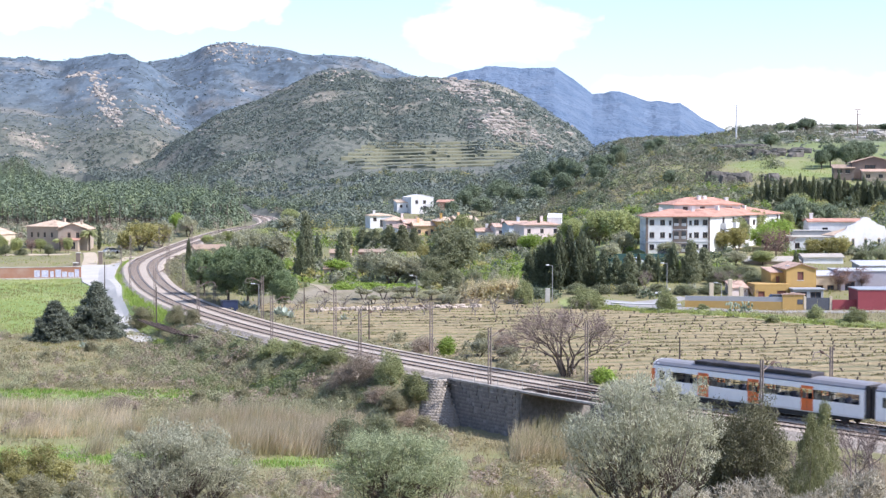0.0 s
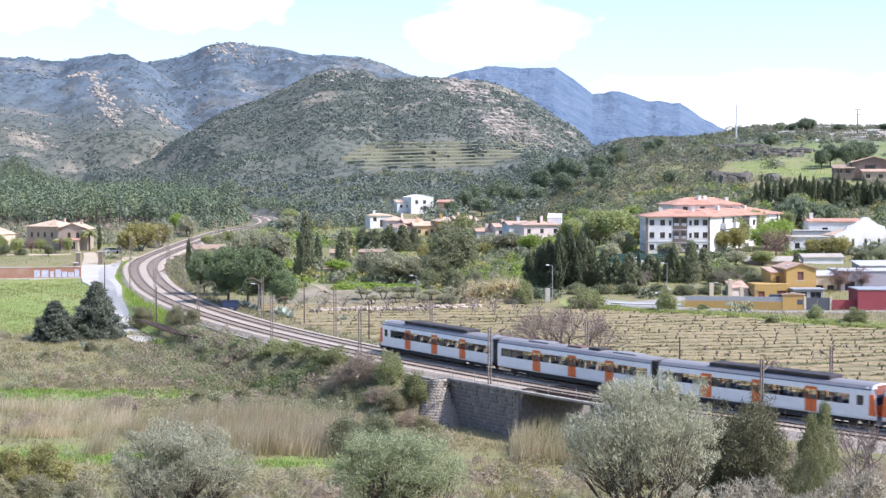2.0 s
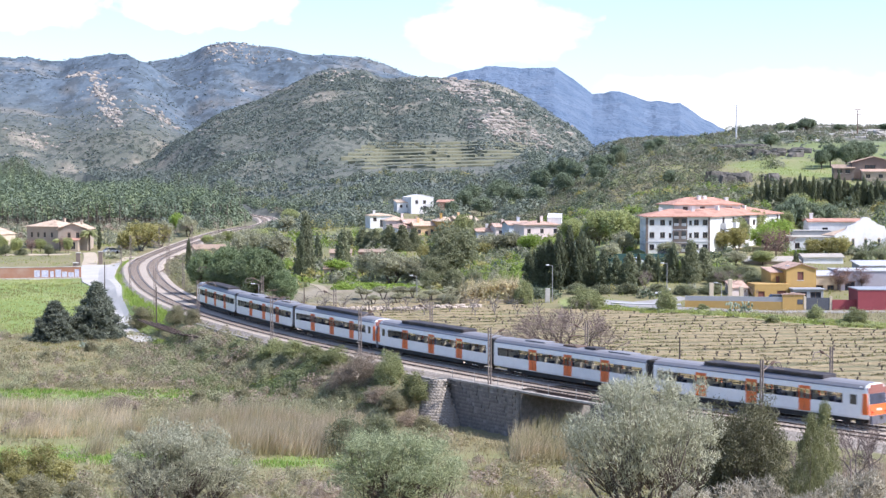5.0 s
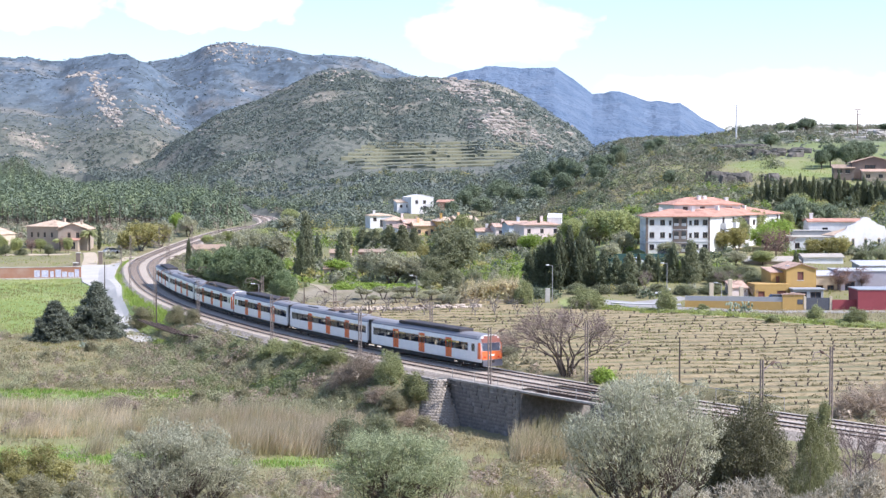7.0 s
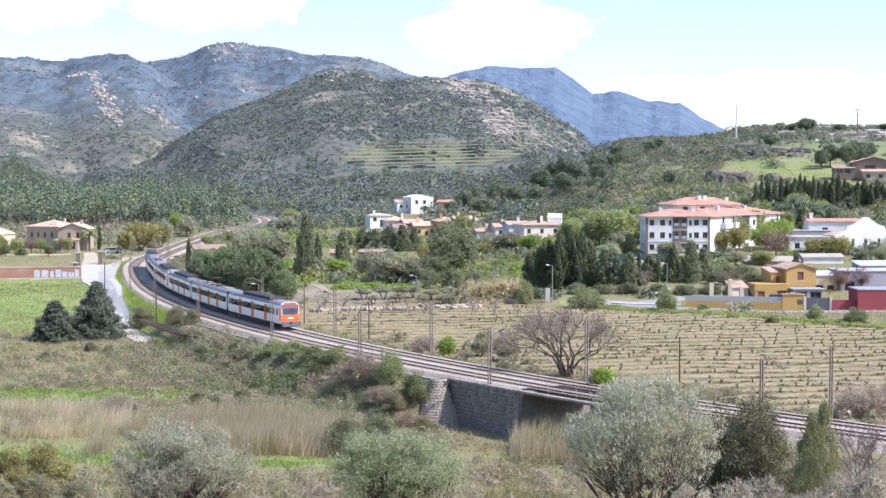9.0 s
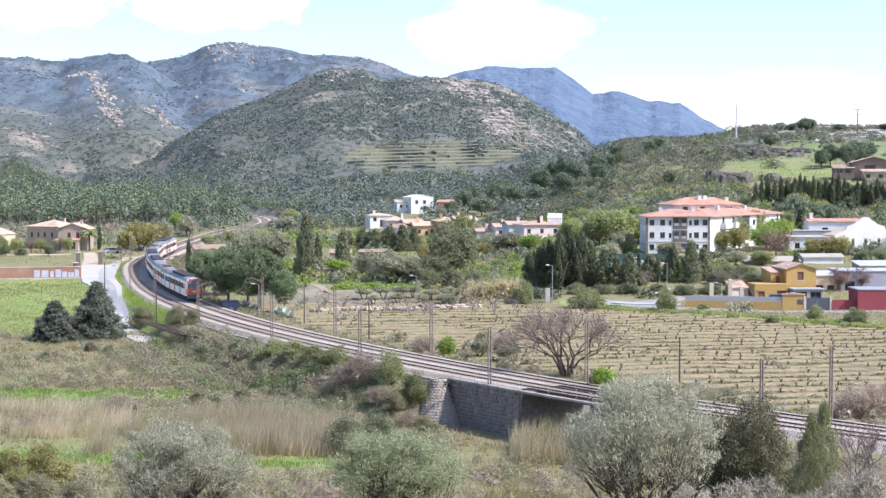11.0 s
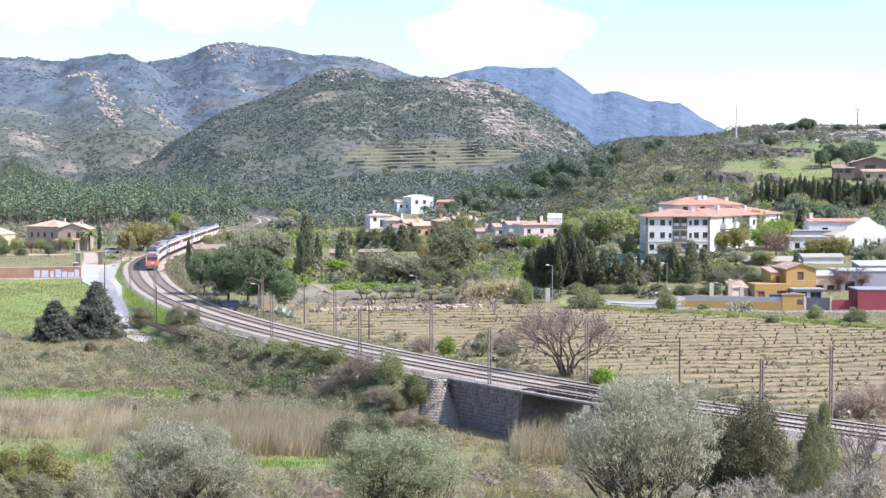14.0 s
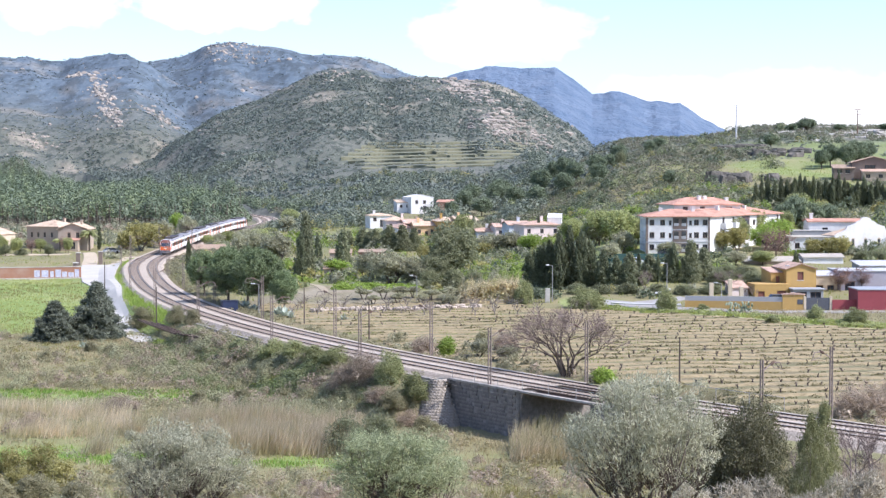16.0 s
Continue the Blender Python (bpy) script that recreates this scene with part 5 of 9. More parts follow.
    building("apartment_block", "set-back upper block of the apartment house", (50.2, 368.0, z), 14, 15.5, 9.0, 9.7, WHITE_WALL, TILE_RED, "hip", 1.5, 0.6, [(2, 8.5, 1.2, 0.9), (6, 8.5, 1.2, 0.9), (12, 8.2, 1.6, 1.1)], [(2, 8.5, 1, 0.9)], chimneys=((7, 3.0, 1.9), (8.5, 3.5, 1.8), (13.2, 2.5, 1.5)), category="apartment house")


apartment_house()


def yellow_villa():
    z = -0.6
    v = building("villa", "ochre-yellow two-storey villa with tiled gable roof", (60.6, 298.5, z), 6, 5.4, 8.0, 5.6, YELLOW_WALL, TILE_PINK, "gable_front", 0.95, 0.3, [(2.0, 3.7, 1.1, 1.5)], [(2, 3.6, 1, 1.3)], [(3.0, 2.2, 0.8, 2.0)], pane=SHUTTER)
    building("villa_wing", "ochre-yellow stair tower of the villa", (58.2, 300.2, z), 6, 2.4, 6.0, 4.9, YELLOW_WALL, TILE_PINK, "shed", 0.6, 0.15, [(0.9, 2.6, 0.7, 1.7)], (), (), pane=SHUTTER)
    building("villa_annex", "low flat-roofed yellow annex of the villa", (54.6, 296.2, z), 4, 6.2, 5.5, 3.0, YELLOW_WALL, YELLOW_WALL, "flat", 0.1, 0.02, [(0.6, 0.9, 1.2, 1.0), (4.0, 0.9, 1.6, 1.1)], (), (), pane=SHUTTER)
    building("villa_store", "small pink store with a tiled lean-to roof", (50.9, 298.0, z), 4, 2.9, 5.0, 2.3, PINK_WALL, TILE_PINK, "shed", 0.9, 0.2)
    building("carport", "flat grey carport beside the villa", (61.0, 294.0, z), 2, 5.2, 3.6, 2.35, GREY_WALL, SHEET_GREY, "flat", 0.1, 0.3, [(0.4, 0.05, 1.9, 1.9), (2.9, 0.05, 1.9, 1.9)])
    # long garden wall along the road, ochre below and blue-grey above
    wall = empty("garden_wall", pose(41.0, 286.4, gz(46, 284.5), 0, 0, -10.5), "long ochre garden wall with blue-grey coping band", "wall")
    part("base", boxed(0, 0, -0.7, 16.2, 0.25, 1.25, 0.01), YELLOW_WALL, wall)
    part("screen", boxed(0, 0.03, 1.25, 16.2, 0.2, 2.05, 0.01), GREY_WALL, wall, "blue-grey screen panel")
    porch = empty("gate_house", pose(56.9, 283.4, -0.95, 0, 0, -2), "ochre letterbox wall beside the gate", "wall")
    part("wall_block", boxed(0, 0, -0.5, 3.7, 0.5, 2.6, 0.02), YELLOW_WALL, porch)
    part("tile_cap", extruded([(-0.15, 2.6), (3.85, 2.6), (3.85, 2.7), (1.85, 2.95), (-0.15, 2.7)], 0.8, "y", -0.15), TILE_PINK, porch, "small clay tile cap")
    part("panel", boxed(2.5, -0.05, 1.0, 3.4, 0.0, 1.8), GATE_GREY, porch, "dark letterbox panel")
    gate = empty("gate", pose(60.75, 283.2, -0.95), "dark grey sheet-metal gate between posts", "gate")
    part("leaf", boxed(0, 0.1, 0.05, 2.0, 0.16, 2.1, 0.01), GATE_GREY, gate)
    part("leaf", boxed(2.03, 0.1, 0.05, 4.0, 0.16, 2.1, 0.01), GATE_GREY, gate)
    for x in (-0.3, 4.05):
        part("post", boxed(x, 0, -0.4, x + 0.4, 0.4, 2.35, 0.02), CREAM_WALL, gate, "cream gate post")
    low = empty("boundary_wall", pose(65.2, 283.1, -0.95), "low dark red boundary wall", "wall")
    part("wall_block", boxed(0, 0, -0.5, 5.0, 0.25, 1.75, 0.01), RED_WALL, low)


yellow_villa()


def east_sheds():
    building("red_store", "dark red flat-roofed roadside store", (69.2, 282.0, -1.0), -1, 12.0, 7.0, 3.5, RED_WALL, SHEET_GREY, "flat", 0.1, 0.1, category="shed")
    building("warehouse", "lilac-grey block warehouse with a flat top", (71.0, 303.0, 0.4), 0, 17.0, 9.0, 4.0, LILAC_WALL, SHEET_WHITE, "flat", 0.1, 0.15, [(1.0, 0.2, 1.8, 2.0)], (), [(3, 1, 2.5, 1.5)], category="shed")
    building("lean_to", "pale lean-to between villa and warehouse", (66.4, 303.6, 0.2), 0, 4.4, 5.0, 3.3, CREAM_WALL, SHEET_WHITE, "shed", 0.6, 0.15, [(0.5, 0.5, 1.4, 1.2), (2.6, 0.5, 1.2, 1.2)], category="shed")
    building("long_shed", "long shed with a white sheet roof", (79.5, 322.0, 2.4), 0, 16.0, 7.0, 1.9, GREY_WALL, SHEET_WHITE, "shed", 0.6, 0.3, category="shed")
    building("low_shed", "long low shed with a pale fibre-cement roof", (60.0, 336.0, 3.2), 3, 11.0, 5.0, 1.2, STONE_WALL, FIBRE, "shed", 0.7, 0.3, category="shed")
    building("yard_shed", "whitewashed yard shed with a rough roof", (72.0, 338.0, 4.0), 2, 8.0, 5.0, 1.1, WHITE_WALL, FIBRE, "gable", 0.6, 0.3, category="shed")
    rng = random.Random(3)
    for k in range(14):
        x, y = 67.5 + rng.random() * 16, 309 + rng.random() * 8
        bm = boxed(-0.5, -0.4, 0, 0.5, 0.4, 0.9 + rng.random() * 0.6, 0.05)
        ob = part("yard_crate", bm, (WHITE_WALL, GREY_WALL, RED_WALL, SHEET_WHITE)[k % 4], None)
        ob.matrix_basis = pose(x, y, gz(x, y) - 0.05, 0, 0, rng.random() * 90)
        tagged(ob, "stacked pale crate in a builder's yard", "crate", "yard crates")


east_sheds()


def white_chapel():
    """A white hall with a curved stepped gable, and its annexes."""
    z = 5.6
    hall = empty("white_hall", pose(82.2, 355.5, z, 0, 0, 14), "bright white hall with a curved stepped gable", "hall")
    half = [(7.2, 0.0), (7.2, 3.2), (6.4, 3.7), (5.4, 4.1), (4.6, 4.5), (4.3, 5.2), (3.5, 5.35), (2.6, 5.7), (2.0, 6.2), (1.4, 6.35), (0.9, 6.9), (0.3, 7.1)]
    outline = [(7.2 + x, h) for x, h in half] + [(7.2 - x, h) for x, h in half[::-1]]
    outline = [(x, h if h > 0 else -1.2) for x, h in outline]
    part("gable_wall", extruded(outline, 0.45, "y", 0), WHITE_WALL, hall)
    part("nave", boxed(0.4, 0.452, -1.2, 14.0, 7, 3.1), WHITE_WALL, hall)
    part("roof", roof_mesh(13.6, 6.0, 3.1, "gable_front", 1.6, 0.0), TILE_TAN, hall).location = (0.4, 0.9, 0)
    for x in (1.6, 4.0, 6.9, 10.0, 12.4):
        win = part("window", boxed(x, -0.02, 0.7, x + 0.55, 0.02, 2.5, 0.01), WINDOW_GLASS, hall, "narrow dark window")
        part("surround", extruded([(x - 0.12, 0.6), (x + 0.67, 0.6), (x + 0.67, 2.6), (x + 0.27, 2.9), (x - 0.12, 2.6)], 0.012, "y", -0.012), CREAM_WALL, win)
    building("hall_annex", "low white annex with a beige flat roof", (73.0, 357.0, 5.2), -2, 8.8, 6.0, 3.2, WHITE_WALL, FIBRE, "shed", 0.15, 0.3, [(1.2, 0.9, 1.0, 1.2), (3.6, 0.3, 1.0, 2.0), (6.2, 0.9, 1.0, 1.2)])
    building("pink_house", "long whitewashed house with an orange tiled roof", (80.5, 373.0, 6.6), -3, 12.0, 7.0, 4.6, WHITE_WALL, TILE_RED, "gable", 0.6, 0.3, [(9.5, 2.0, 1.6, 1.6), (3, 2.2, 1.2, 1.2)], chimneys=((1.0, 3.0, 1.8),))
    building("terrace", "grey terrace block before the pink house", (76.0, 368.5, 6.0), -3, 8.0, 3.6, 3.4, GREY_WALL, CONCRETE, "flat", 0.1, 0.1, [(2, 1, 1.4, 1.2), (7, 1, 1.4, 1.2)])


white_chapel()


def village():
    z = gz(-20, 545)
    building("white_house", "white house with an arched porch", (-23.4, 545, z), 14, 7.6, 8.0, 4.0, WHITE_WALL, TILE_TAN, "hip", 0.8, 0.4, [(1, 2.3, 1.1, 1.2), (5.2, 0.4, 1.8, 2.4), (3.2, 0.4, 1.6, 2.4)], [(3, 3, 1, 1.2)], chimneys=((2, 4, 1.6),))
    building("villa", "large white house above the village", (-11.6, 618, gz(-12, 618)), 20, 8.6, 10.0, 5.9, WHITE_WALL, WHITE_WALL, "gable_front", 0.9, 0.1, [(1.6, 3.6, 1.1, 1.3), (4.6, 3.6, 1.1, 1.3), (4.6, 0.8, 1.3, 2.1)], [(3, 3.6, 1.0, 1.2)])
    building("villa_wing", "lower white wing of the house above", (-16.8, 621, gz(-16, 618)), 12, 5.6, 7.0, 4.0, WHITE_WALL, TILE_TAN, "shed", 0.9, 0.2, [(1, 2.2, 1, 1.1), (3.4, 2.2, 1, 1.1)])
    building("brick_shed", "red-brown shed beside the white house", (-2.4, 628, gz(0, 628)), -8, 5.6, 5.0, 3.8, BRICK_WALL, TILE_RED, "shed", 0.8, 0.2)
    rows = [(-17.2, 512, 6.6, PINK_WALL, TILE_TAN, 4.2), (-11.4, 507, 5.6, STONE_WALL, TILE_PINK, 4.0), (-13.6, 503.0, 4.4, WHITE_WALL, TILE_PINK, 3.0), (-8.4, 500, 7.0, PEACH_WALL, TILE_TAN, 3.6), (-1.4, 498, 6.0, YELLOW_WALL, TILE_TAN, 5.2), (4.0, 497, 6.2, PEACH_WALL, TILE_TAN, 5.4)]
    for k, (x, y, w, wall, roof, h) in enumerate(rows):
        building("village_house", {0: "faded pink", 1: "pale stone", 2: "small white", 3: "peach-coloured", 4: "golden yellow", 5: "light orange"}[k] + " village house with faded clay tile roof", (x, y, gz(x + 3, y)), 9 + 4 * (k % 3), w, 8.0, h, wall, roof, "gable" if k % 2 else "hip", 1.15, 0.5,
                 [(1.0, h - 2.2, 0.9, 1.2), (w - 2.2, h - 2.2, 0.9, 1.2), (w / 2 - 0.4, 0.1, 0.9, 2.0)], [(2, h - 2.2, 0.9, 1.1)], chimneys=((1.5, 3.0, 2.2),) if k > 2 else ((w - 1.2, 4, 2.0),), group="village houses")
    # terrace of white, pink and blue houses further down
    east = [(9.6, 474, 5.6, WHITE_WALL, TILE_PINK, 3.1), (14.6, 470, 4.6, PINK_WALL, TILE_PINK, 3.6), (17.6, 452, 5.6, BLUE_WALL, TILE_PINK, 4.2), (20.3, 425, 9.6, PINK_WALL, TILE_PINK, 5.2)]
    for k, (x, y, w, wall, roof, h) in enumerate(east):
        wins = [(0.9, h - 2.0, 0.9, 1.1), (w - 1.8, h - 2.0, 0.9, 1.1)] + ([(w / 2 - 0.5, h - 2.0, 0.9, 1.1), (1.0, 0.05, 1.5, 1.9), (5.0, 0.05, 1.5, 1.9)] if k == 3 else [(w / 2 - 0.9, 0.1, 0.9, 0.9)] if k != 2 else [])
        building("terrace_house", ("white terrace house with a shaded porch", "pink terrace house with clay tiles", "pale blue gable-walled house", "pinkish house with arcade and tiled roof")[k], (x, y, gz(x + 3, y)), (8, 9, 10, 14)[k], w, 9.0, h, wall, roof, "hip" if k == 3 else "gable", 0.95, 0.45, wins if k != 2 else [], [(2, h - 2, 1, 1.2)], chimneys=((w * 0.6, 4, 2.0),), group="terrace houses")
    building("white_loft", "white sloping loft above the pinkish house", (26.6, 432, gz(28, 430)), -6, 3.6, 5.0, 5.2, WHITE_WALL, WHITE_WALL, "shed", 0.9, 0.05)
    building("garden_shed", "low red-brown garden shed", (-19.6, 393, gz(-17, 393)), -3, 6.0, 4.0, 2.6, BRICK_WALL, TILE_OLD, "shed", 0.5, 0.2, [(2, 0.2, 1.0, 1.9)])
    building("stone_barn", "rough stone barn among the gardens", (-26.4, 395, gz(-24, 395)), 2, 5.0, 5.0, 2.6, STONE_WALL, TILE_OLD, "gable", 0.8, 0.2, [(2.4, 0.2, 1.2, 2.0)])
    building("garden_hut", "small white garden hut with tile roof", (-24.6, 350, gz(-23, 350)), 0, 4.0, 3.0, 1.9, STONE_WALL, TILE_PINK, "shed", 0.4, 0.3, [(1.4, 0.1, 0.9, 1.7)])
    building("garden_hut", "low hut with a clay tile roof in the gardens", (-12.4, 352, gz(-10, 352)), 0, 4.4, 3.0, 1.8, PINK_WALL, TILE_PINK, "shed", 0.4, 0.3, [(1.4, 0.1, 0.9, 1.6)])
    # low roofs behind the pines
    building("farm_building", "long low farm building with faded tile roof", (-63.2, 430, gz(-58, 430) - 0.2), 12, 8.0, 9.0, 2.2, STONE_WALL, TILE_OLD, "gable", 1.0, 0.3, [(3, 0.5, 1.0, 1.2)])
    building("farm_building", "farm building with a weathered tile roof", (-54.5, 436, gz(-54, 436)), 6, 9.0, 9.0, 2.2, STONE_WALL, TILE_OLD, "gable", 1.0, 0.3, [(2, 0.4, 1, 1.2), (6, 0.4, 1, 1.2)])
    # house on the right-hand slope, half hidden by cypresses
    building("hill_house", "brown stone house with tiled gables on the slope", (134, 556, gz(136, 556)), -8, 14.0, 10.0, 5.4, BROWN_WALL, TILE_PINK, "gable_front", 2.0, 0.5, [(4.0, 3.4, 3.6, 1.4), (9.5, 1.0, 1.6, 1.6)], (), [(3, 2, 1.4, 1.4)])
    building("hill_wing", "lower dark wing of the hill house", (127.8, 554.5, gz(130, 555)), -8, 6.4, 8.0, 3.8, BROWN_WALL, TILE_OLD, "shed", 1.2, 0.4, [(1, 2.2, 1.6, 1.3), (3.6, 2.2, 1.6, 1.3)])
    building("hill_wing", "low front wing of the hill house with tile roof", (136.0, 549.5, gz(138, 549)), -8, 12.0, 5.0, 3.0, STONE_WALL, TILE_PINK, "shed", 0.8, 0.4, [(1, 1.0, 1.4, 1.2), (5, 1.0, 1.4, 1.2)])


village()


def west_side():
    z = gz(-107, 473)
    building("villa", "stone-coloured two-storey villa with a shallow tiled roof", (-116.4, 474.0, z), -24, 10.6, 10.5, 5.9, STONE_WALL, TILE_TAN, "hip", 1.7, 0.5, [(1.2, 3.0, 0.8, 1.4), (3.4, 3.0, 0.8, 1.4), (5.6, 3.0, 0.8, 1.4), (8.0, 3.0, 0.8, 1.4), (2.5, 0.4, 1.2, 2.0)], [(1.6, 2.6, 1.4, 2.0), (6.4, 2.6, 1.6, 2.0), (3.6, 0.2, 2.0, 2.0)], chimneys=((7.5, 7.0, 2.2),))
    building("villa_wing", "front wing of the stone-coloured villa", (-106.3, 467.5, z), 0, 8.0, 9.0, 5.3, STONE_WALL, TILE_TAN, "gable_front", 1.7, 0.5, [(2.6, 3.0, 0.9, 1.5), (5.0, 3.0, 0.9, 1.5), (1.4, 0.2, 1.4, 2.0)], [(2, 2.6, 1.0, 1.4)], chimneys=((5.5, 5.0, 2.4),))
    building("porch", "red-brown tiled porch of the villa", (-104.6, 463.6, z), 0, 4.6, 3.4, 2.4, STONE_WALL, TILE_RED, "shed", 0.5, 0.2, [(0.6, 0.1, 1.3, 1.9), (2.6, 0.1, 1.3, 1.9)])
    building("house", "small cream house with a pale gable", (-131.0, 466.0, gz(-122, 462)), -18, 9.6, 9.0, 4.3, CREAM_WALL, TILE_TAN, "gable_front", 1.6, 0.3, [(6.8, 1.5, 0.9, 1.3)], [(3, 1.4, 1, 1.2)])
    z = gz(-88, 366)
    wall = empty("brick_wall", pose(-104, 364.0, z, 0, 0, 14), "long red-brown boundary wall with painted graffiti", "wall")
    part("base", boxed(0, -0.06, -0.8, 25.6, 0.4, 0.45, 0.02), CONCRETE, wall, "pale concrete base")
    part("wall_block", boxed(0, 0, 0.45, 25.6, 0.34, 2.7, 0.02), BRICK_WALL, wall)
    part("coping", boxed(0, -0.08, 2.7, 25.6, 0.42, 2.82, 0.02), CONCRETE, wall, "pale concrete coping")
    paint_a = surface("graffiti_blue_white", (0.40, 0.41, 0.55), (0.70, 0.69, 0.74), 3.5, 0.8, (0.17, 0.18, 0.36), 1.6, 0.8, 0)
    rng = random.Random(5)
    x = 15.6
    while x < 24.8:
        w = rng.uniform(0.7, 1.5)
        h = rng.uniform(1.0, 1.7)
        part("graffiti_bar", boxed(x, -0.022, 0.55, x + w, -0.002, 0.55 + h, 0.008), paint_a, wall, "pale blue painted bar")
        x += w + rng.uniform(0.15, 0.4)
    back_wall = empty("yard_fence", pose(-118, 384.0, gz(-105, 386), 0, 0, 10), "long grey panel fence behind the brick wall", "fence")
    for k in range(13):
        part("panel", boxed(k * 2.5 + 0.03, 0, -0.3, k * 2.5 + 2.47, 0.08, 1.5, 0.01), GREY_WALL, back_wall)
    for x, y in ((-89.4, 414.8), (-84.4, 417.1), (-80.9, 372.5)):
        p = empty("gate_pillar", pose(x, y, gz(x, y), 0, 0, 8), "brown stone gate pillar beside the lane", "pillar", "gate pillars")
        part("shaft", boxed(-0.5, -0.5, -0.3, 0.5, 0.5, 3.0, 0.03), BROWN_WALL, p)
        part("cap", boxed(-0.62, -0.62, 3.0, 0.62, 0.62, 3.2, 0.03), CONCRETE, p)


west_side()


# ---- bridge, masts, roads and small furniture ----
ASPHALT = surface("pale_worn_asphalt", (0.30, 0.29, 0.28), (0.38, 0.37, 0.355), 3, 0.95, (0.24, 0.23, 0.22), 0.2, 0.5, 0.006)
LANE = surface("pale_concrete_lane", (0.48, 0.462, 0.425), (0.56, 0.535, 0.49), 2, 0.95, (0.40, 0.39, 0.37), 0.2, 0.5, 0.006)
TRACK_DIRT = surface("pale_dirt", (0.46, 0.38, 0.27), (0.58, 0.49, 0.37), 2, 0.95, (0.35, 0.33, 0.2), 0.3, 0.4, 0.01)


def bridge():
    b = empty("railway_bridge", Matrix(), "stone railway underbridge with steel deck and abutments", "bridge")
    s0, s1 = BRIDGE

    def run(a, c, n=6):
        return np.linspace(a, c, n)
    # retaining wall under the near edge, and abutments
    for a, c in ((s1 - 0.2, s1 + 13.3), (s0 - 7, s0 + 0.2)):
        v, q = swept(run(a, c), ((-5.3, -5.8), (-5.2, -0.35), (-3.0, -0.35), (-3.0, -5.8)), MID)
        mesh_object("retaining_wall", v, q, MASONRY, b)
        v, q = swept(run(a, c), ((3.4, -5.6), (3.4, -0.35), (4.1, -0.35), (4.1, -5.6)), MID)
        mesh_object("retaining_wall", v, q, MASONRY, b)
    for s in (s0, s1):
        v, q = swept(run(s - 0.4, s + 0.4, 2), ((-5.15, -5.6), (-5.15, -0.4), (4.0, -0.4), (4.0, -5.6)), MID)
        caps = np.array([[0, 1, 2, 3], [7, 6, 5, 4]])
        mesh_object("abutment", v, np.concatenate([q, caps]), MASONRY, b)
    # edge beam along the top
    v, q = swept(run(s0 - 7, s1 + 12.4), ((-5.42, -0.40), (-5.42, -0.2), (-4.9, -0.2), (-4.9, -0.40)), MID)
    mesh_object("edge_beam", v, q, surface("stained_concrete", (0.30, 0.275, 0.245), (0.52, 0.48, 0.43), 2.5, 0.9, (0.13, 0.11, 0.09), 0.5, 0.6, 0.01), b, "stained concrete edge beam")
    # added plate that blocks sun through the open girders, keeping the underpass dark
    v, q = swept(run(s0 - 0.3, s1 + 0.3, 4), ((-4.85, -0.6), (-4.85, -0.5), (4.0, -0.5), (4.0, -0.6)), MID)
    mesh_object("shade_plate", v, q, RUSTY, b, "rust-brown plate added to keep sunlight out of the opening")
    # steel girders under each rail
    for centre in (0.0, -GAP):
        for side in (-0.87, 0.87):
            v, q = swept(run(s0 - 0.3, s1 + 0.3, 4), ((side - 0.15, -0.85), (side - 0.15, -0.25), (side + 0.15, -0.25), (side + 0.15, -0.85)), centre)
            mesh_object("girder", v, q, RUSTY, b, "rusty steel girder")
    # rounded cone of pitched stone at the end of the wall
    rng = np.random.default_rng(4)
    x0, y0, h = on_line(s1 + 13.2, MID - 6.1)
    nz, na = 15, 34
    t = np.linspace(0, 1, nz)[:, None]
    ang = h + np.pi + np.linspace(-1.9, 1.9, na)[None]
    r = 0.9 + 2.5 * t ** 1.2 + rng.normal(size=(nz, na)) * 0.05
    verts = np.stack([x0 + r * np.cos(ang), y0 + r * np.sin(ang), -0.35 - 5.4 * t + rng.normal(size=(nz, na)) * 0.03], axis=-1)
    i = np.arange(nz * na).reshape(nz, na)
    q = np.stack([i[:-1, :-1], i[:-1, 1:], i[1:, 1:], i[1:, :-1]], axis=-1).reshape(-1, 4)
    pitched = surface("pitched_stone", (0.30, 0.262, 0.215), (0.47, 0.415, 0.35), 2.6, 0.95, (0.24, 0.21, 0.16), 0.6, 0.5, 0.12)
    cone = mesh_object("slope_cone", verts.reshape(-1, 3), q, pitched, b, "pale pitched stone cone", True)
    cap = mesh_object("cone_cap", *tube([(x0, y0, -0.5), (x0, y0, -0.3)], (0.9, 0.85), 14), CONCRETE, b, "pale concrete cap ring")
    # courses of roughly squared stones on the cone and on the wall beside it
    stone = boxed(-0.5, -0.5, -0.5, 0.5, 0.5, 0.5, 0.12)
    first = part("stone", stone, pitched, cone)
    made = 0
    for c in range(19):
        tc = (c + 0.5) / 19
        rr = 0.92 + 2.5 * tc ** 1.2
        n = max(6, int(rr * 3.8 / 0.42))
        for k in range(n):
            a = h + np.pi - 1.9 + 3.8 * (k + 0.5 + 0.5 * (c % 2)) / n
            ob = first if made == 0 else new("stone", first.data)
            ob.parent = cone
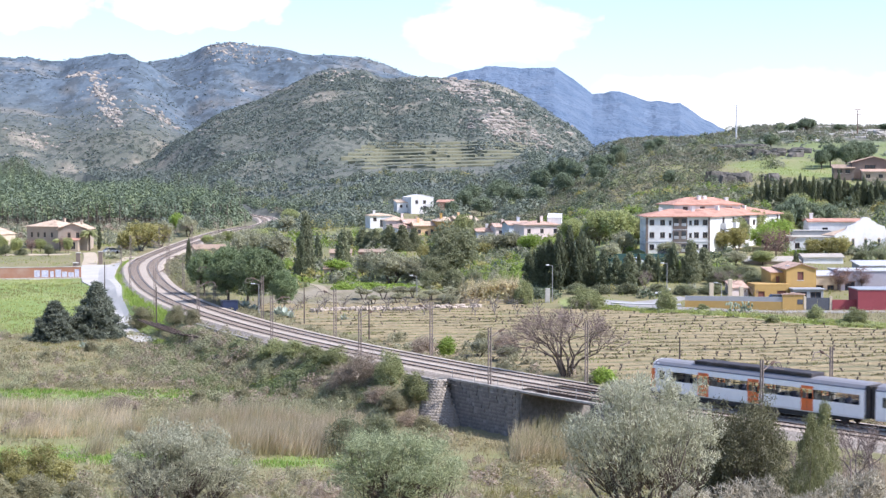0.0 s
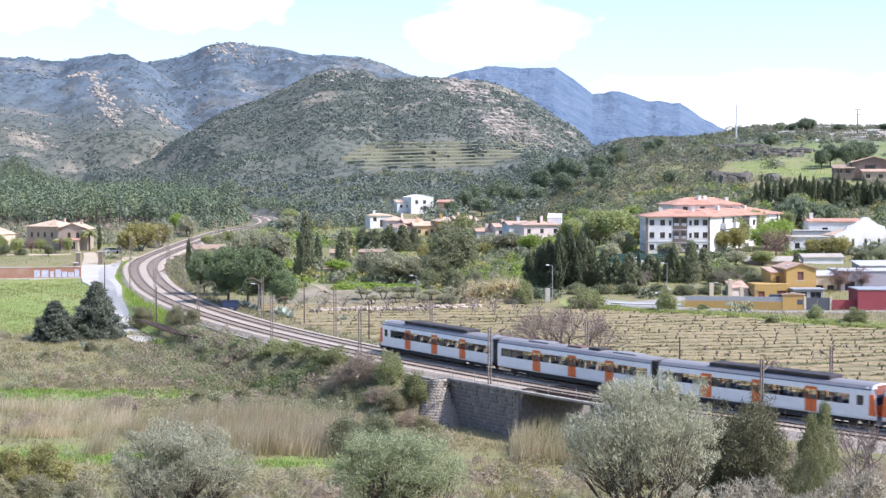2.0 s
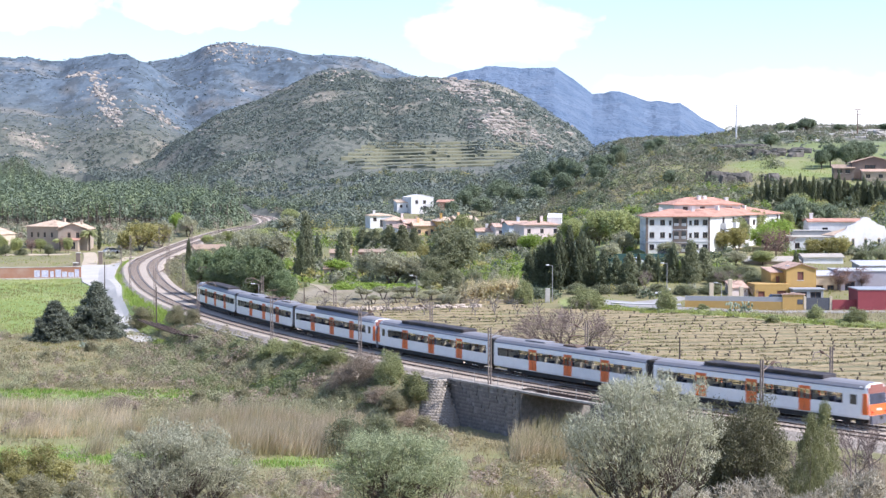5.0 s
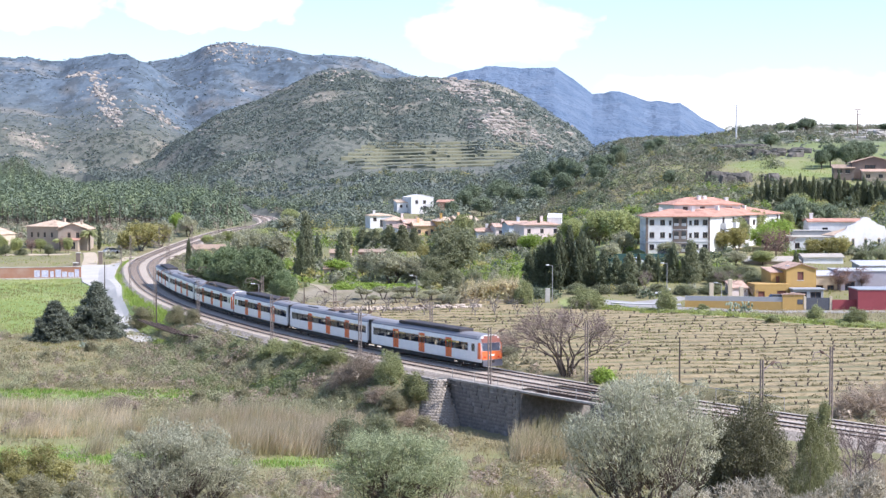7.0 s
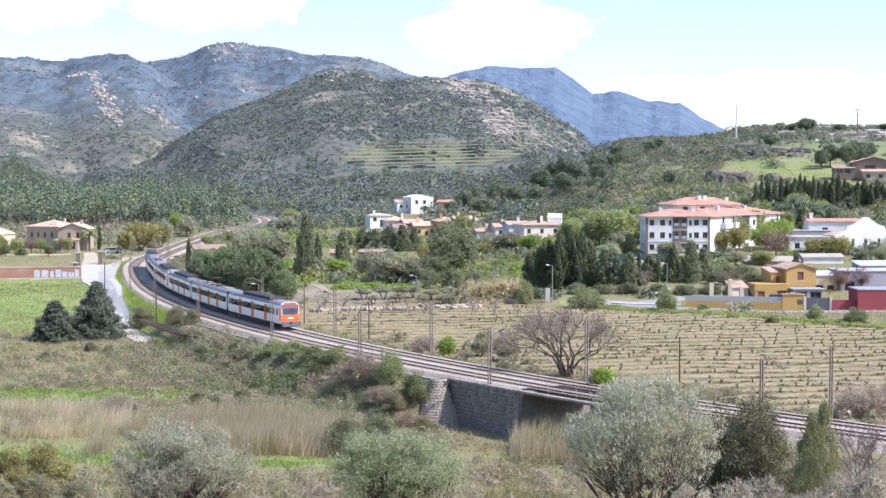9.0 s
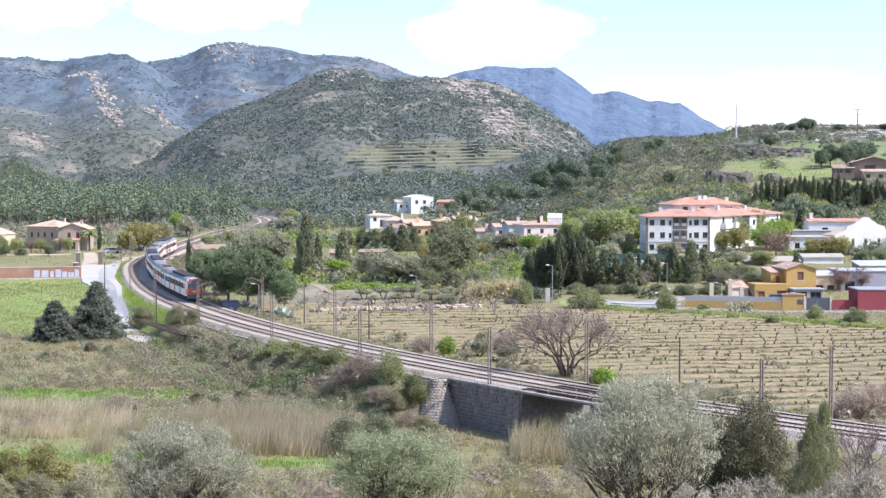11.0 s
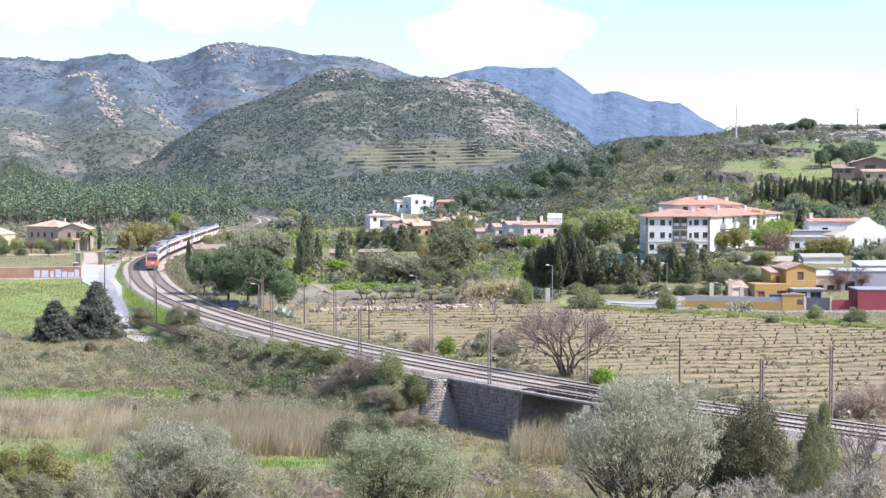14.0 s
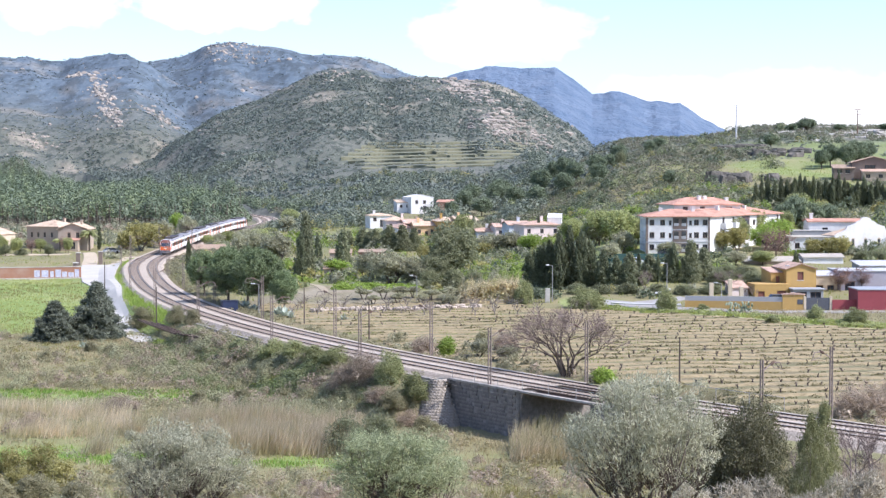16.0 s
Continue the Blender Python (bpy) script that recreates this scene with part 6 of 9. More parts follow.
            ob.matrix_basis = pose(x0 + rr * math.cos(a), y0 + rr * math.sin(a), -0.35 - 5.4 * tc, 0, 0, math.degrees(a)) @ Matrix.Rotation(radians(-25), 4, "Y") @ Matrix.Rotation(rng.normal() * 0.12, 4, "X") @ Matrix.Diagonal((0.10 + 0.10 * rng.random(), 3.8 * rr / n * rng.uniform(0.75, 1.1), rng.uniform(0.24, 0.34), 1))
            made += 1
    wall_block = None
    for c in range(13):
        z = -0.62 - 0.39 * c
        s = s1 + 0.35 + 0.5 * (c % 2)
        while s < s1 + 12.6:
            w = rng.uniform(0.45, 0.95)
            x, y, hh = on_line(s + w / 2, MID - 5.26)
            if wall_block is None:
                wall_block = part("wall_stone", boxed(-0.5, -0.5, -0.5, 0.5, 0.5, 0.5, 0.02), surface("dark_wall_stone", (0.17, 0.148, 0.135), (0.33, 0.29, 0.255), 3.4, 0.95, (0.12, 0.105, 0.095), 0.9, 0.7, 0.05, per_piece=0.10), b)
                ob = wall_block
            else:
                ob = new("wall_stone", wall_block.data)
            ob.parent = b
            ob.matrix_basis = pose(x, y, z, 0, 0, math.degrees(hh)) @ Matrix.Diagonal((0.10 + 0.03 * rng.random(), w - 0.025, 0.375, 1))
            s += w * (1 if rng.random() < 0.6 else 2.2)
    # railing of thin posts
    for s in np.arange(s0 - 6, s1 + 14, 4.2):
        x, y, hh = on_line(s, MID - 5.2)
        part("rail_post", rod(bmesh.new(), (x, y, -0.15), (x, y, 0.95), 0.04), GALV, b)
    for s in (s0 - 14, s0 - 9.6, s0 - 5.2):
        x, y, hh = on_line(s, 4.3)
        x2, y2, _ = on_line(s + 4.4, 4.3)
        part("far_railing", rod(rod(bmesh.new(), (x, y, -0.4), (x, y, 0.9), 0.04), (x, y, 0.85), (x2, y2, 0.85), 0.03), GALV, b)


bridge()


def trackside():
    """Concrete cable trough along the near edge, and stacked old rails."""
    v, q = swept(np.arange(44, 134, 4.0), ((-6.1, -0.95), (-6.1, -0.5), (-5.6, -0.5), (-5.6, -0.95)), MID)
    tagged(mesh_object("cable_trough", v, q, surface("grey_trough", (0.26, 0.245, 0.22), (0.38, 0.355, 0.32), 2.5, 0.9, (0.2, 0.17, 0.14), 0.4, 0.6, 0.01)), "pale concrete cable trough along the tracks", "cable trough")
    for k in range(4):
        s0 = 106 + 3 * k
        v, q = swept(np.linspace(s0, s0 + 26, 4), ((-9.6 - 0.5 * k, -1.35), (-9.6 - 0.5 * k, -1.1), (-9.45 - 0.5 * k, -1.1), (-9.45 - 0.5 * k, -1.35)), MID)
        tagged(mesh_object("spare_rail", v, q, RUSTY), "rusty spare rail lying beside the embankment", "rail", "spare rails")


trackside()


def gravel_shoulder():
    gravel = surface("pale_gravel", (0.36, 0.315, 0.255), (0.54, 0.475, 0.395), 4, 0.95, (0.33, 0.28, 0.2), 0.25, 0.5, 0.03)
    v, q = swept(np.arange(44, 132, 4.0), ((-6.5, -1.6), (-6.3, -0.80), (-5.2, -0.62), (-5.2, -1.6)), MID)
    tagged(mesh_object("gravel_shoulder", v, q, gravel), "pale gravel walkway on the outside of the curve", "path", kind="structure")
    v, q = swept(np.arange(40, 330, 4.0), ((5.2, -2.6), (5.2, -0.70), (6.6, -0.9), (7.0, -2.6)), MID)
    tagged(mesh_object("gravel_shoulder", v, q, gravel), "pale gravel walkway on the inside of the curve", "path", kind="structure")


gravel_shoulder()


MAST_STEEL = surface("weathered_mast_steel", (0.17, 0.135, 0.115), (0.29, 0.24, 0.21), 5, 0.75, bump=0.003, metal=0.1)


def mast(s, side, height=7.2, arm=True, portal=False):
    """A lattice catenary mast beside the line with its cantilever; side -1 near, 1 far."""
    off = MID + side * 4.9
    x, y, h = on_line(s, off)
    m = empty("catenary_mast", pose(x, y, float(line_z(s)) - 0.7, 0, 0, math.degrees(h)), "rust-brown lattice catenary mast beside the tracks", "mast", "catenary masts")
    for dx in (-0.16, 0.16):
        part("channel", boxed(dx - 0.045, -0.07, 0, dx + 0.045, 0.07, height, 0.005), MAST_STEEL, m)
    z = 0.3
    flip = 1
    while z < height - 0.5:
        part("lacing_bar", rod(bmesh.new(), (-0.19 * flip, 0, z), (0.19 * flip, 0, z + 0.5), 0.035, sides=4), MAST_STEEL, m)
        z += 0.5
        flip = -flip
    part("footing", boxed(-0.4, -0.4, -0.9, 0.4, 0.4, 0.02, 0.03), MASONRY, m)
    if arm:
        d = -side
        bm = rod(bmesh.new(), (0.15 * d, 0, height - 1.0), (1.5 * d, 0, height - 0.35), 0.06)
        rod(bm, (1.5 * d, 0, height - 0.35), (2.5 * d, 0, height - 0.4), 0.05)
        rod(bm, (2.5 * d, 0, height - 0.4), (2.75 * d, 0, height - 0.95), 0.045)
        rod(bm, (1.5 * d, 0, height - 0.35), (1.55 * d, 0, height - 0.8), 0.045)
        rod(bm, (1.55 * d, 0, height - 0.8), (3.0 * d, 0, height - 1.1), 0.03)
        part("cantilever", bm, MAST_STEEL, m)
        bm = bmesh.new()
        for k in range(4):
            rod(bm, ((1.2 + 0.13 * k) * d, 0, height - 0.5 + 0.06 * k), ((1.27 + 0.13 * k) * d, 0, height - 0.47 + 0.06 * k), 0.13, sides=8)
        part("insulator", bm, RUSTY, m, "dark ribbed insulator")
    return m


NEAR_MASTS = (0.0, 37.5, 65.0, 91.5, 125.0, 158.0, 195.0, 240.0, 290.0, 340.0)
FAR_MASTS = (0.0, 33.5, 65.0, 93.0, 124.0, 156.0, 192.0, 236.0, 285.0, 335.0, 390.0, 450.0, 520.0)
for s in NEAR_MASTS:
    mast(s, -1, 6.5)
for s in FAR_MASTS:
    mast(s, 1, 7.0)
mast(-28.0, 1, 7.0)
mast(-28.0, -1, 6.5)


def overhead():
    for centre, spans in ((0.0, (-28.0,) + FAR_MASTS), (-GAP, (-28.0,) + NEAR_MASTS)):
        line = empty("overhead_line", Matrix(), "thin dark overhead contact wires above the track", "wire", "overhead wires")
        for a, b in zip(spans, spans[1:]):
            s = np.linspace(a, b, 9)
            x, y, _ = on_line(s, centre)
            t = (s - a) / (b - a)
            mesh_object("messenger_wire", *tube(np.stack([x, y, line_z(s) + 6.5 - 1.1 * 4 * t * (1 - t) * 0.9], axis=-1), np.full(9, 0.009), 3), WIRE, line)
            mesh_object("contact_wire", *tube(np.stack([x, y, line_z(s) + 5.3], axis=-1), np.full(9, 0.009), 3), WIRE, line)


overhead()


def pole(x, y, h, label="weathered wooden line pole in the vineyard", bars=1, name="line_pole", mat=None, r=0.11):
    p = empty(name, pose(x, y, gz(x, y), 0, 0, 20), label, "pole", "line poles")
    part("shaft", rod(bmesh.new(), (0, 0, -0.4), (0, 0, h), r, r * 0.7, 8), mat or TWIG_DARK, p)
    for k in range(bars):
        part("cross_arm", boxed(-0.6 if r < 0.2 else -1.7, -r * 0.5, h - 0.5 - (0.6 if r < 0.2 else 2.0) * k, 0.6 if r < 0.2 else 1.7, r * 0.5, h - 0.5 - (0.6 if r < 0.2 else 2.0) * k + r), mat or TWIG_DARK, p)
    return p


pole(25.8, 184.0, 5.5, bars=0)
pole(-10.2, 233.0, 4.9, bars=0)
pole(-21.1, 257.0, 5.6, bars=0)
pole(131.4, 761.0, 15.6, "tall grey steel pylon on the ridge", 1, "pylon", SHEET_WHITE, 0.42)
pole(186.0, 762.0, 12.0, "brown lattice pylon on the hill", 2, "pylon", RUSTY, 0.30)
pole(-63.6, 318.0, 7.2, "brown line pole beside the lane", 0)
pole(-44.5, 262.5, 6.2, "brown line pole beside the lane", 0)


def street_lamp(x, y, h, turn):
    p = empty("street_lamp", pose(x, y, gz(x, y), 0, 0, turn), "grey steel street lamp with a short arm", "street lamp", "street lamps")
    part("post", rod(bmesh.new(), (0, 0, -0.3), (0, 0, h), 0.09, 0.06, 8), GALV, p)
    part("arm", rod(bmesh.new(), (0, 0, h), (0.8, 0, h + 0.12), 0.04), GALV, p)
    part("lantern", boxed(0.6, -0.16, h + 0.05, 1.3, 0.16, h + 0.22, 0.04), SHEET_WHITE, p, "pale lantern head")


for x, y, h, t in ((18.9, 292.0, 6.2, 200), (-4.6, 297.0, 4.4, 180), (-29.4, 270.0, 5.0, 180), (39.2, 296.0, 6.0, 200), (47.0, 285.5, 4.2, 160), (62.0, 300.0, 5.0, 180)):
    street_lamp(x, y, h, t)


def ribbon(name, label, category, pts, widths, mat, lift=0.10, kerb=0.0, step=1.5):
    """A road laid on the ground along a line of places."""
    pts = np.array(pts, dtype=float)
    seg = np.concatenate([[0], np.cumsum(np.hypot(*np.diff(pts, axis=0).T))])
    t = np.arange(0, seg[-1], step)
    x, y, w = np.interp(t, seg, pts[:, 0]), np.interp(t, seg, pts[:, 1]), np.interp(t, seg, widths)
    for _ in range(4):
        x[1:-1], y[1:-1] = (x[:-2] + 2 * x[1:-1] + x[2:]) / 4, (y[:-2] + 2 * y[1:-1] + y[2:]) / 4
    dx, dy = np.gradient(x), np.gradient(y)
    ln = np.hypot(dx, dy)
    nx, ny = -dy / ln, dx / ln
    cols = []
    for k in (-0.5, -0.25, 0, 0.25, 0.5):
        px, py = x + nx * w * k, y + ny * w * k
        cols.append(np.stack([px, py, ground_z(px, py) + lift], axis=-1))
    FOOT.extend((a, b, c * 0.5 + 0.6) for a, b, c in zip(x, y, w))
    low = [c - (0, 0, lift + 0.4) for c in (cols[0], cols[-1])]
    v = np.stack([low[0]] + cols + [low[1]], axis=1)
    n, k = v.shape[:2]
    i = np.arange(n * k).reshape(n, k)
    q = np.stack([i[:-1, :-1], i[:-1, 1:], i[1:, 1:], i[1:, :-1]], axis=-1).reshape(-1, 4)
    return tagged(mesh_object(name, v.reshape(-1, 3), q, mat), label, category, kind="structure")


ribbon("road", "pale concrete lane running past the field", "road", [(-44, 252), (-49.5, 264), (-60, 307), (-66, 335), (-73.6, 361), (-79, 388), (-83.3, 413)], [3.2, 3.3, 3.4, 4.6, 6.6, 8.4, 9.4], LANE, 0.22)
ribbon("road", "pale gravel drive between the gate pillars", "road", [(-86.6, 414.2), (-89.5, 430), (-92.7, 445), (-97, 462)], [3.8, 3.6, 3.4, 3.2], TRACK_DIRT)
ribbon("yard", "pale sandy yard before the stone villa", "yard", [(-127, 446), (-112, 447), (-98, 449.5)], [4.5, 5.0, 4.0], TRACK_DIRT)
ribbon("road", "pale side lane by the gate", "road", [(-80.6, 414.2), (-80.0, 425), (-80.5, 438)], [3.2, 3.2, 3.0], TRACK_DIRT)
ribbon("road", "pale village road along the garden wall", "road", [(25.0, 292.5), (32, 289), (40, 283.6), (50, 280.6), (64, 280.0), (86, 279)], [4.4, 4.4, 4.4, 4.4, 4.4, 4.4], ASPHALT)
ribbon("road", "road climbing behind the garden wall", "road", [(33, 289.4), (38, 292), (43.0, 297)], [3.2, 3.0, 2.6], ASPHALT)
ribbon("path", "pale sandy path up through the garden plot", "path", [(-27, 336), (-24.7, 329), (-22.4, 318), (-21.6, 311)], [1.4, 1.5, 1.5, 1.2], surface("garden_dirt", (0.34, 0.285, 0.20), (0.44, 0.37, 0.27), 2, 0.95, (0.28, 0.25, 0.15), 0.3, 0.4, 0.01), 0.06)
ribbon("path", "pale field track through the vineyard edge", "path", [(38, 274.5), (50, 262.5), (62, 251.0), (76, 238)], [0.8, 0.8, 0.8, 0.8], surface("mossy_track", (0.34, 0.38, 0.15), (0.46, 0.48, 0.24), 2, 0.95, (0.40, 0.36, 0.2), 0.3, 0.4, 0.01), 0.06)


def guard_rail(x0, y0, x1, y1, n):
    g = empty("guard_rail", Matrix(), "white steel guard rail beside the road", "guard rail")
    pts = [(x0 + (x1 - x0) * k / n, y0 + (y1 - y0) * k / n) for k in range(n + 1)]
    for k, (x, y) in enumerate(pts):
        z = gz(x, y)
        part("post", boxed(x - 0.06, y - 0.06, z - 0.3, x + 0.06, y + 0.06, z + 0.75), GALV, g)
        if k < n:
            xb, yb = pts[k + 1]
            part("beam", rod(bmesh.new(), (x, y - 0.08, z + 0.62), (xb, yb - 0.08, gz(xb, yb) + 0.62), 0.16, sides=4), SHEET_WHITE, g)


guard_rail(28.6, 287.6, 40.2, 285.6, 5)
guard_rail(37.0, 296.5, 40.5, 301.5, 2)


def gateway_posts():
    for x, y in ((14.6, 291.5), (18.0, 291.0)):
        p = empty("gate_pillar", pose(x, y, gz(x, y)), "pale stone field gate pillar", "pillar", "field gate pillars")
        part("shaft", boxed(-0.4, -0.4, -0.3, 0.4, 0.4, 2.4, 0.03), CONCRETE, p)
    w = empty("field_wall", pose(3.5, 293.0, gz(8, 292), 0, 0, -7), "low grey field wall", "wall")
    part("wall_block", boxed(0, 0, -0.5, 11, 0.35, 0.75, 0.03), TRACK_DIRT, w)
    for x, y, h in ((46.4, 292.5, 3.2), (49.8, 293.5, 3.6), (51.6, 292.5, 2.6)):
        p = empty("entrance_pillar", pose(x, y, gz(x, y)), "pale cream entrance pillar beside the road", "pillar", "entrance pillars")
        part("shaft", boxed(-0.35, -0.35, -0.4, 0.35, 0.35, h, 0.03), CREAM_WALL, p)
    f = empty("court_fence", pose(31.5, 338.5, gz(36, 338), 0, 0, 4), "green mesh fence round a sports court", "fence")
    green = surface("green_mesh", (0.03, 0.08, 0.07), (0.05, 0.11, 0.10), 3, 0.8, bump=0)
    for k in range(5):
        part("panel", boxed(k * 2.6 + 0.04, 0, 0, k * 2.6 + 2.56, 0.05, 2.0), green, f)
    t = empty("container", pose(-36.2, 277.6, gz(-36, 277), 0, 0, 20), "dark blue container under the pines", "container")
    # blue deepened to carry the shade of the pines above it
    blue = surface("shaded_blue_paint", (0.012, 0.022, 0.06), (0.022, 0.035, 0.085), 3, 0.5, bump=0.004)
    part("body", boxed(0, 0, -0.05, 2.6, 1.6, 1.7, 0.04), blue, t)
    part("lid", boxed(-0.05, -0.05, 1.7, 2.65, 1.65, 1.82, 0.03), blue, t)


gateway_posts()


def dry_stone_wall():
    """A low tumbled wall of pale stones along the edge of the upper plots."""
    rng = random.Random(12)
    w = empty("dry_stone_wall", Matrix(), "low tumbled dry stone wall of pale pinkish stones", "wall")
    mat = surface("field_stone", (0.42, 0.35, 0.29), (0.60, 0.52, 0.44), 2.0, 0.95, (0.33, 0.28, 0.21), 0.5, 0.5, 0.04, per_piece=0.2)
    first = None
    for k in range(230):
        t = k / 230
        x, y = -21.5 + 28 * t + rng.uniform(-0.2, 0.2), 277.5 + 7.5 * t + math.sin(t * 9) * 0.8 + rng.uniform(-0.7, 0.7)
        ob = part("stone", boxed(-0.5, -0.5, -0.5, 0.5, 0.5, 0.5, 0.16), mat, w) if first is None else new("stone", first.data)
        first = first or ob
        ob.parent = w
        ob.matrix_basis = pose(x, y, gz(x, y) + rng.choice((0.12, 0.15, 0.45)), rng.uniform(-15, 15), rng.uniform(-15, 15), rng.uniform(0, 180)) @ Matrix.Diagonal((rng.uniform(0.4, 0.8), rng.uniform(0.35, 0.6), rng.uniform(0.3, 0.5), 1))


dry_stone_wall()


def car(x, y, turn, mat, label):
    c = empty("parked_car", pose(x, y, gz(x, y) + 0.1, 0, 0, turn), label, "car", "parked cars")
    part("body", extruded([(-2.1, 0.3), (2.1, 0.3), (2.15, 0.75), (1.2, 0.95), (-2.0, 0.98), (-2.15, 0.7)], 1.7, "y", -0.85), mat, c)
    part("cabin", extruded([(-1.75, 0.97), (1.05, 0.95), (0.4, 1.45), (-1.3, 1.47)], 1.5, "y", -0.75), WINDOW_GLASS, c, "dark glazed cabin")
    part("roof", boxed(-1.25, -0.72, 1.46, 0.38, 0.72, 1.5, 0.02), mat, c)
    for a in (-1.3, 1.3):
        for b in (-0.8, 0.8):
            part("wheel", rod(bmesh.new(), (a, b - 0.1, 0.32), (a, b + 0.1, 0.32), 0.32, 0.32, 14), TRAIN_DARK, c)


car(38.5, 334.0, 20, BLUE_WALL, "pale blue parked car beside the court")
car(57.8, 291.0, 10, GATE_GREY, "dark parked car in the villa yard")
car(-88.5, 452.0, 30, SHEET_WHITE, "white parked car at the lane's end")
car(46.0, 345.5, 0, GATE_GREY, "dark parked car below the apartment house")


def prickly_pear(x, y, w, h):
    rng = random.Random(int(x * 7 + y))
    c = empty("prickly_pear", pose(x, y, gz(x, y)), "clump of pale grey-green prickly pear pads", "cactus", "prickly pears")
    bm = bmesh.new()
    for k in range(60):
        px, py, pz = rng.uniform(-w / 2, w / 2), rng.uniform(-0.7, 0.7), rng.uniform(0.1, h)
        m = pose(px, py, pz, rng.uniform(-30, 30), rng.uniform(-40, 40), rng.uniform(0, 180)) @ Matrix.Diagonal((0.22, 0.05, 0.32, 1))
        bmesh.ops.create_icosphere(bm, subdivisions=1, radius=1.0, matrix=m)
    part("pads", bm, foliage("cactus_pads", (0.18, 0.22, 0.13), (0.36, 0.39, 0.30), None, 0.05), c)


def agave(x, y, size):
    rng = np.random.default_rng(int(abs(x * 13 + y)))
    a = empty("agave", pose(x, y, gz(x, y)), "pale blue-green agave rosette beside the line", "agave", "agaves")
    pieces = []
    for k in range(26):
        ang, up = k * 2.4, rng.uniform(0.25, 1.3)
        d = np.array([math.cos(ang) * math.cos(up), math.sin(ang) * math.cos(up), math.sin(up)])
        side = np.array([-math.sin(ang), math.cos(ang), 0]) * 0.11 * size
        L = size * rng.uniform(0.8, 1.15)
        p0, p1, p2 = d * 0.05, d * L * 0.5, d * L - np.array([0, 0, 0.08 * L])
        v = np.array([p0 - side * 0.8, p0 + side * 0.8, p1 + side, p1 - side, p2 + side * 0.05, p2 - side * 0.05])
        pieces.append((v, np.array([[0, 1, 2, 3], [3, 2, 4, 5]])))
    v, f = joined(pieces)
    mesh_object("leaves", v, f, AGAVE, a, shading=True)


AGAVE = foliage("agave_leaves", (0.26, 0.30, 0.23), (0.46, 0.50, 0.42), None, 0.1)
for ax, ay, sz in ((-35.2, 288.0, 1.6), (-33.4, 285.0, 1.9), (-31.4, 280.4, 1.4), (-26.4, 270.6, 2.0), (-25.0, 268.0, 1.8), (-23.8, 265.4, 1.3), (-15.4, 262.0, 1.1), (-50.8, 244.0, 1.3), (-52.5, 246.0, 1.2), (-31.0, 214.0, 1.0)):
    agave(ax, ay, sz)
prickly_pear(48.6, 277.0, 4.4, 1.6)


# ---- trees and bushes, each where it stands: x, y, height, width ----
def plant_rows(kind, rows):
    for r in rows:
        put(kind, *r)


plant_rows("fore_olivea", [(6.9, 58.0, 6.6, 6.6, None, 0.7)])
plant_rows("fore_oliveb", [(-12.2, 78.0, 5.6, 7.8, None, 0.7)])
plant_rows("fore_olivec", [(-1.9, 70.0, 5.0, 7.4, None, 0.6)])
plant_rows("conifer", [(-28.6, 352, 13.6, 5.8), (-22.0, 372, 9.0, 5.5)])
plant_rows("cypress", [(-28.6, 340.4, 9.6, 2.8), (-28.2, 380.3, 7.6, 2.8), (8.7, 482, 7.4, 1.9), (24.2, 428, 6.9, 1.7), (42.7, 313.1, 6.9, 2.3), (39.8, 313.1, 4.8, 1.5),
                       (37.6, 325.2, 3.5, 1.5), (69.5, 333.6, 2.9, 1.6), (-54.9, 365.4, 7.3, 1.9), (-95.4, 470.2, 6.6, 1.7), (17.1, 317.4, 6.6, 2.2), (18.7, 314.6, 7.9, 2.2)])
plant_rows("cypress", [(19.8, 313, 8.6, 4.0), (21.4, 311.4, 10.2, 4.2), (23.4, 312.5, 10.9, 4.6), (25.4, 311, 10.0, 4.2), (27.2, 312.5, 8.0, 4.2), (29.4, 309.4, 6.6, 4.2), (31.6, 308.7, 5.6, 4.0), (33.6, 308, 5.0, 4.0), (16.2, 317, 6.2, 4.0), (18.0, 314, 7.4, 4.0)])
plant_rows("conifer", [(-25.5, 455.5, 4.6, 5.5), (-21.5, 452, 5.2, 6.0), (-17.5, 444.1, 5.4, 6.5), (-14, 440, 6.4, 6.5), (-10.5, 438, 6.6, 6.5), (-7.4, 441, 5.8, 5.5), (-19.4, 447, 4.6, 5.5), (45.8, 313.1, 7.6, 5.6), (48.8, 316.8, 5.8, 5.5), (42.4, 314, 6.2, 4.8), (38.4, 314.5, 4.8, 5.0), (34.4, 312.5, 5.6, 5.4)])
plant_rows("spruce", [(-58.4, 254.2, 5.8, 9.4), (-52.8, 257.6, 8.3, 10.0)])
plant_rows("pine", [(-43.3, 307.1, 8.7, 7.0), (-36.8, 289, 9.6, 9.0), (-30.7, 282, 10.0, 10.6), (-26.0, 276, 6.8, 5.4), (-34, 296, 9.4, 8.5), (-40, 312, 9, 7)])
plant_rows("dark_oak", [(1.8, 332.2, 12.2, 10.8), (-1.5, 328, 6.5, 7), (69, 660, 6.2, 5)])
plant_rows("hill_pine", [(8, 640, 8, 8), (14, 610, 7, 8), (20, 655, 9, 9), (27, 625, 7, 8), (33, 600, 8, 8), (38, 650, 9, 9), (44, 615, 8, 8), (50, 640, 8, 8), (3, 600, 6, 6), (24, 690, 9, 10), (40, 700, 8, 10), (12, 690, 8, 9), (55, 600, 7, 8), (60, 660, 8, 9)])
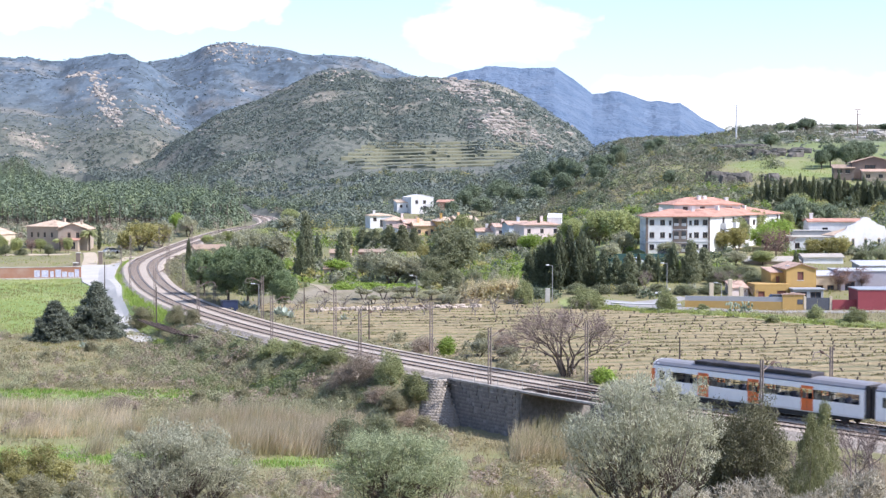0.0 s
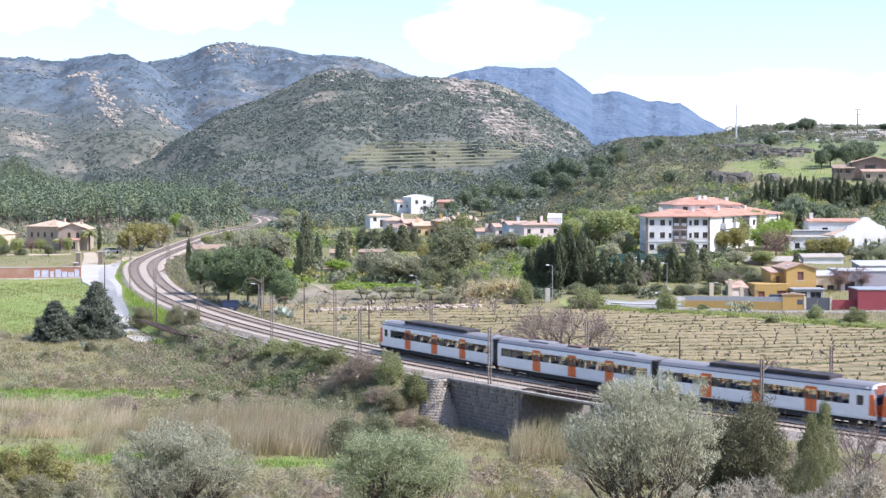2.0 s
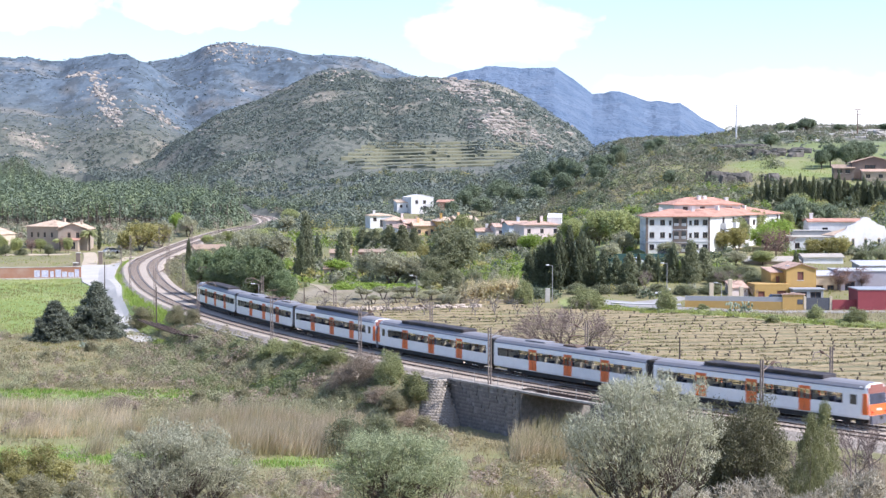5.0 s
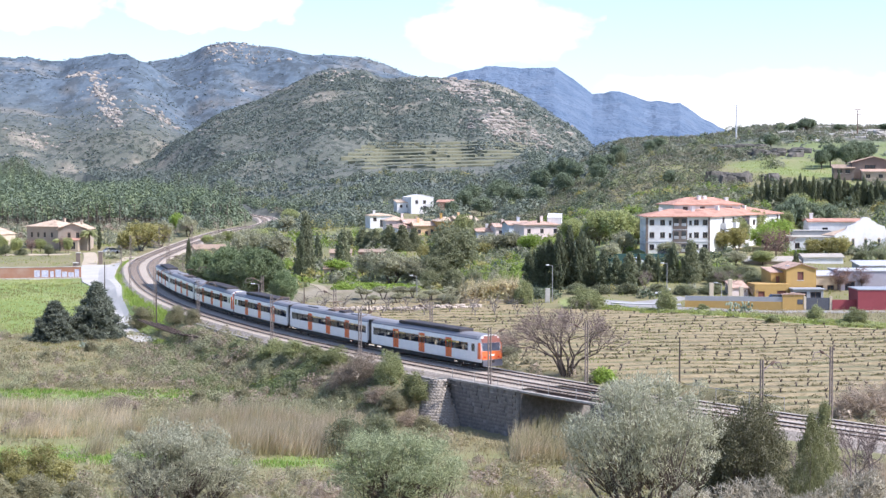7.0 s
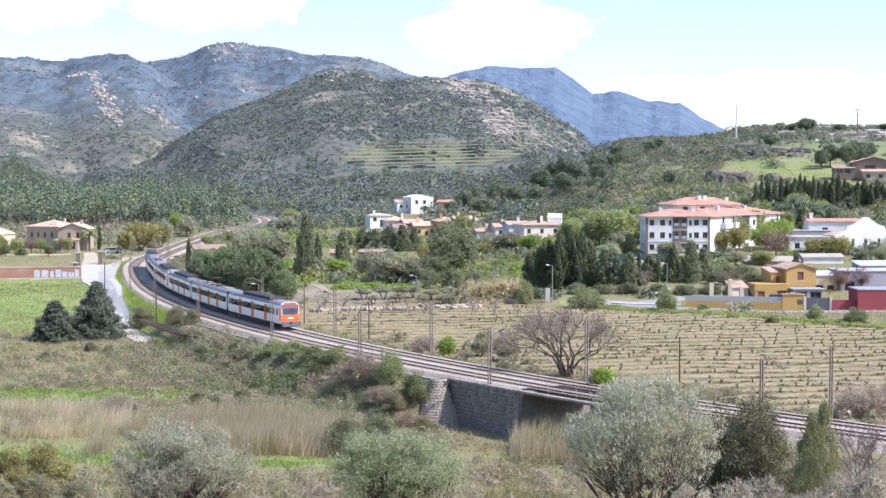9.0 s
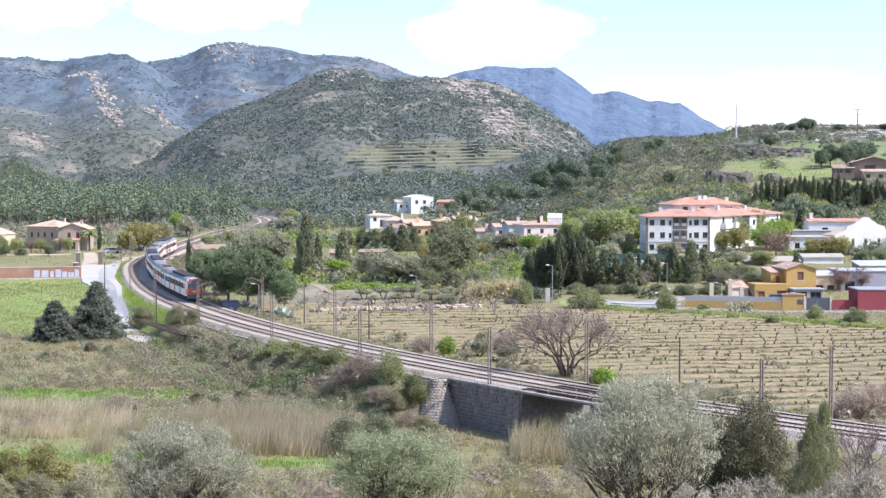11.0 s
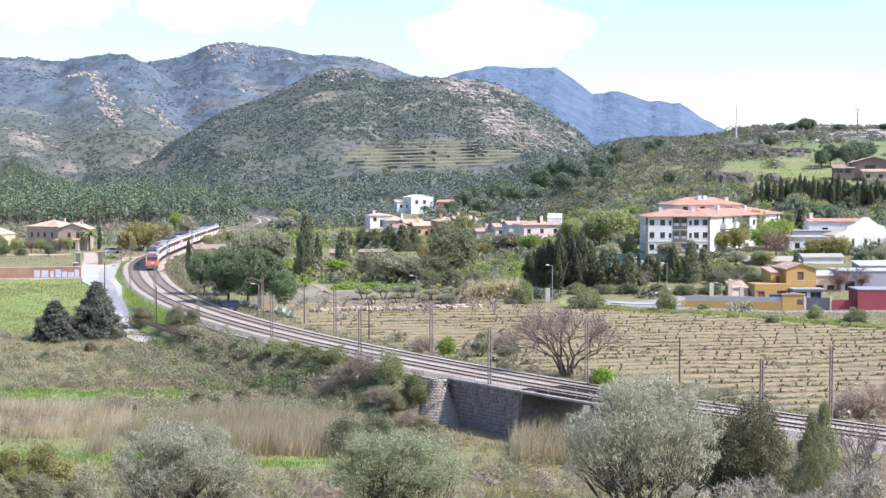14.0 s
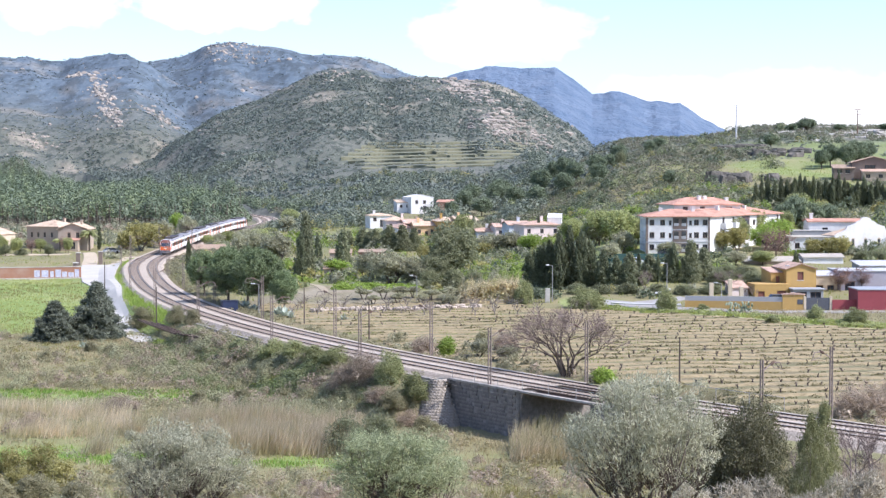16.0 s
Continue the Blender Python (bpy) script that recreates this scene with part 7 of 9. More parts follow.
plant_rows("oak", [(-67, 482, 3.4, 4.2), (-62.5, 494, 4.1, 6), (-54.5, 503, 4.2, 7), (-57, 560, 2.2, 6), (-54, 600, 5, 8), (-56, 620, 6, 8), (67.9, 373, 7.2, 8.5), (62.2, 361.1, 6.6, 7), (63.2, 334.7, 2.8, 5.6), (35.1, 380.8, 7.9, 8.6), (38.4, 369.9, 8.1, 8.6), (43.1, 373.2, 5.6, 6), (5.4, 450.5, 9, 6), (91.2, 410.8, 5.8, 7.4), (84.8, 403.2, 6.4, 7), (77.9, 388.5, 5.4, 5.8), (30, 392, 6.5, 7.5), (88, 420, 7.0, 7.5), (48, 352.0, 3.0, 4.0)])
plant_rows("lime", [(-21.9, 351, 4, 5.9), (71, 361.1, 6.8, 8.0), (67.5, 356, 5.8, 7.0), (-88.9, 564, 7.5, 5.3), (20.5, 400, 5, 6), (-61.8, 525, 3.2, 5)])
plant_rows("gold", [(80.3, 345, 4.6, 7.0), (76, 346, 4.0, 5.4), (-82.1, 460.9, 8.2, 11), (-79.4, 477, 7.2, 7), (-84.5, 452, 6.2, 6.6), (61.5, 354, 5.4, 5.6), (73.5, 368, 5.5, 4.5), (-4, 388, 5, 5), (9.6, 410, 4.2, 5.5), (58.2, 353.0, 4.4, 4.6)])
plant_rows("olive", [(1.2, 285.9, 2.3, 3.4), (-81.5, 540, 6.4, 7.5), (-86, 522, 6.0, 7), (-84.5, 500, 4.6, 6), (-65, 488, 3.7, 5), (-58.5, 500, 4.4, 7), (-52.5, 567.2, 5, 8), (37.8, 383.2, 5.4, 6.8), (33.8, 381.0, 5.4, 6.8), (37.3, 353.7, 4.8, 6), (57.5, 333.6, 2.8, 5.6), (46, 346.5, 2.8, 6)])
plant_rows("dark_oak", [(-119.5, 444, 3.4, 3.4), (-114.5, 443.5, 3.0, 3.0), (-103.5, 444.5, 3.2, 2.8)])
plant_rows("pink", [(-110, 452, 4.2, 3.6), (-101.5, 455, 4.6, 4.0)])
# rows at y 300-303 and 311-316 stand in for dark shade under trees
plant_rows("dark_bush", [(85, 342, 2.4, 5), (88.5, 342, 2.4, 5), (92, 342, 2.4, 5), (-117, 447, 2.6, 4), (-111, 446, 2.2, 4), (-124, 449, 3.0, 5), (-105, 452, 2.0, 3.4), (24, 303, 2.4, 5), (28, 302, 2.2, 5), (33, 301, 2.4, 5), (38, 300.5, 2.0, 5), (43, 300, 2.2, 5), (47.5, 300.5, 2.0, 5), (50.8, 318.5, 2.6, 6.4), (54, 319.8, 2.8, 6.4), (57.3, 320.1, 2.6, 6.4), (36, 326.5, 2.2, 6), (40.8, 327.5, 2.2, 6.4), (46, 328, 2.4, 6.4), (18, 316, 4.2, 4.6), (21.5, 314.5, 4.4, 4.6), (25, 313.5, 4.2, 4.6), (28.5, 312.5, 3.8, 4.6), (32, 311.5, 3.6, 4.6), (36, 311, 3.2, 4.2), (-2.5, 324, 4.6, 5.5), (2.0, 325, 4.8, 5.5), (6, 324, 4.2, 5)])
plant_rows("olive", [(-10.3, 329.2, 6.6, 9.3), (-5.4, 327.9, 5.6, 7.8), (-15.4, 345, 5.8, 6), (-38.8, 395.5, 7.6, 8.8), (-46.1, 420.2, 7, 7.4), (4.7, 210.8, 2.2, 3.6), (8.0, 206.3, 2.0, 3.6), (8.9, 478.7, 6.4, 5), (16.2, 418.8, 5.6, 8.4), (10.6, 419, 5.6, 8.4), (-51, 430, 6, 7), (26, 345, 4.5, 5.5), (33.5, 340, 4.2, 5.5)])
plant_rows("low_olive", [(-14 + 2.9 * k + (k * 7 % 3) * 0.4, 299.5 - 0.25 * k + (k * 5 % 4) * 0.9, 1.9 + (k * 3 % 4) * 0.12, 3.4 + (k % 3) * 0.5) for k in range(10)] + [(-12 + 4.1 * k, 293.5 + (k * 5 % 3), 1.7, 3.0) for k in range(6)])
plant_rows("green_bush", [(-21.5, 214.6, 3.0, 4.8), (-18.2, 210.2, 2.8, 4.6), (-13, 200.8, 3.2, 4.6), (-15.5, 205.5, 2.6, 4.4), (24.3, 284.5, 4.6, 7.1), (37.1, 280.4, 4.9, 4.0), (14, 291, 5.3, 3.8), (50.5, 259, 1.6, 2.6), (57.8, 262.5, 3.0, 3.2), (62.5, 256, 3.2, 4.4), (43.5, 282.5, 1.3, 2.4), (-3, 183.4, 3.8, 3.8), (-5.9, 188.4, 4.4, 3.7)])
plant_rows("lime_bush", [(17.7, 184.9, 2.0, 3.6), (0.4, 213.7, 2.7, 3.2), (-41.3, 247, 1.6, 3), (-7, 352, 2, 6)])
plant_rows("fore_dark", [(16.4, 100, 8.6, 5.0), (19.0, 101.5, 9.6, 5.4), (17.8, 98.5, 8.2, 5.6)])
plant_rows("fore_gold", [(19.2, 88, 6.2, 2.4), (20.4, 90, 7.0, 2.6)])
plant_rows("dark_bush", [(-9.5, 163.2, 4.6, 5.2), (-6.5, 161.9, 5.3, 5.4), (56.5, 309, 3.4, 6), (51, 311, 3.2, 6)])
plant_rows("bush", [(-5.4, 182.2, 2.4, 3.8), (-2.0, 178.6, 2.0, 3.0), (-1.0, 176.6, 1.6, 2.6), (-50.7, 242.9, 1.9, 2.4), (-47.4, 240.4, 1.8, 2.4), (-54.9, 233.6, 1.6, 2.2), (-47.9, 268.5, 4.3, 5.6), (-40.6, 257.1, 3.6, 3.8), (-37.8, 254, 3.2, 3.4), (-23.7, 199.5, 2.1, 2.7), (-28.7, 197.4, 2.1, 2.7), (-18.6, 198.6, 2, 2.4), (-34, 140, 2.4, 4.2), (-30, 138, 2.2, 4), (-37, 138, 2.4, 5), (-24.5, 140, 1.8, 3.4), (9, 232, 1.5, 3), (5.5, 224, 2.6, 3.4), (30, 176, 2.6, 4)])
plant_rows("brown_bush", [(-3.6, 180.9, 2.4, 3.6), (-7, 184.5, 2.4, 4), (-9.2, 191.5, 4.8, 5.6), (-11.5, 193, 3.6, 4.4), (-36.4, 190, 2.6, 6), (-23, 132, 2.0, 3.2), (-15, 134, 1.8, 3.4), (-9.5, 138, 2.0, 3.6), (29.0, 122, 4.6, 3.6), (31.5, 127, 4.6, 4.2), (30.5, 118, 5.0, 3.4), (28.0, 128, 3.8, 3.6), (-43, 178, 2.4, 4), (40, 160, 4.0, 7), (47, 168, 4.2, 8), (8.0, 219, 3.0, 4.6), (-2.4, 213.6, 3.0, 4.2)])
plant_rows("gold_bush", [(-38.6, 151, 3.2, 3.4), (-35.6, 150, 3.8, 4.4), (-33.2, 146, 3.0, 3.6), (-36.5, 145, 2.2, 3.4), (18.4, 119, 5.2, 3.6), (24.2, 131, 4.6, 4.2)])
plant_rows("fore_dark", [(15.7, 68.0, 2.8, 2.3), (17.4, 74.0, 2.6, 2.4)])
plant_rows("white_bush", [(11.6, 66, 3.0, 2.8), (13.4, 70, 3.2, 2.8), (15.6, 62, 3.4, 2.4), (10.6, 72, 3.0, 2.8), (16.8, 72, 3.2, 3), (14.2, 62, 2.5, 2.2), (16.9, 66.5, 3.4, 2.6), (12.0, 58, 2.1, 2.2), (19.0, 80, 3.4, 3.0), (13.0, 60, 2.3, 2.0), (10.2, 62, 2.0, 1.8)])
plant_rows("bare_big", [(14.0, 190.9, 7.9, 11.6)])
plant_rows("bare", [(35.3, 296.3, 5.1, 3.6), (50.8, 300.6, 4.5, 6), (52.3, 286.9, 3.8, 3), (28.6, 117, 7.0, 4.2), (30.2, 119, 7.4, 4.2), (23.2, 108, 5.4, 4.0)])
plant_rows("pink", [(67.3, 342, 7, 8.0), (71, 302, 4.6, 5), (75, 303, 4.6, 5)])
for k in range(24):
    hx = 85.0 + k * 1.75
    put("cypress", hx, 461 + (k % 3) * 0.7, 6.2 + (k * 7 % 5) * 0.55 + (3.0 if k == 13 else 0), 2.3)
for k in range(28):
    put("cypress", 93.0 + k * 1.2, 463.5 + (k % 4) * 0.5, 5.2 + (k * 11 % 7) * 0.35, 2.9)
plant_rows("hill_pine", [(171, 800, 6.5, 11), (164, 798, 4.0, 7), (188, 806, 3.5, 8), (208, 800, 3.5, 8)])
plant_rows("hill_pine", [(133.2, 596, 7.0, 6.5), (137.5, 602, 8.0, 7.0), (142.1, 598, 8.5, 7.5), (146.8, 602, 9.0, 8.5), (152.8, 613, 8.0, 7.5), (131.5, 680, 5.5, 7.0), (92.0, 722, 5, 6), (70.7, 683, 8.5, 8), (66, 672, 6, 7), (85, 698, 5.5, 6), (49.8, 692, 9.0, 8.5), (46, 702, 9, 7.5), (70.8, 530, 5, 5)])
plant_rows("hill_pine", [(83.5, 402, 8.0, 7.5), (80.5, 398, 6.4, 6), (88.0, 404, 6.4, 7.0), (92.5, 408, 5.6, 6.5)])
palm(-97.5, 467.0, 7.2, 5.4)
palm(-104.5, 462.0, 4.4, 4.4)
plant_rows("oak", [(-118.0, 452, 4.6, 4.2), (-113.5, 450, 4.4, 4.0), (-109, 458, 3.6, 4), (-100, 452, 4.2, 3.0), (-121, 458, 5.0, 4.6)])


# ---- cover that nobody could count ----
def scatter(rng, n, x0, x1, y0, y1):
    return rng.uniform(x0, x1, n), rng.uniform(y0, y1, n)


def wedge(rng, n, y0, y1, a0=-0.29, a1=0.29):
    """Places spread over the valley between two distances, even on the ground."""
    y = np.sqrt(rng.uniform(y0 ** 2, y1 ** 2, n))
    return y * rng.uniform(a0, a1, n), y


def tufts(name, label, category, rng, x, y, per, height, spread, leaf_w, mat, upright=1.6, lean=0.0):
    n = len(x)
    z = ground_z(x, y)
    h = np.asarray(height) * rng.uniform(0.6, 1.4, n)
    base = np.stack([x, y, z], axis=-1)
    pos = np.repeat(base, per, axis=0) + rng.normal(size=(n * per, 3)) * (spread, spread, 0.02)
    hh = np.repeat(h, per)
    d = rng.normal(size=(n * per, 3)) * 0.45
    d[:, 2] = np.abs(d[:, 2]) + upright
    d[:, 0] += lean
    d = d / np.linalg.norm(d, axis=1, keepdims=True) * hh[:, None]
    s = np.stack([rng.normal(size=n * per), rng.normal(size=n * per), np.zeros(n * per)], axis=-1)
    s = s / np.linalg.norm(s, axis=1, keepdims=True) * leaf_w * rng.uniform(0.6, 1.4, (n * per, 1))
    v = np.stack([pos - s * 0.55, pos + s * 0.55, pos + d * 1.1], axis=1).reshape(-1, 3)
    ob = mesh_object(name, v, np.arange(n * per * 3).reshape(-1, 3), mat)
    return tagged(ob, label, category, kind="stuff")


def thicket(name, label, category, rng, x, y, h, w, leaves, leaf, mat, base=0.0):
    """Many small shrubs or trees as one mesh of leaf sprays."""
    n = len(x)
    z = ground_z(x, y)
    c = in_ball(rng, n * leaves, 0.5)
    c[:, 2] = np.abs(c[:, 2]) * (1 - base) + base
    H, W = np.repeat(h, leaves), np.repeat(w, leaves)
    lump = 0.75 + 0.5 * vnoise(c[:, 0] * 2 + np.repeat(x, leaves), c[:, 1] * 2 + np.repeat(y, leaves), 3)
    pos = np.stack([np.repeat(x, leaves) + c[:, 0] * W * 0.5 * lump, np.repeat(y, leaves) + c[:, 1] * W * 0.5 * lump, np.repeat(z, leaves) + c[:, 2] * H * 0.9], axis=-1)
    face = rng.normal(size=(n * leaves, 3)) * 0.6 + c * 1.1 + (0, 0, 0.45)
    face /= np.linalg.norm(face, axis=1, keepdims=True)
    d = rng.normal(size=(n * leaves, 3)) + (0, 0, 0.5)
    d -= face * np.sum(d * face, axis=1, keepdims=True) * 0.85
    d /= np.linalg.norm(d, axis=1, keepdims=True)
    s = np.cross(d, face)
    s /= np.linalg.norm(s, axis=1, keepdims=True)
    k = (leaf * W * rng.uniform(0.6, 1.4, n * leaves))[:, None]
    v = np.stack([pos - d * k * 0.5 - s * k * 0.42, pos - d * k * 0.5 + s * k * 0.42, pos + d * k * 0.6], axis=1).reshape(-1, 3)
    ob = mesh_object(name, v, np.arange(n * leaves * 3).reshape(-1, 3), mat)
    return tagged(ob, label, category, kind="stuff")


def free_ground(x, y, margin=0.0):
    ok = np.ones(len(x), dtype=bool)
    for fx, fy, r in FOOT:
        ok &= (x - fx) ** 2 + (y - fy) ** 2 > (r + margin) ** 2
    return ok


def valley_undergrowth():
    """Hedges, gardens and thickets that fill the valley floor beyond the line."""
    rng = np.random.default_rng(31)
    x, y = wedge(rng, 6500, 287, 520, -0.165, 0.29)
    d, s = line_distance(x, y)
    a = x / y
    dens = fbm(x / 16, y / 22, 85)
    k = (d > 9) & (dens > 0.44) & free_ground(x, y, 0.8) & (zones(x, y)[0] < 0.2)
    k &= ~((a > 0.08) & (y < 292)) & ~((a > 0.13) & (y < 300)) & ~((a > -0.15) & (a < -0.075) & (y < 312))
    x, y, a = x[k], y[k], a[k]
    n = len(x)
    tone = fbm(x / 9, y / 12, 86) + rng.normal(size=n) * 0.07
    low = np.where(y < 330, 0.7, 1.0) * np.where((a > -0.08) & (a < -0.02) & (y < 330), 0.6, 1.0)
    h, w = rng.uniform(0.8, 3.4, n) * low, rng.uniform(1.4, 4.2, n)
    for lo, hi, mat, lab in ((-1, 0.35, FAR_DARK, "dark hedges and evergreens among the gardens"), (0.35, 0.44, FAR_MID, "green garden thickets"), (0.44, 0.54, FAR_OLIVE, "grey-green garden shrubs"), (0.54, 0.58, LEAF_GOLD, "yellowish garden shrubs"), (0.58, 2, LEAF_LIME, "fresh green garden growth")):
        q = (tone >= lo) & (tone < hi)
        thicket("undergrowth", lab, "undergrowth", rng, x[q], y[q], h[q], w[q], 80, 0.15, mat)
    # bushes between the line and the farm roofs, and along the far curve
    s = rng.uniform(300, 640, 420)
    bx, by, _ = on_line(s, np.where(rng.random(420) < 0.5, rng.uniform(6, 16, 420), rng.uniform(-20, -11, 420)))
    k = free_ground(bx, by, 0.5)
    thicket("line_bushes", "low bushes along the far curve of the line", "undergrowth", rng, bx[k], by[k], rng.uniform(0.8, 2.2, k.sum()), rng.uniform(1.5, 4, k.sum()), 60, 0.16, LEAF_OLIVE)
    s = rng.uniform(325, 470, 150)
    bx, by, _ = on_line(s, rng.uniform(5.4, 9.0, 150))
    k = free_ground(bx, by, 0.3)
    thicket("line_bushes", "grey-green brush hiding the far tracks", "undergrowth", rng, bx[k], by[k], rng.uniform(1.2, 2.8, k.sum()), rng.uniform(1.8, 4.0, k.sum()), 80, 0.12, FAR_OLIVE)
    x, y = wedge(rng, 9000, 287, 620, -0.29, 0.29)
    d, s = line_distance(x, y)
    k = (np.abs(d) > 9) & free_ground(x, y, 0.2) & (zones(x, y)[0] < 0.2)
    tufts("rough_grass", "rough grass and weeds in the valley", "grass", rng, x[k], y[k], 5, 0.45, 0.8, 0.16, LEAF_GRASS)


def near_cover():
    rng = np.random.default_rng(5)
    # rough grass of the near field and the slope
    x, y = wedge(rng, 26000, 60, 285)
    d, s = line_distance(x, y)
    soil, lush = zones(x, y)[:2]
    keep = (np.abs(d) > 7.5) & (soil < 0.3)
    x, y, lush = x[keep], y[keep], lush[keep]
    g = lush > 0.4
    tufts("grass", "fresh green meadow grass", "grass", rng, x[g], y[g], 6, 0.30, 0.35, 0.07, LEAF_GRASS)
    tufts("dry_grass", "dry straw-coloured rough grass", "grass", rng, x[~g], y[~g], 6, 0.42, 0.4, 0.07, LEAF_DRY)
    bx, by = wedge(rng, 9000, 148, 212, -0.29, -0.03)
    k = (zones(bx, by)[1] > 0.35) & (line_distance(bx, by)[0] < -9) & (fbm(bx / 3.5, by / 5, 29) > 0.47)
    tufts("grass", "vivid green spring grass in low strips", "grass", rng, bx[k], by[k], 7, 0.34, 0.4, 0.09, foliage("vivid_grass", (0.13, 0.25, 0.035), (0.30, 0.42, 0.10), None, 0.45))
    # the bright field beside the lane
    fx, fy = scatter(rng, 7000, -118, -50, 260, 368)
    k = (zones(fx, fy)[1] > 0.4) & (fx / fy > -0.29) & free_ground(fx, fy, 0.0)
    k2 = fbm(fx / 7, fy / 12, 33) > 0.5
    tufts("grass", "patchy bright field grass", "grass", rng, fx[k & k2], fy[k & k2], 5, 0.28, 0.5, 0.12, foliage("field_grass", (0.25, 0.29, 0.085), (0.46, 0.47, 0.19), None, 0.45))
    tufts("grass", "paler dry grass in the field", "grass", rng, fx[k & ~k2], fy[k & ~k2], 5, 0.25, 0.5, 0.12, LEAF_GOLD)
    # low scrub: a broad belt below the embankment and the near slope
    x, y = wedge(rng, 5200, 70, 262)
    d, s = line_distance(x, y)
    soil, lush = zones(x, y)[:2]
    belt = fbm(x / 12, y / 16, 70)
    want = np.where(y > 236, belt - 0.10, np.where(y > 203, belt + 0.18, np.where(y > 150, belt - 0.14, belt + 0.06)))
    keep = (d < -8) & (want > 0.52) & (lush < 0.5)
    x, y = x[keep], y[keep]
    n = len(x)
    pick = rng.random(n)
    for lo, hi, mat, lab in ((0, 0.6, LEAF_SCRUB, "low grey-green scrub"), (0.6, 0.82, LEAF_BROWN, "leafless brown brushwood"), (0.82, 1, LEAF_HEATH, "grey-green heath shrubs")):
        k = (pick >= lo) & (pick < hi)
        thicket("scrub", lab, "scrub", rng, x[k], y[k], rng.uniform(0.5, 1.8, k.sum()), rng.uniform(0.9, 2.6, k.sum()), 190, 0.078, mat)
    # weeds and seedlings everywhere in the rough
    x, y = wedge(rng, 9000, 62, 262)
    d, s = line_distance(x, y)
    k = (d < -8.5) & (fbm(x / 5, y / 7, 71) > 0.45)
    x, y = x[k], y[k]
    pick = fbm(x / 8, y / 10, 73) + rng.normal(size=len(x)) * 0.08
    for lo, hi, mat, lab in ((-1, 0.42, LEAF_DRY, "dry weeds in rough grass"), (0.42, 0.52, LEAF_SCRUB, "low heath and weeds"), (0.52, 0.60, LEAF_HEATH, "grey-green weeds in rough grass"), (0.60, 2, LEAF_GOLD, "yellowish low broom")):
        q = (pick >= lo) & (pick < hi)
        thicket("weeds", lab, "weeds", rng, x[q], y[q], rng.uniform(0.25, 0.9, q.sum()), rng.uniform(0.6, 1.6, q.sum()), 34, 0.14, mat)
    s = rng.uniform(50, 120, 850)
    bx, by, _ = on_line(s, MID - 8.2 - 13 * rng.random(850) ** 1.3)
    pick = fbm(bx / 6, by / 6, 74) + rng.normal(size=850) * 0.06
    for lo, hi, mat, lab in ((-1, 0.44, LEAF_HEATH, "grey-green shrubs on the embankment"), (0.44, 0.52, LEAF_SCRUB, "dull scrub on the embankment"), (0.52, 0.58, LEAF_BROWN, "leafless brush on the embankment"), (0.58, 2, FAR_MID, "green shrubs on the embankment")):
        q = (pick >= lo) & (pick < hi)
        thicket("embankment_shrubs", lab, "scrub", rng, bx[q], by[q], rng.uniform(0.5, 1.9, q.sum()), rng.uniform(1.0, 2.8, q.sum()), 190, 0.078, mat)
    # embankment weeds on both sides of the line
    s = rng.uniform(20, 330, 900)
    off = np.where((rng.random(900) < 0.6) & (s < 125), rng.uniform(-9.5, -6.3, 900), rng.uniform(2.6, 6.5, 900))
    bx, by, _ = on_line(s, off)
    keep = (s < BRIDGE[0] - 2) | (s > BRIDGE[1] + 18)
    thicket("embankment_scrub", "weeds and brush along the railway embankment", "scrub", rng, bx[keep], by[keep], rng.uniform(0.3, 1.2, keep.sum()), rng.uniform(0.5, 1.8, keep.sum()), 60, 0.16, LEAF_SCRUB)
    # reeds by the stream
    rx, ry = scatter(rng, 2600, -34, -9, 161, 186)
    keep = (fbm(rx / 6, ry / 5, 90) + 0.25 * smooth(-34, -20, rx) > 0.53) & (np.abs(ry - 172 - 0.1 * rx + 5 * vnoise(rx / 5, rx * 0, 8)) < 9)
    r2x, r2y = scatter(rng, 280, 7.0, 13.0, 158, 168)
    r3x, r3y = scatter(rng, 900, -60, -34, 172, 192)
    k3 = fbm(r3x / 8, r3y / 6, 93) > 0.52
    for xx, yy, hgt, mat in ((rx[keep], ry[keep], 2.5, LEAF_REED), (r2x, r2y, 2.7, LEAF_DRY), (r3x[k3], r3y[k3], 1.8, LEAF_REED)):
        tufts("reeds", "tall dry buff reeds in a stand", "reeds", rng, xx, yy, 11, hgt * (0.6 + 0.7 * fbm(xx / 4, yy / 4, 98)), 0.5, 0.07, mat, 1.7, 0.5)
    # cane brake before the village: pale stalks over a soft mass of leaves
    cx, cy = scatter(rng, 170, 2.0, 13.6, 293, 300)
    ch = 4.8 * (0.35 + 0.9 * fbm(cx / 2.5, cy / 2.5, 99)) * smooth(1.5, 5, cx) ** 0.5
    cane = foliage("cane_leaves", (0.55, 0.48, 0.28), (0.85, 0.75, 0.52), (0.50, 0.47, 0.25), 0.5)
    thicket("cane_brake", "tall tan and green cane thicket", "reeds", rng, cx, cy, ch, rng.uniform(1.2, 2.4, 170), 130, 0.16, cane)
    tufts("cane_stalks", "pale cane stalks rising from the thicket", "reeds", rng, cx, cy, 5, ch * 0.95, 0.5, 0.10, LEAF_REED, 1.6)
    # fresh grass and weeds between the lane and the line
    s = rng.uniform(128, 300, 900)
    bx, by, _ = on_line(s, MID - rng.uniform(4.7, 8.6, 900))
    k = free_ground(bx, by, 0.2)
    tufts("grass", "lush bright green verge beside the lane", "grass", rng, bx[k], by[k], 12, 0.6, 0.4, 0.12, LEAF_LIME)
    # weeds and shrubs between the line and the vineyard
    bx, by = scatter(rng, 1500, -8, 60, 110, 240)
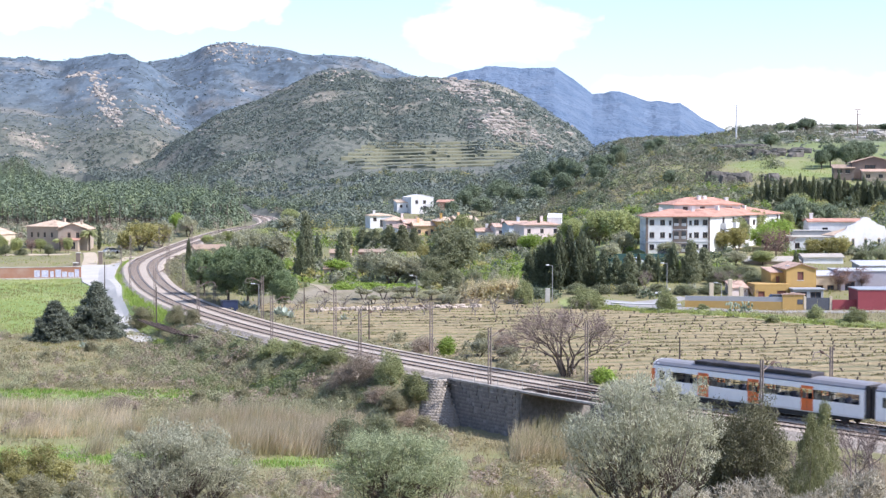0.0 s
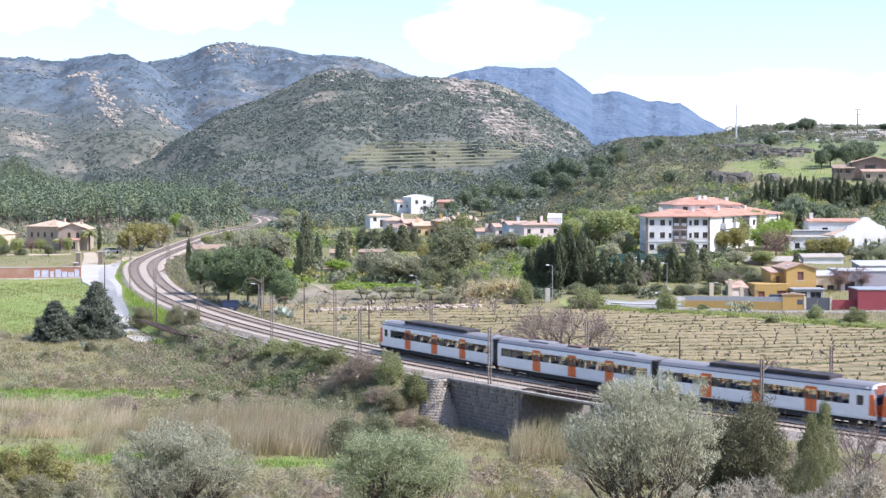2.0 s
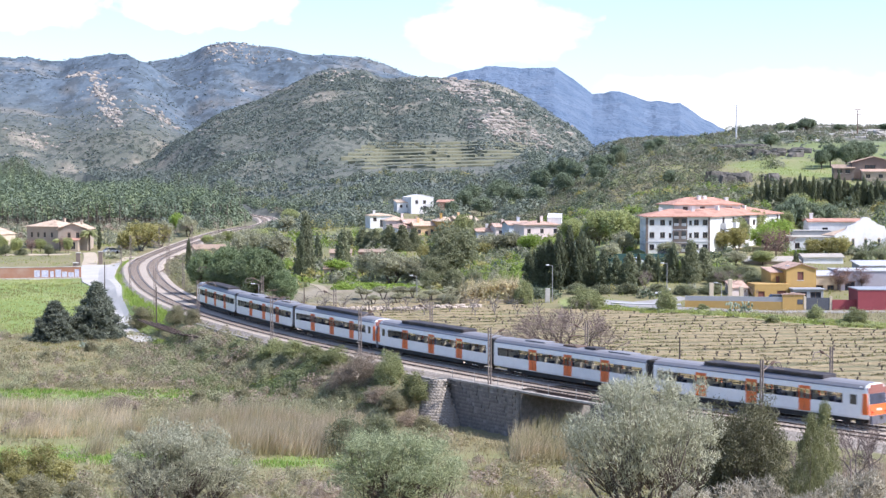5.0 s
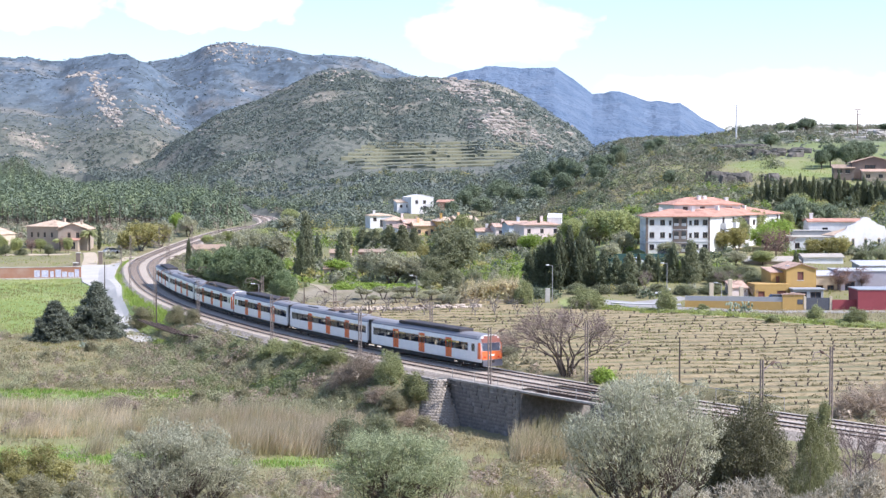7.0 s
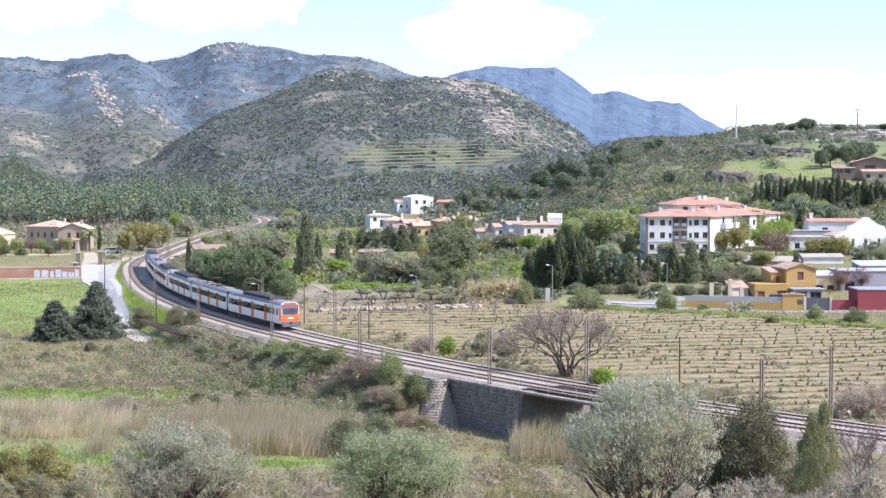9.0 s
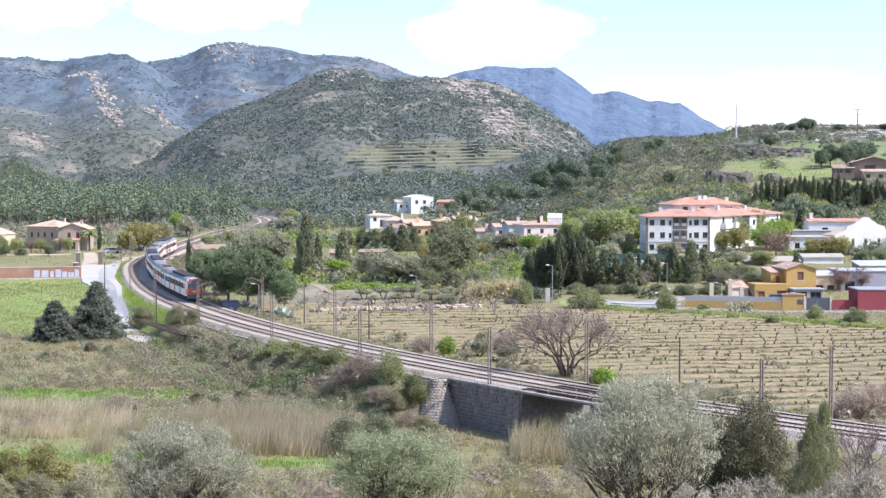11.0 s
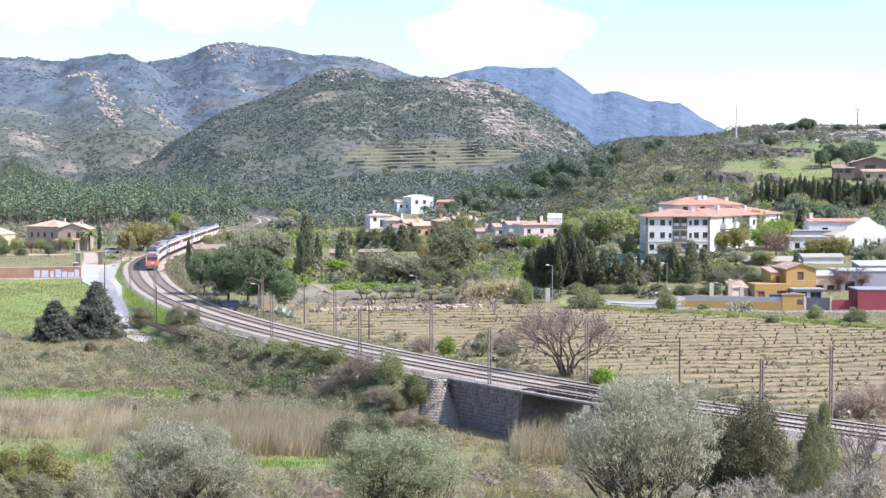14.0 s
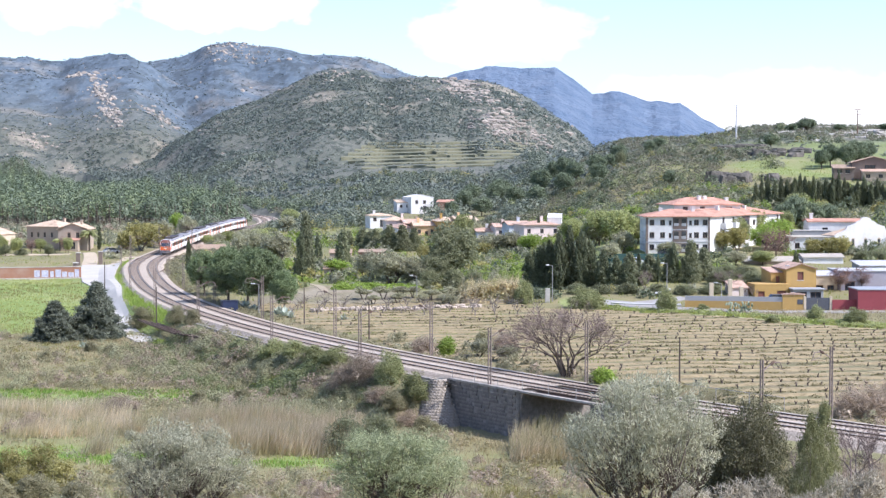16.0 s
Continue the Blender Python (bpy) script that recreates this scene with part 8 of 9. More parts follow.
    d, s = line_distance(bx, by)
    k = (d > 6.5) & (d < np.where(bx < 14, 12, 9) + 6 * fbm(bx / 6, by / 6, 41)) & (np.abs(s - 26) > 9) & (bx / by < 0.3)
    bx, by = bx[k], by[k]
    pick = fbm(bx / 5, by / 6, 42) + rng.normal(size=len(bx)) * 0.08
    for lo, hi, mat, lab in ((-1, 0.42, LEAF_BROWN, "leafless brown brush beside the line"), (0.42, 0.54, LEAF_OLIVE, "grey-green shrubs beside the line"), (0.54, 2, LEAF_SCRUB, "dry weeds beside the line")):
        q = (pick >= lo) & (pick < hi)
        thicket("trackside_brush", lab, "scrub", rng, bx[q], by[q], rng.uniform(0.5, 1.9, q.sum()), rng.uniform(0.9, 2.6, q.sum()), 110, 0.12, mat)
    # brush on the near slope beside the line
    bx, by = scatter(rng, 700, 2, 48, 96, 160)
    d, s = line_distance(bx, by)
    k = (d < -8.5) & (d > -34) & (bx / by < 0.29)
    bx, by = bx[k], by[k]
    pick = rng.random(len(bx))
    for lo, hi, mat, lab in ((0, 0.45, LEAF_BROWN, "leafless brush on the near slope"), (0.45, 0.7, LEAF_DRY, "dry pale weeds on the near slope"), (0.7, 1, LEAF_SCRUB, "dull scrub on the near slope")):
        q = (pick >= lo) & (pick < hi)
        thicket("slope_brush", lab, "scrub", rng, bx[q], by[q], rng.uniform(0.4, 1.6, q.sum()), rng.uniform(0.8, 2.2, q.sum()), 130, 0.10, mat)
    # tall dry and reddish weeds in the hollow before the bridge
    bx, by = scatter(rng, 2600, -16, 12, 72, 142)
    d, s = line_distance(bx, by)
    k = (d < -9) & (np.hypot(bx - 6.9, by - 58) > 4)
    bx, by = bx[k], by[k]
    pick = fbm(bx / 4, by / 6, 46) + rng.normal(size=len(bx)) * 0.09
    for lo, hi, mat, lab in ((-1, 0.44, LEAF_BROWN, "reddish-brown dead weeds"), (0.44, 0.56, LEAF_DRY, "tall dry buff weeds"), (0.56, 2, LEAF_GOLD, "yellowish weeds in the hollow")):
        q = (pick >= lo) & (pick < hi)
        tufts("weeds", lab, "weeds", rng, bx[q], by[q], 16, 0.8, 0.4, 0.05, mat, 1.1)
    # fresh hedge at the top of the olive plot
    bx, by = rng.uniform(-20, -5, 90), 318 + rng.uniform(-2, 3, 90)
    thicket("hedge", "low bright green hedge above the olive plot", "hedge", rng, bx, by, rng.uniform(0.7, 1.5, 90), rng.uniform(1.4, 3.0, 90), 110, 0.13, LEAF_LIME)
    # verge of the village road
    bx = rng.uniform(26, 92, 1500)
    by = field_edge(bx) + rng.uniform(-1.5, 5.5, 1500)
    k = free_ground(bx, by, -0.2)
    tufts("grass", "green verge below the village road", "grass", rng, bx[k], by[k], 8, 0.4, 0.5, 0.14, LEAF_GRASS)
    k &= rng.random(1500) < 0.16
    thicket("verge_bushes", "low green bushes on the road verge", "undergrowth", rng, bx[k], by[k], rng.uniform(0.3, 1.0, k.sum()), rng.uniform(0.8, 2.4, k.sum()), 80, 0.14, LEAF_MID)


near_cover()
valley_undergrowth()


def vineyards():
    """Pruned vine stumps in rows, with a low ridge of soil along each row."""
    rng = np.random.default_rng(8)
    u = np.array([0.985, 0.17])
    w = np.array([-0.17, 0.985])
    stem, soil_v, soil_f, n0 = [], [], [], 0
    o = np.array([28.0, 285.0])
    for r in range(-4, 33):
        run = np.arange(-75, 110, 1.6)
        px = o[0] + u[0] * run - w[0] * r * 4.3
        py = o[1] + u[1] * run - w[1] * r * 4.3
        sz = zones(px, py)[0]
        a = np.abs(px / np.maximum(py, 1)) < 0.30
        ok = (sz > 0.7) & a
        for x, y in zip(px[ok] + rng.normal(size=ok.sum()) * 0.15, py[ok] + rng.normal(size=ok.sum()) * 0.15):
            if rng.random() < (0.42 if x > 8 or y < 225 else 0.14):
                stem.append((x, y))
    st = np.array(stem)
    z = ground_z(st[:, 0], st[:, 1])
    pieces = []
    for (x, y), g in zip(st, z):
        h = rng.uniform(0.14, 0.30)
        lean = rng.normal(size=2) * 0.1
        top = np.array([x + lean[0], y + lean[1], g + h])
        pieces.append(tube([(x, y, g - 0.05), top], (0.11, 0.09), 4))
        for k in range(4):
            a = rng.random() * 6.28
            pieces.append(tube([top, top + np.array([0.22 * math.cos(a), 0.22 * math.sin(a), rng.uniform(0.08, 0.3)])], (0.055, 0.028), 4))
    v, f = joined(pieces)
    tagged(mesh_object("vine_stumps", v, f, TWIG_DARK), "pruned dark vine stumps in rows on bare soil", "vines", kind="stuff")
    # ridges of earth between the rows
    rows_v, rows_f, n0 = [], [], 0
    for r in range(-4, 33):
        run = np.arange(-75, 110, 1.5)
        px = o[0] + u[0] * run - w[0] * (r + 0.5) * 4.3 + (vnoise(run * 0.3, run * 0 + r, 3) - 0.5) * 0.5
        py = o[1] + u[1] * run - w[1] * (r + 0.5) * 4.3 + (vnoise(run * 0.11, run * 0 + r * 3, 13) - 0.5) * 1.5
        ok = (zones(px, py)[0] > 0.75) & (np.abs(px / np.maximum(py, 1)) < 0.30)
        if ok.sum() < 4:
            continue
        k = np.where(ok)[0]
        k = np.arange(k[0], k[-1] + 1)
        hgt = 0.10 + 0.10 * vnoise(run[k] * 0.5, run[k] * 0 + r * 7, 4)
        half = 0.95 + 0.5 * vnoise(run[k] * 0.4, run[k] * 0 + r * 5, 6)
        gl = []
        for side, up in ((-1, -0.05), (-0.35, 1), (0.35, 1), (1, -0.05)):
            x, y = px[k] + w[0] * half * side, py[k] + w[1] * half * side
            gl.append(np.stack([x, y, ground_z(x, y) + (hgt if up == 1 else -0.05)], axis=-1))
        g = np.stack(gl, axis=1)
        m = len(k)
        i = np.arange(m * 4).reshape(m, 4)
        q = np.stack([i[:-1, :-1], i[:-1, 1:], i[1:, 1:], i[1:, :-1]], axis=-1).reshape(-1, 4)
        rows_v.append(g.reshape(-1, 3))
        rows_f.append(q + n0)
        n0 += m * 4
    earth = surface("tilled_earth", (0.22, 0.175, 0.093), (0.40, 0.322, 0.183), 1.4, 0.95, (0.20, 0.185, 0.09), 0.15, 0.5, 0.10)
    tagged(mesh_object("earth_ridges", np.concatenate(rows_v), np.concatenate(rows_f), earth, shading=True), "low ridges of pale tilled earth between vine rows", "soil", kind="stuff")
    # weeds in the vineyard
    x, y = wedge(rng, 2600, 185, 286, -0.1, 0.29)
    soil = zones(x, y)[0]
    k = (soil > 0.3) & (fbm(x / 10, y / 10, 95) > 0.5)
    wx, wy = [], []
    for r in range(-4, 33):
        run = rng.uniform(-75, 110, 190)
        wx.append(o[0] + u[0] * run - w[0] * (r + 0.10 * rng.normal(size=190)) * 4.3)
        wy.append(o[1] + u[1] * run - w[1] * (r + 0.10 * rng.normal(size=190)) * 4.3)
    wx, wy = np.concatenate(wx), np.concatenate(wy)
    q = (zones(wx, wy)[0] > 0.6) & (np.abs(wx / np.maximum(wy, 1)) < 0.3) & (fbm(wx / 7, wy / 9, 96) > 0.35)
    wx, wy = wx[q], wy[q]
    thicket("furrow_weeds", "low dull weeds and clods along the furrows", "weeds", rng, wx, wy, rng.uniform(0.08, 0.28, len(wx)), rng.uniform(0.6, 1.8, len(wx)), 26, 0.16, foliage("furrow_weeds", (0.19, 0.172, 0.085), (0.335, 0.29, 0.155), None, 0.4))
    tufts("weeds", "thin weeds between the vines", "grass", rng, x[k], y[k], 5, 0.28, 0.4, 0.08, LEAF_GRASS)


vineyards()


def orchard():
    """Low pruned fruit trees in the plot beside the line."""
    rng = np.random.default_rng(9)
    pieces = []
    for r in range(6):
        for c in range(12):
            x, y = -24 + c * 3.6 + rng.normal() * 0.3, 272 + r * 4.6 + rng.normal() * 0.3
            if zones(np.array([x]), np.array([y]))[0][0] < 0.6 or rng.random() < 0.15:
                continue
            g = gz(x, y)
            h = rng.uniform(0.4, 0.7)
            top = np.array([x, y, g + h])
            pieces.append(tube([(x, y, g - 0.05), top], (0.10, 0.08), 4))
            for k in range(4):
                a = k * 1.57 + rng.random()
                e = top + np.array([0.7 * math.cos(a), 0.7 * math.sin(a), rng.uniform(0.4, 0.8)])
                pieces.append(tube([top, e], (0.06, 0.03), 4))
                for j in range(2):
                    b = a + rng.normal() * 0.7
                    pieces.append(tube([e, e + np.array([0.45 * math.cos(b), 0.45 * math.sin(b), rng.uniform(0.1, 0.5)])], (0.03, 0.012), 4))
    v, f = joined(pieces)
    tagged(mesh_object("fruit_trees", v, f, BARK_PALE), "low pruned leafless fruit trees in a plot", "orchard", kind="stuff")


orchard()


def far_cover():
    rng = np.random.default_rng(17)
    # pine forest beyond the house
    x, y = wedge(rng, 4300, 575, 1380, -0.30, -0.112)
    d, s = line_distance(x, y)
    k = (np.abs(d) > 12) & free_ground(x, y, 2.0) & (y > 585 + 60 * fbm(x / 30, x * 0, 4)) & (x / y < -0.14 - 0.11 * smooth(900, 1380, y) + 0.03 * fbm(y / 40, y * 0, 6))
    x, y = x[k], y[k]
    n = len(x)
    tone, tall = rng.random(n), 9.5 + 7.5 * fbm(x / 25, y / 40, 66) + rng.uniform(-2.5, 2.5, n)
    for lo, hi, mat, lab in ((0, 0.4, foliage("dark_forest_needles", (0.068, 0.098, 0.064), (0.15, 0.188, 0.118), None, 0.15, 0.1), "dark pines of the wood"), (0.4, 0.8, FOREST, "grey-green pines of the wood"), (0.8, 1, foliage("light_forest_needles", (0.14, 0.182, 0.088), (0.275, 0.325, 0.17), None, 0.2, 0.1), "lighter green pines of the wood")):
        q = (tone >= lo) & (tone < hi)
        thicket("pine_forest", lab, "forest", rng, x[q], y[q], tall[q], rng.uniform(3.8, 7.0, q.sum()), 135, 0.125, mat, 0.30)
    z = ground_z(x, y)
    trunks = joined([tube([(a, b, c - 0.3), (a, b, c + 8)], (0.24, 0.14), 4) for a, b, c in zip(x, y, z)])
    tagged(mesh_object("pine_trunks", *trunks, BARK), "slim trunks of the pine wood", "forest", kind="stuff")
    # brush along the edge of the wood and round the villa
    x, y = wedge(rng, 900, 440, 640, -0.30, -0.125)
    d, s = line_distance(x, y)
    k = (np.abs(d) > 9) & free_ground(x, y, 1.2) & (fbm(x / 14, y / 20, 68) + 0.2 * smooth(540, 600, y) > 0.5) & ~((x / y < -0.205) & (y < 475))
    x, y = x[k], y[k]
    tone = rng.random(len(x))
    for lo, hi, mat, lab in ((0, 0.55, FAR_OLIVE, "grey-green brush at the edge of the wood"), (0.55, 0.85, FAR_DARK, "dark bushes at the edge of the wood"), (0.85, 1, LEAF_BROWN, "leafless thickets at the edge of the wood")):
        q = (tone >= lo) & (tone < hi)
        thicket("wood_edge", lab, "undergrowth", rng, x[q], y[q], rng.uniform(1.0, 4.2, q.sum()), rng.uniform(2, 5.5, q.sum()), 80, 0.13, mat)
    # groves, hedges and single trees on the lower slopes
    x, y = wedge(rng, 3400, 395, 1000)
    a = x / y
    d, s = line_distance(x, y)
    dens = fbm(x / 40, y / 60, 80)
    k = (np.abs(d) > 13) & (a > -0.15) & (dens > 0.50) & ~((a > 0.09) & (a < 0.215) & (y < 420)) & ~((a > 0.2) & (y > 500) & (dens < 0.62))
    k &= free_ground(x, y, 1.5) & (np.hypot((x - FIELD[0]) / 22, (y - FIELD[1] + 22) / 52) > 1)
    k &= ~((a > -0.05) & (a < 0.075) & (y < 640) & (dens < 0.60)) & ~((y < 470) & (a < -0.07) & (a > -0.16))
    x, y = x[k], y[k]
    n = len(x)
    pick = rng.random(n)
    for lo, hi, mat, lab in ((0, 0.3, FAR_OLIVE, "grey olive groves on the lower slopes"), (0.3, 0.7, FAR_DARK, "dark evergreen trees on the lower slopes"), (0.7, 0.93, FAR_MID, "green trees on the lower slopes"), (0.93, 1, LEAF_GOLD, "yellowish trees on the lower slopes")):
        q = (pick >= lo) & (pick < hi)
        thicket("slope_trees", lab, "trees", rng, x[q], y[q], rng.uniform(2.0, 5.5, q.sum()), rng.uniform(2.5, 6.5, q.sum()), 100, 0.13, mat)
    # trees closing in round the far curve of the line
    s = rng.uniform(470, 760, 330)
    bx, by, _ = on_line(s, np.where((rng.random(330) < 0.6) | (s < 590), -rng.uniform(12, 26, 330), rng.uniform(8, 20, 330)))
    thicket("curve_trees", "grey-green trees round the far curve", "trees", rng, bx, by, rng.uniform(2.5, 6.5, 330), rng.uniform(3, 7, 330), 110, 0.14, FOREST)
    # evergreen woods at the foot of the hill, and scrub on the village slope
    x, y = wedge(rng, 4800, 560, 1150, -0.165, 0.06)
    d, s = line_distance(x, y)
    k = (fbm(x / 50, y / 80, 87) + 0.15 * smooth(900, 700, y) > 0.545) & (np.abs(d) > 14) & free_ground(x, y, 3) & (terraces(x, y) < 0.1) & (np.hypot((x - FIELD[0]) / 22, (y - FIELD[1] + 22) / 52) > 1)
    thicket("foot_woods", "dark evergreen woods at the foot of the hill", "trees", rng, x[k], y[k], rng.uniform(2, 6, k.sum()), rng.uniform(3, 7.5, k.sum()), 110, 0.12, foliage("foot_woods", (0.09, 0.117, 0.09), (0.225, 0.255, 0.185), None, 0.2, 0.1))
    SLOPE_A = foliage("slope_scrub_brown", (0.17, 0.168, 0.115), (0.275, 0.265, 0.185), (0.235, 0.22, 0.155), 0.4)
    SLOPE_B = foliage("slope_scrub_green", (0.15, 0.165, 0.10), (0.255, 0.268, 0.16), None, 0.4)
    x, y = wedge(rng, 10000, 385, 900, 0.015, 0.29)
    a = x / y
    k = (fbm(x / 35, y / 60, 88) + 0.16 * smooth(0.19, 0.15, a) > 0.47) & free_ground(x, y, 2) & ~((a > 0.165) & (y > 540) & (y < 720) & (zones(x, y)[1] > 0.3))
    x, y = x[k], y[k]
    tone = rng.random(len(x))
    for lo, hi, mat, lab in ((0, 0.5, SLOPE_A, "grey-brown scrub on the village slope"), (0.5, 0.8, SLOPE_B, "grey-green scrub on the village slope"), (0.8, 1, FAR_DARK, "dark scrub on the village slope")):
        q = (tone >= lo) & (tone < hi)
        thicket("slope_scrub", lab, "scrub", rng, x[q], y[q], rng.uniform(0.6, 2.4, q.sum()), rng.uniform(1.2, 4.2, q.sum()), 44, 0.16, mat)
    # scrub dotting the hills
    x, y = wedge(rng, 62000, 620, 2100, -0.30, 0.29)
    dens = fbm(x / 70, y / 130, 81, 5)
    k = dens + rng.random(len(x)) * 0.5 > 0.62
    x, y = x[k], y[k]
    z = ground_z(x, y)
    hill = z > 4.5
    x, y = x[hill], y[hill]
    n = len(x)
    big = rng.random(n) ** 3
    thicket("hill_scrub", "dark round scrub dotting the hillsides", "scrub", rng, x, y, (0.3 + 1.2 * big) * smooth(0, 60, 140 - ground_z(x, y) + 30), 0.7 + 3.2 * big, 8, 0.38, foliage("hill_scrub", (0.118, 0.140, 0.110), (0.21, 0.233, 0.175), None, 0.35, 0.1))
    x, y = wedge(rng, 36000, 640, 1780, -0.21, 0.10)
    k = (fbm(x / 45, y / 80, 91, 4) + rng.random(len(x)) * 0.35 > 0.62) & (np.abs(y - 1080 - 300 * x / y) > 95 * (np.abs(x / y + 0.01) < 0.055)) & (ground_z(x, y) > 5) & (np.abs(line_distance(x, y)[0]) > 14)
    x, y = x[k], y[k]
    big = rng.random(len(x)) ** 2
    # leaf colour shifted towards blue for the haze in front of the hill
    thicket("hill_scrub", "dense dark scrub at the foot of the hill", "scrub", rng, x, y, 0.6 + 2.6 * big, 1.4 + 4.2 * big, 13, 0.33, foliage("hazed_foot_scrub", (0.10, 0.128, 0.112), (0.20, 0.232, 0.195), None, 0.3, 0.1))
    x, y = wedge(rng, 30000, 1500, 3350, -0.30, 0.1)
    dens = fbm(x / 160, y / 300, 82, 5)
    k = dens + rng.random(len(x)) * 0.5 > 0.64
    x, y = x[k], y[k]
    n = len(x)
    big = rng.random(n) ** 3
    # bluer leaves again, haze over the mountain put into their colour
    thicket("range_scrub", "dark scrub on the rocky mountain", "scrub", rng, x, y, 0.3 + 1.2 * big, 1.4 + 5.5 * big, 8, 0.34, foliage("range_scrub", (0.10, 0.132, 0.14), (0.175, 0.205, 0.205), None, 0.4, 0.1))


far_cover()


def terrace_strips():
    """Grassy steps across the foot of the hill, each held by a dark bank."""
    rng = np.random.default_rng(29)
    grass = surface("terrace_grass", (0.135, 0.142, 0.09), (0.21, 0.208, 0.135), 0.3, 0.95, (0.17, 0.165, 0.10), 0.05, 0.5, 0.05)
    vs, fs, n0 = [], [], 0
    for k in range(8):
        a = np.linspace(-0.060 + 0.004 * abs(k - 3), 0.030 + 0.006 * min(k, 4), 60)
        ys = np.arange(940, 1420, 4.0)
        gx, gy = a[:, None] * ys[None], np.repeat(ys[None], 60, axis=0)
        lie = np.maximum.accumulate(ground_z(gx, gy), axis=1) + ys * 1e-4
        level = 25.5 + 2.5 * k + 30 * a
        y0 = np.array([np.interp(lv, z, ys) for lv, z in zip(level, lie)])
        for _ in range(6):
            y0[1:-1] = (y0[:-2] + 2 * y0[1:-1] + y0[2:]) / 4
        half = 4.5 * smooth(0.2, 0.45, vnoise(a * 140 + 9 * k, a * 0, 52)) * np.sin(np.pi * np.linspace(0.02, 0.98, 60)) ** 0.3
        near, far = np.stack([a * y0, y0 - half], axis=-1), np.stack([a * y0, y0 + half], axis=-1)
        top = level + 0.5
        g = np.stack([np.column_stack([near, top - 2.0]), np.column_stack([near, top]), np.column_stack([far, top + 0.9])], axis=1)
        i = np.arange(180).reshape(60, 3)
        vs.append(g.reshape(-1, 3))
        fs.append(np.stack([i[:-1, :-1], i[1:, :-1], i[1:, 1:], i[:-1, 1:]], axis=-1).reshape(-1, 4) + n0)
        n0 += 180
    tagged(mesh_object("terraces", np.concatenate(vs), np.concatenate(fs), grass, shading=False), "grassy terraces stepped across the foot of the hill", "terraces", kind="stuff")


terrace_strips()


def boulders():
    """Bare granite blocks in drifts on the hills."""
    rng = np.random.default_rng(23)
    ico = bmesh.new()
    bmesh.ops.create_icosphere(ico, subdivisions=1, radius=1.0)
    bv = np.array([v.co[:] for v in ico.verts])
    bf = np.array([[v.index for v in f.verts] for f in ico.faces])
    ico.free()
    x, y = wedge(rng, 30000, 800, 3350, -0.29, 0.14)
    drift = fbm(x / 60, y / 110, 83, 4)
    rock = zones(x, y)[3]
    a = x / y * 1000
    crag = np.exp(-((a - 20) / 32) ** 2) * np.exp(-((y - 1650) / 190) ** 2) + np.exp(-((a + 62) / 12) ** 2) * np.exp(-((y - 1780) / 90) ** 2) + np.exp(-((a + 120) / 14) ** 2) * np.exp(-((y - 3150) / 200) ** 2) \
        + np.exp(-((x + 418 + (y - 2100) * 0.275) / 9) ** 2) * np.exp(-((y - 2110) / 190) ** 2) * 1.8 + 0.7 * np.exp(-((x + 455) / 14) ** 2) * np.exp(-((y - 2260) / 60) ** 2) + 0.7 * np.exp(-((x + 345) / 22) ** 2) * np.exp(-((y - 2050) / 60) ** 2) + 0.6 * np.exp(-((x + 452) / 40) ** 2) * np.exp(-((y - 1800) / 60) ** 2)
    k = rng.random(len(x)) < 0.008 + 0.05 * rock * (drift > 0.52) + 0.95 * crag * (drift > 0.45)
    x, y = x[k], y[k]
    # a bare spur running down the near range, and outcrops beside it
    t = rng.random(330) ** 0.9
    sx, sy = [-478 + 118 * t + rng.normal(size=330) * (2.5 + 3 * t)], [2318 - 420 * t + rng.normal(size=330) * 12]
    for ox, oy, wx, wy, m in ((-356, 2086, 16, 22, 60), (-332, 2020, 12, 18, 40), (-505, 2350, 10, 20, 40), (-452, 1800, 34, 22, 70), (9, 1500, 40, 60, 60), (45, 1405, 22, 45, 160), (62, 1380, 16, 40, 80)):
        sx.append(ox + rng.normal(size=m) * wx)
        sy.append(oy + rng.normal(size=m) * wy)
    x, y = np.concatenate([x] + sx), np.concatenate([y] + sy)
    n0 = len(x)
    for xa, ya, xb, yb, wx, wy, m in ((8, 1800, 44, 1490, 8, 40, 420), (30, 1345, 80, 1450, 9, 24, 340), (42, 1305, 62, 1350, 9, 16, 90), (90, 1640, 118, 1560, 8, 20, 60)):
        t = rng.random(m)
        x = np.concatenate([x, xa + (xb - xa) * t + rng.normal(size=m) * wx])
        y = np.concatenate([y, ya + (yb - ya) * t + rng.normal(size=m) * wy])
    z = ground_z(x, y)
    n = len(x)
    size = (0.5 + 2.2 * rng.random(n) ** 3) * np.clip(y / 1500, 0.7, 1.7)
    size[n0:] *= 0.95
    z[n0:] += 0.35
    ang = rng.random(n) * 6.28
    ang[n0:] = -0.25 + rng.normal(size=n - n0) * 0.3
    p = bv[None] * (1 + 0.35 * (rng.random((n, len(bv), 1)) - 0.5)) * size[:, None, None] * np.stack([rng.uniform(0.7, 1.5, n), rng.uniform(0.6, 1.1, n), rng.uniform(0.6, 1.1, n)], axis=-1)[:, None]
    p[n0:, :, 0] *= 1.9
    c, s = np.cos(ang)[:, None], np.sin(ang)[:, None]
    v = np.stack([p[..., 0] * c - p[..., 1] * s + x[:, None], p[..., 0] * s + p[..., 1] * c + y[:, None], p[..., 2] + z[:, None]], axis=-1)
    f = bf[None] + (np.arange(n) * len(bv))[:, None, None]
    stone = surface("granite", (0.28, 0.247, 0.21), (0.48, 0.425, 0.365), 0.25, 0.95, (0.16, 0.15, 0.13), 0.05, 0.5, 0.1)
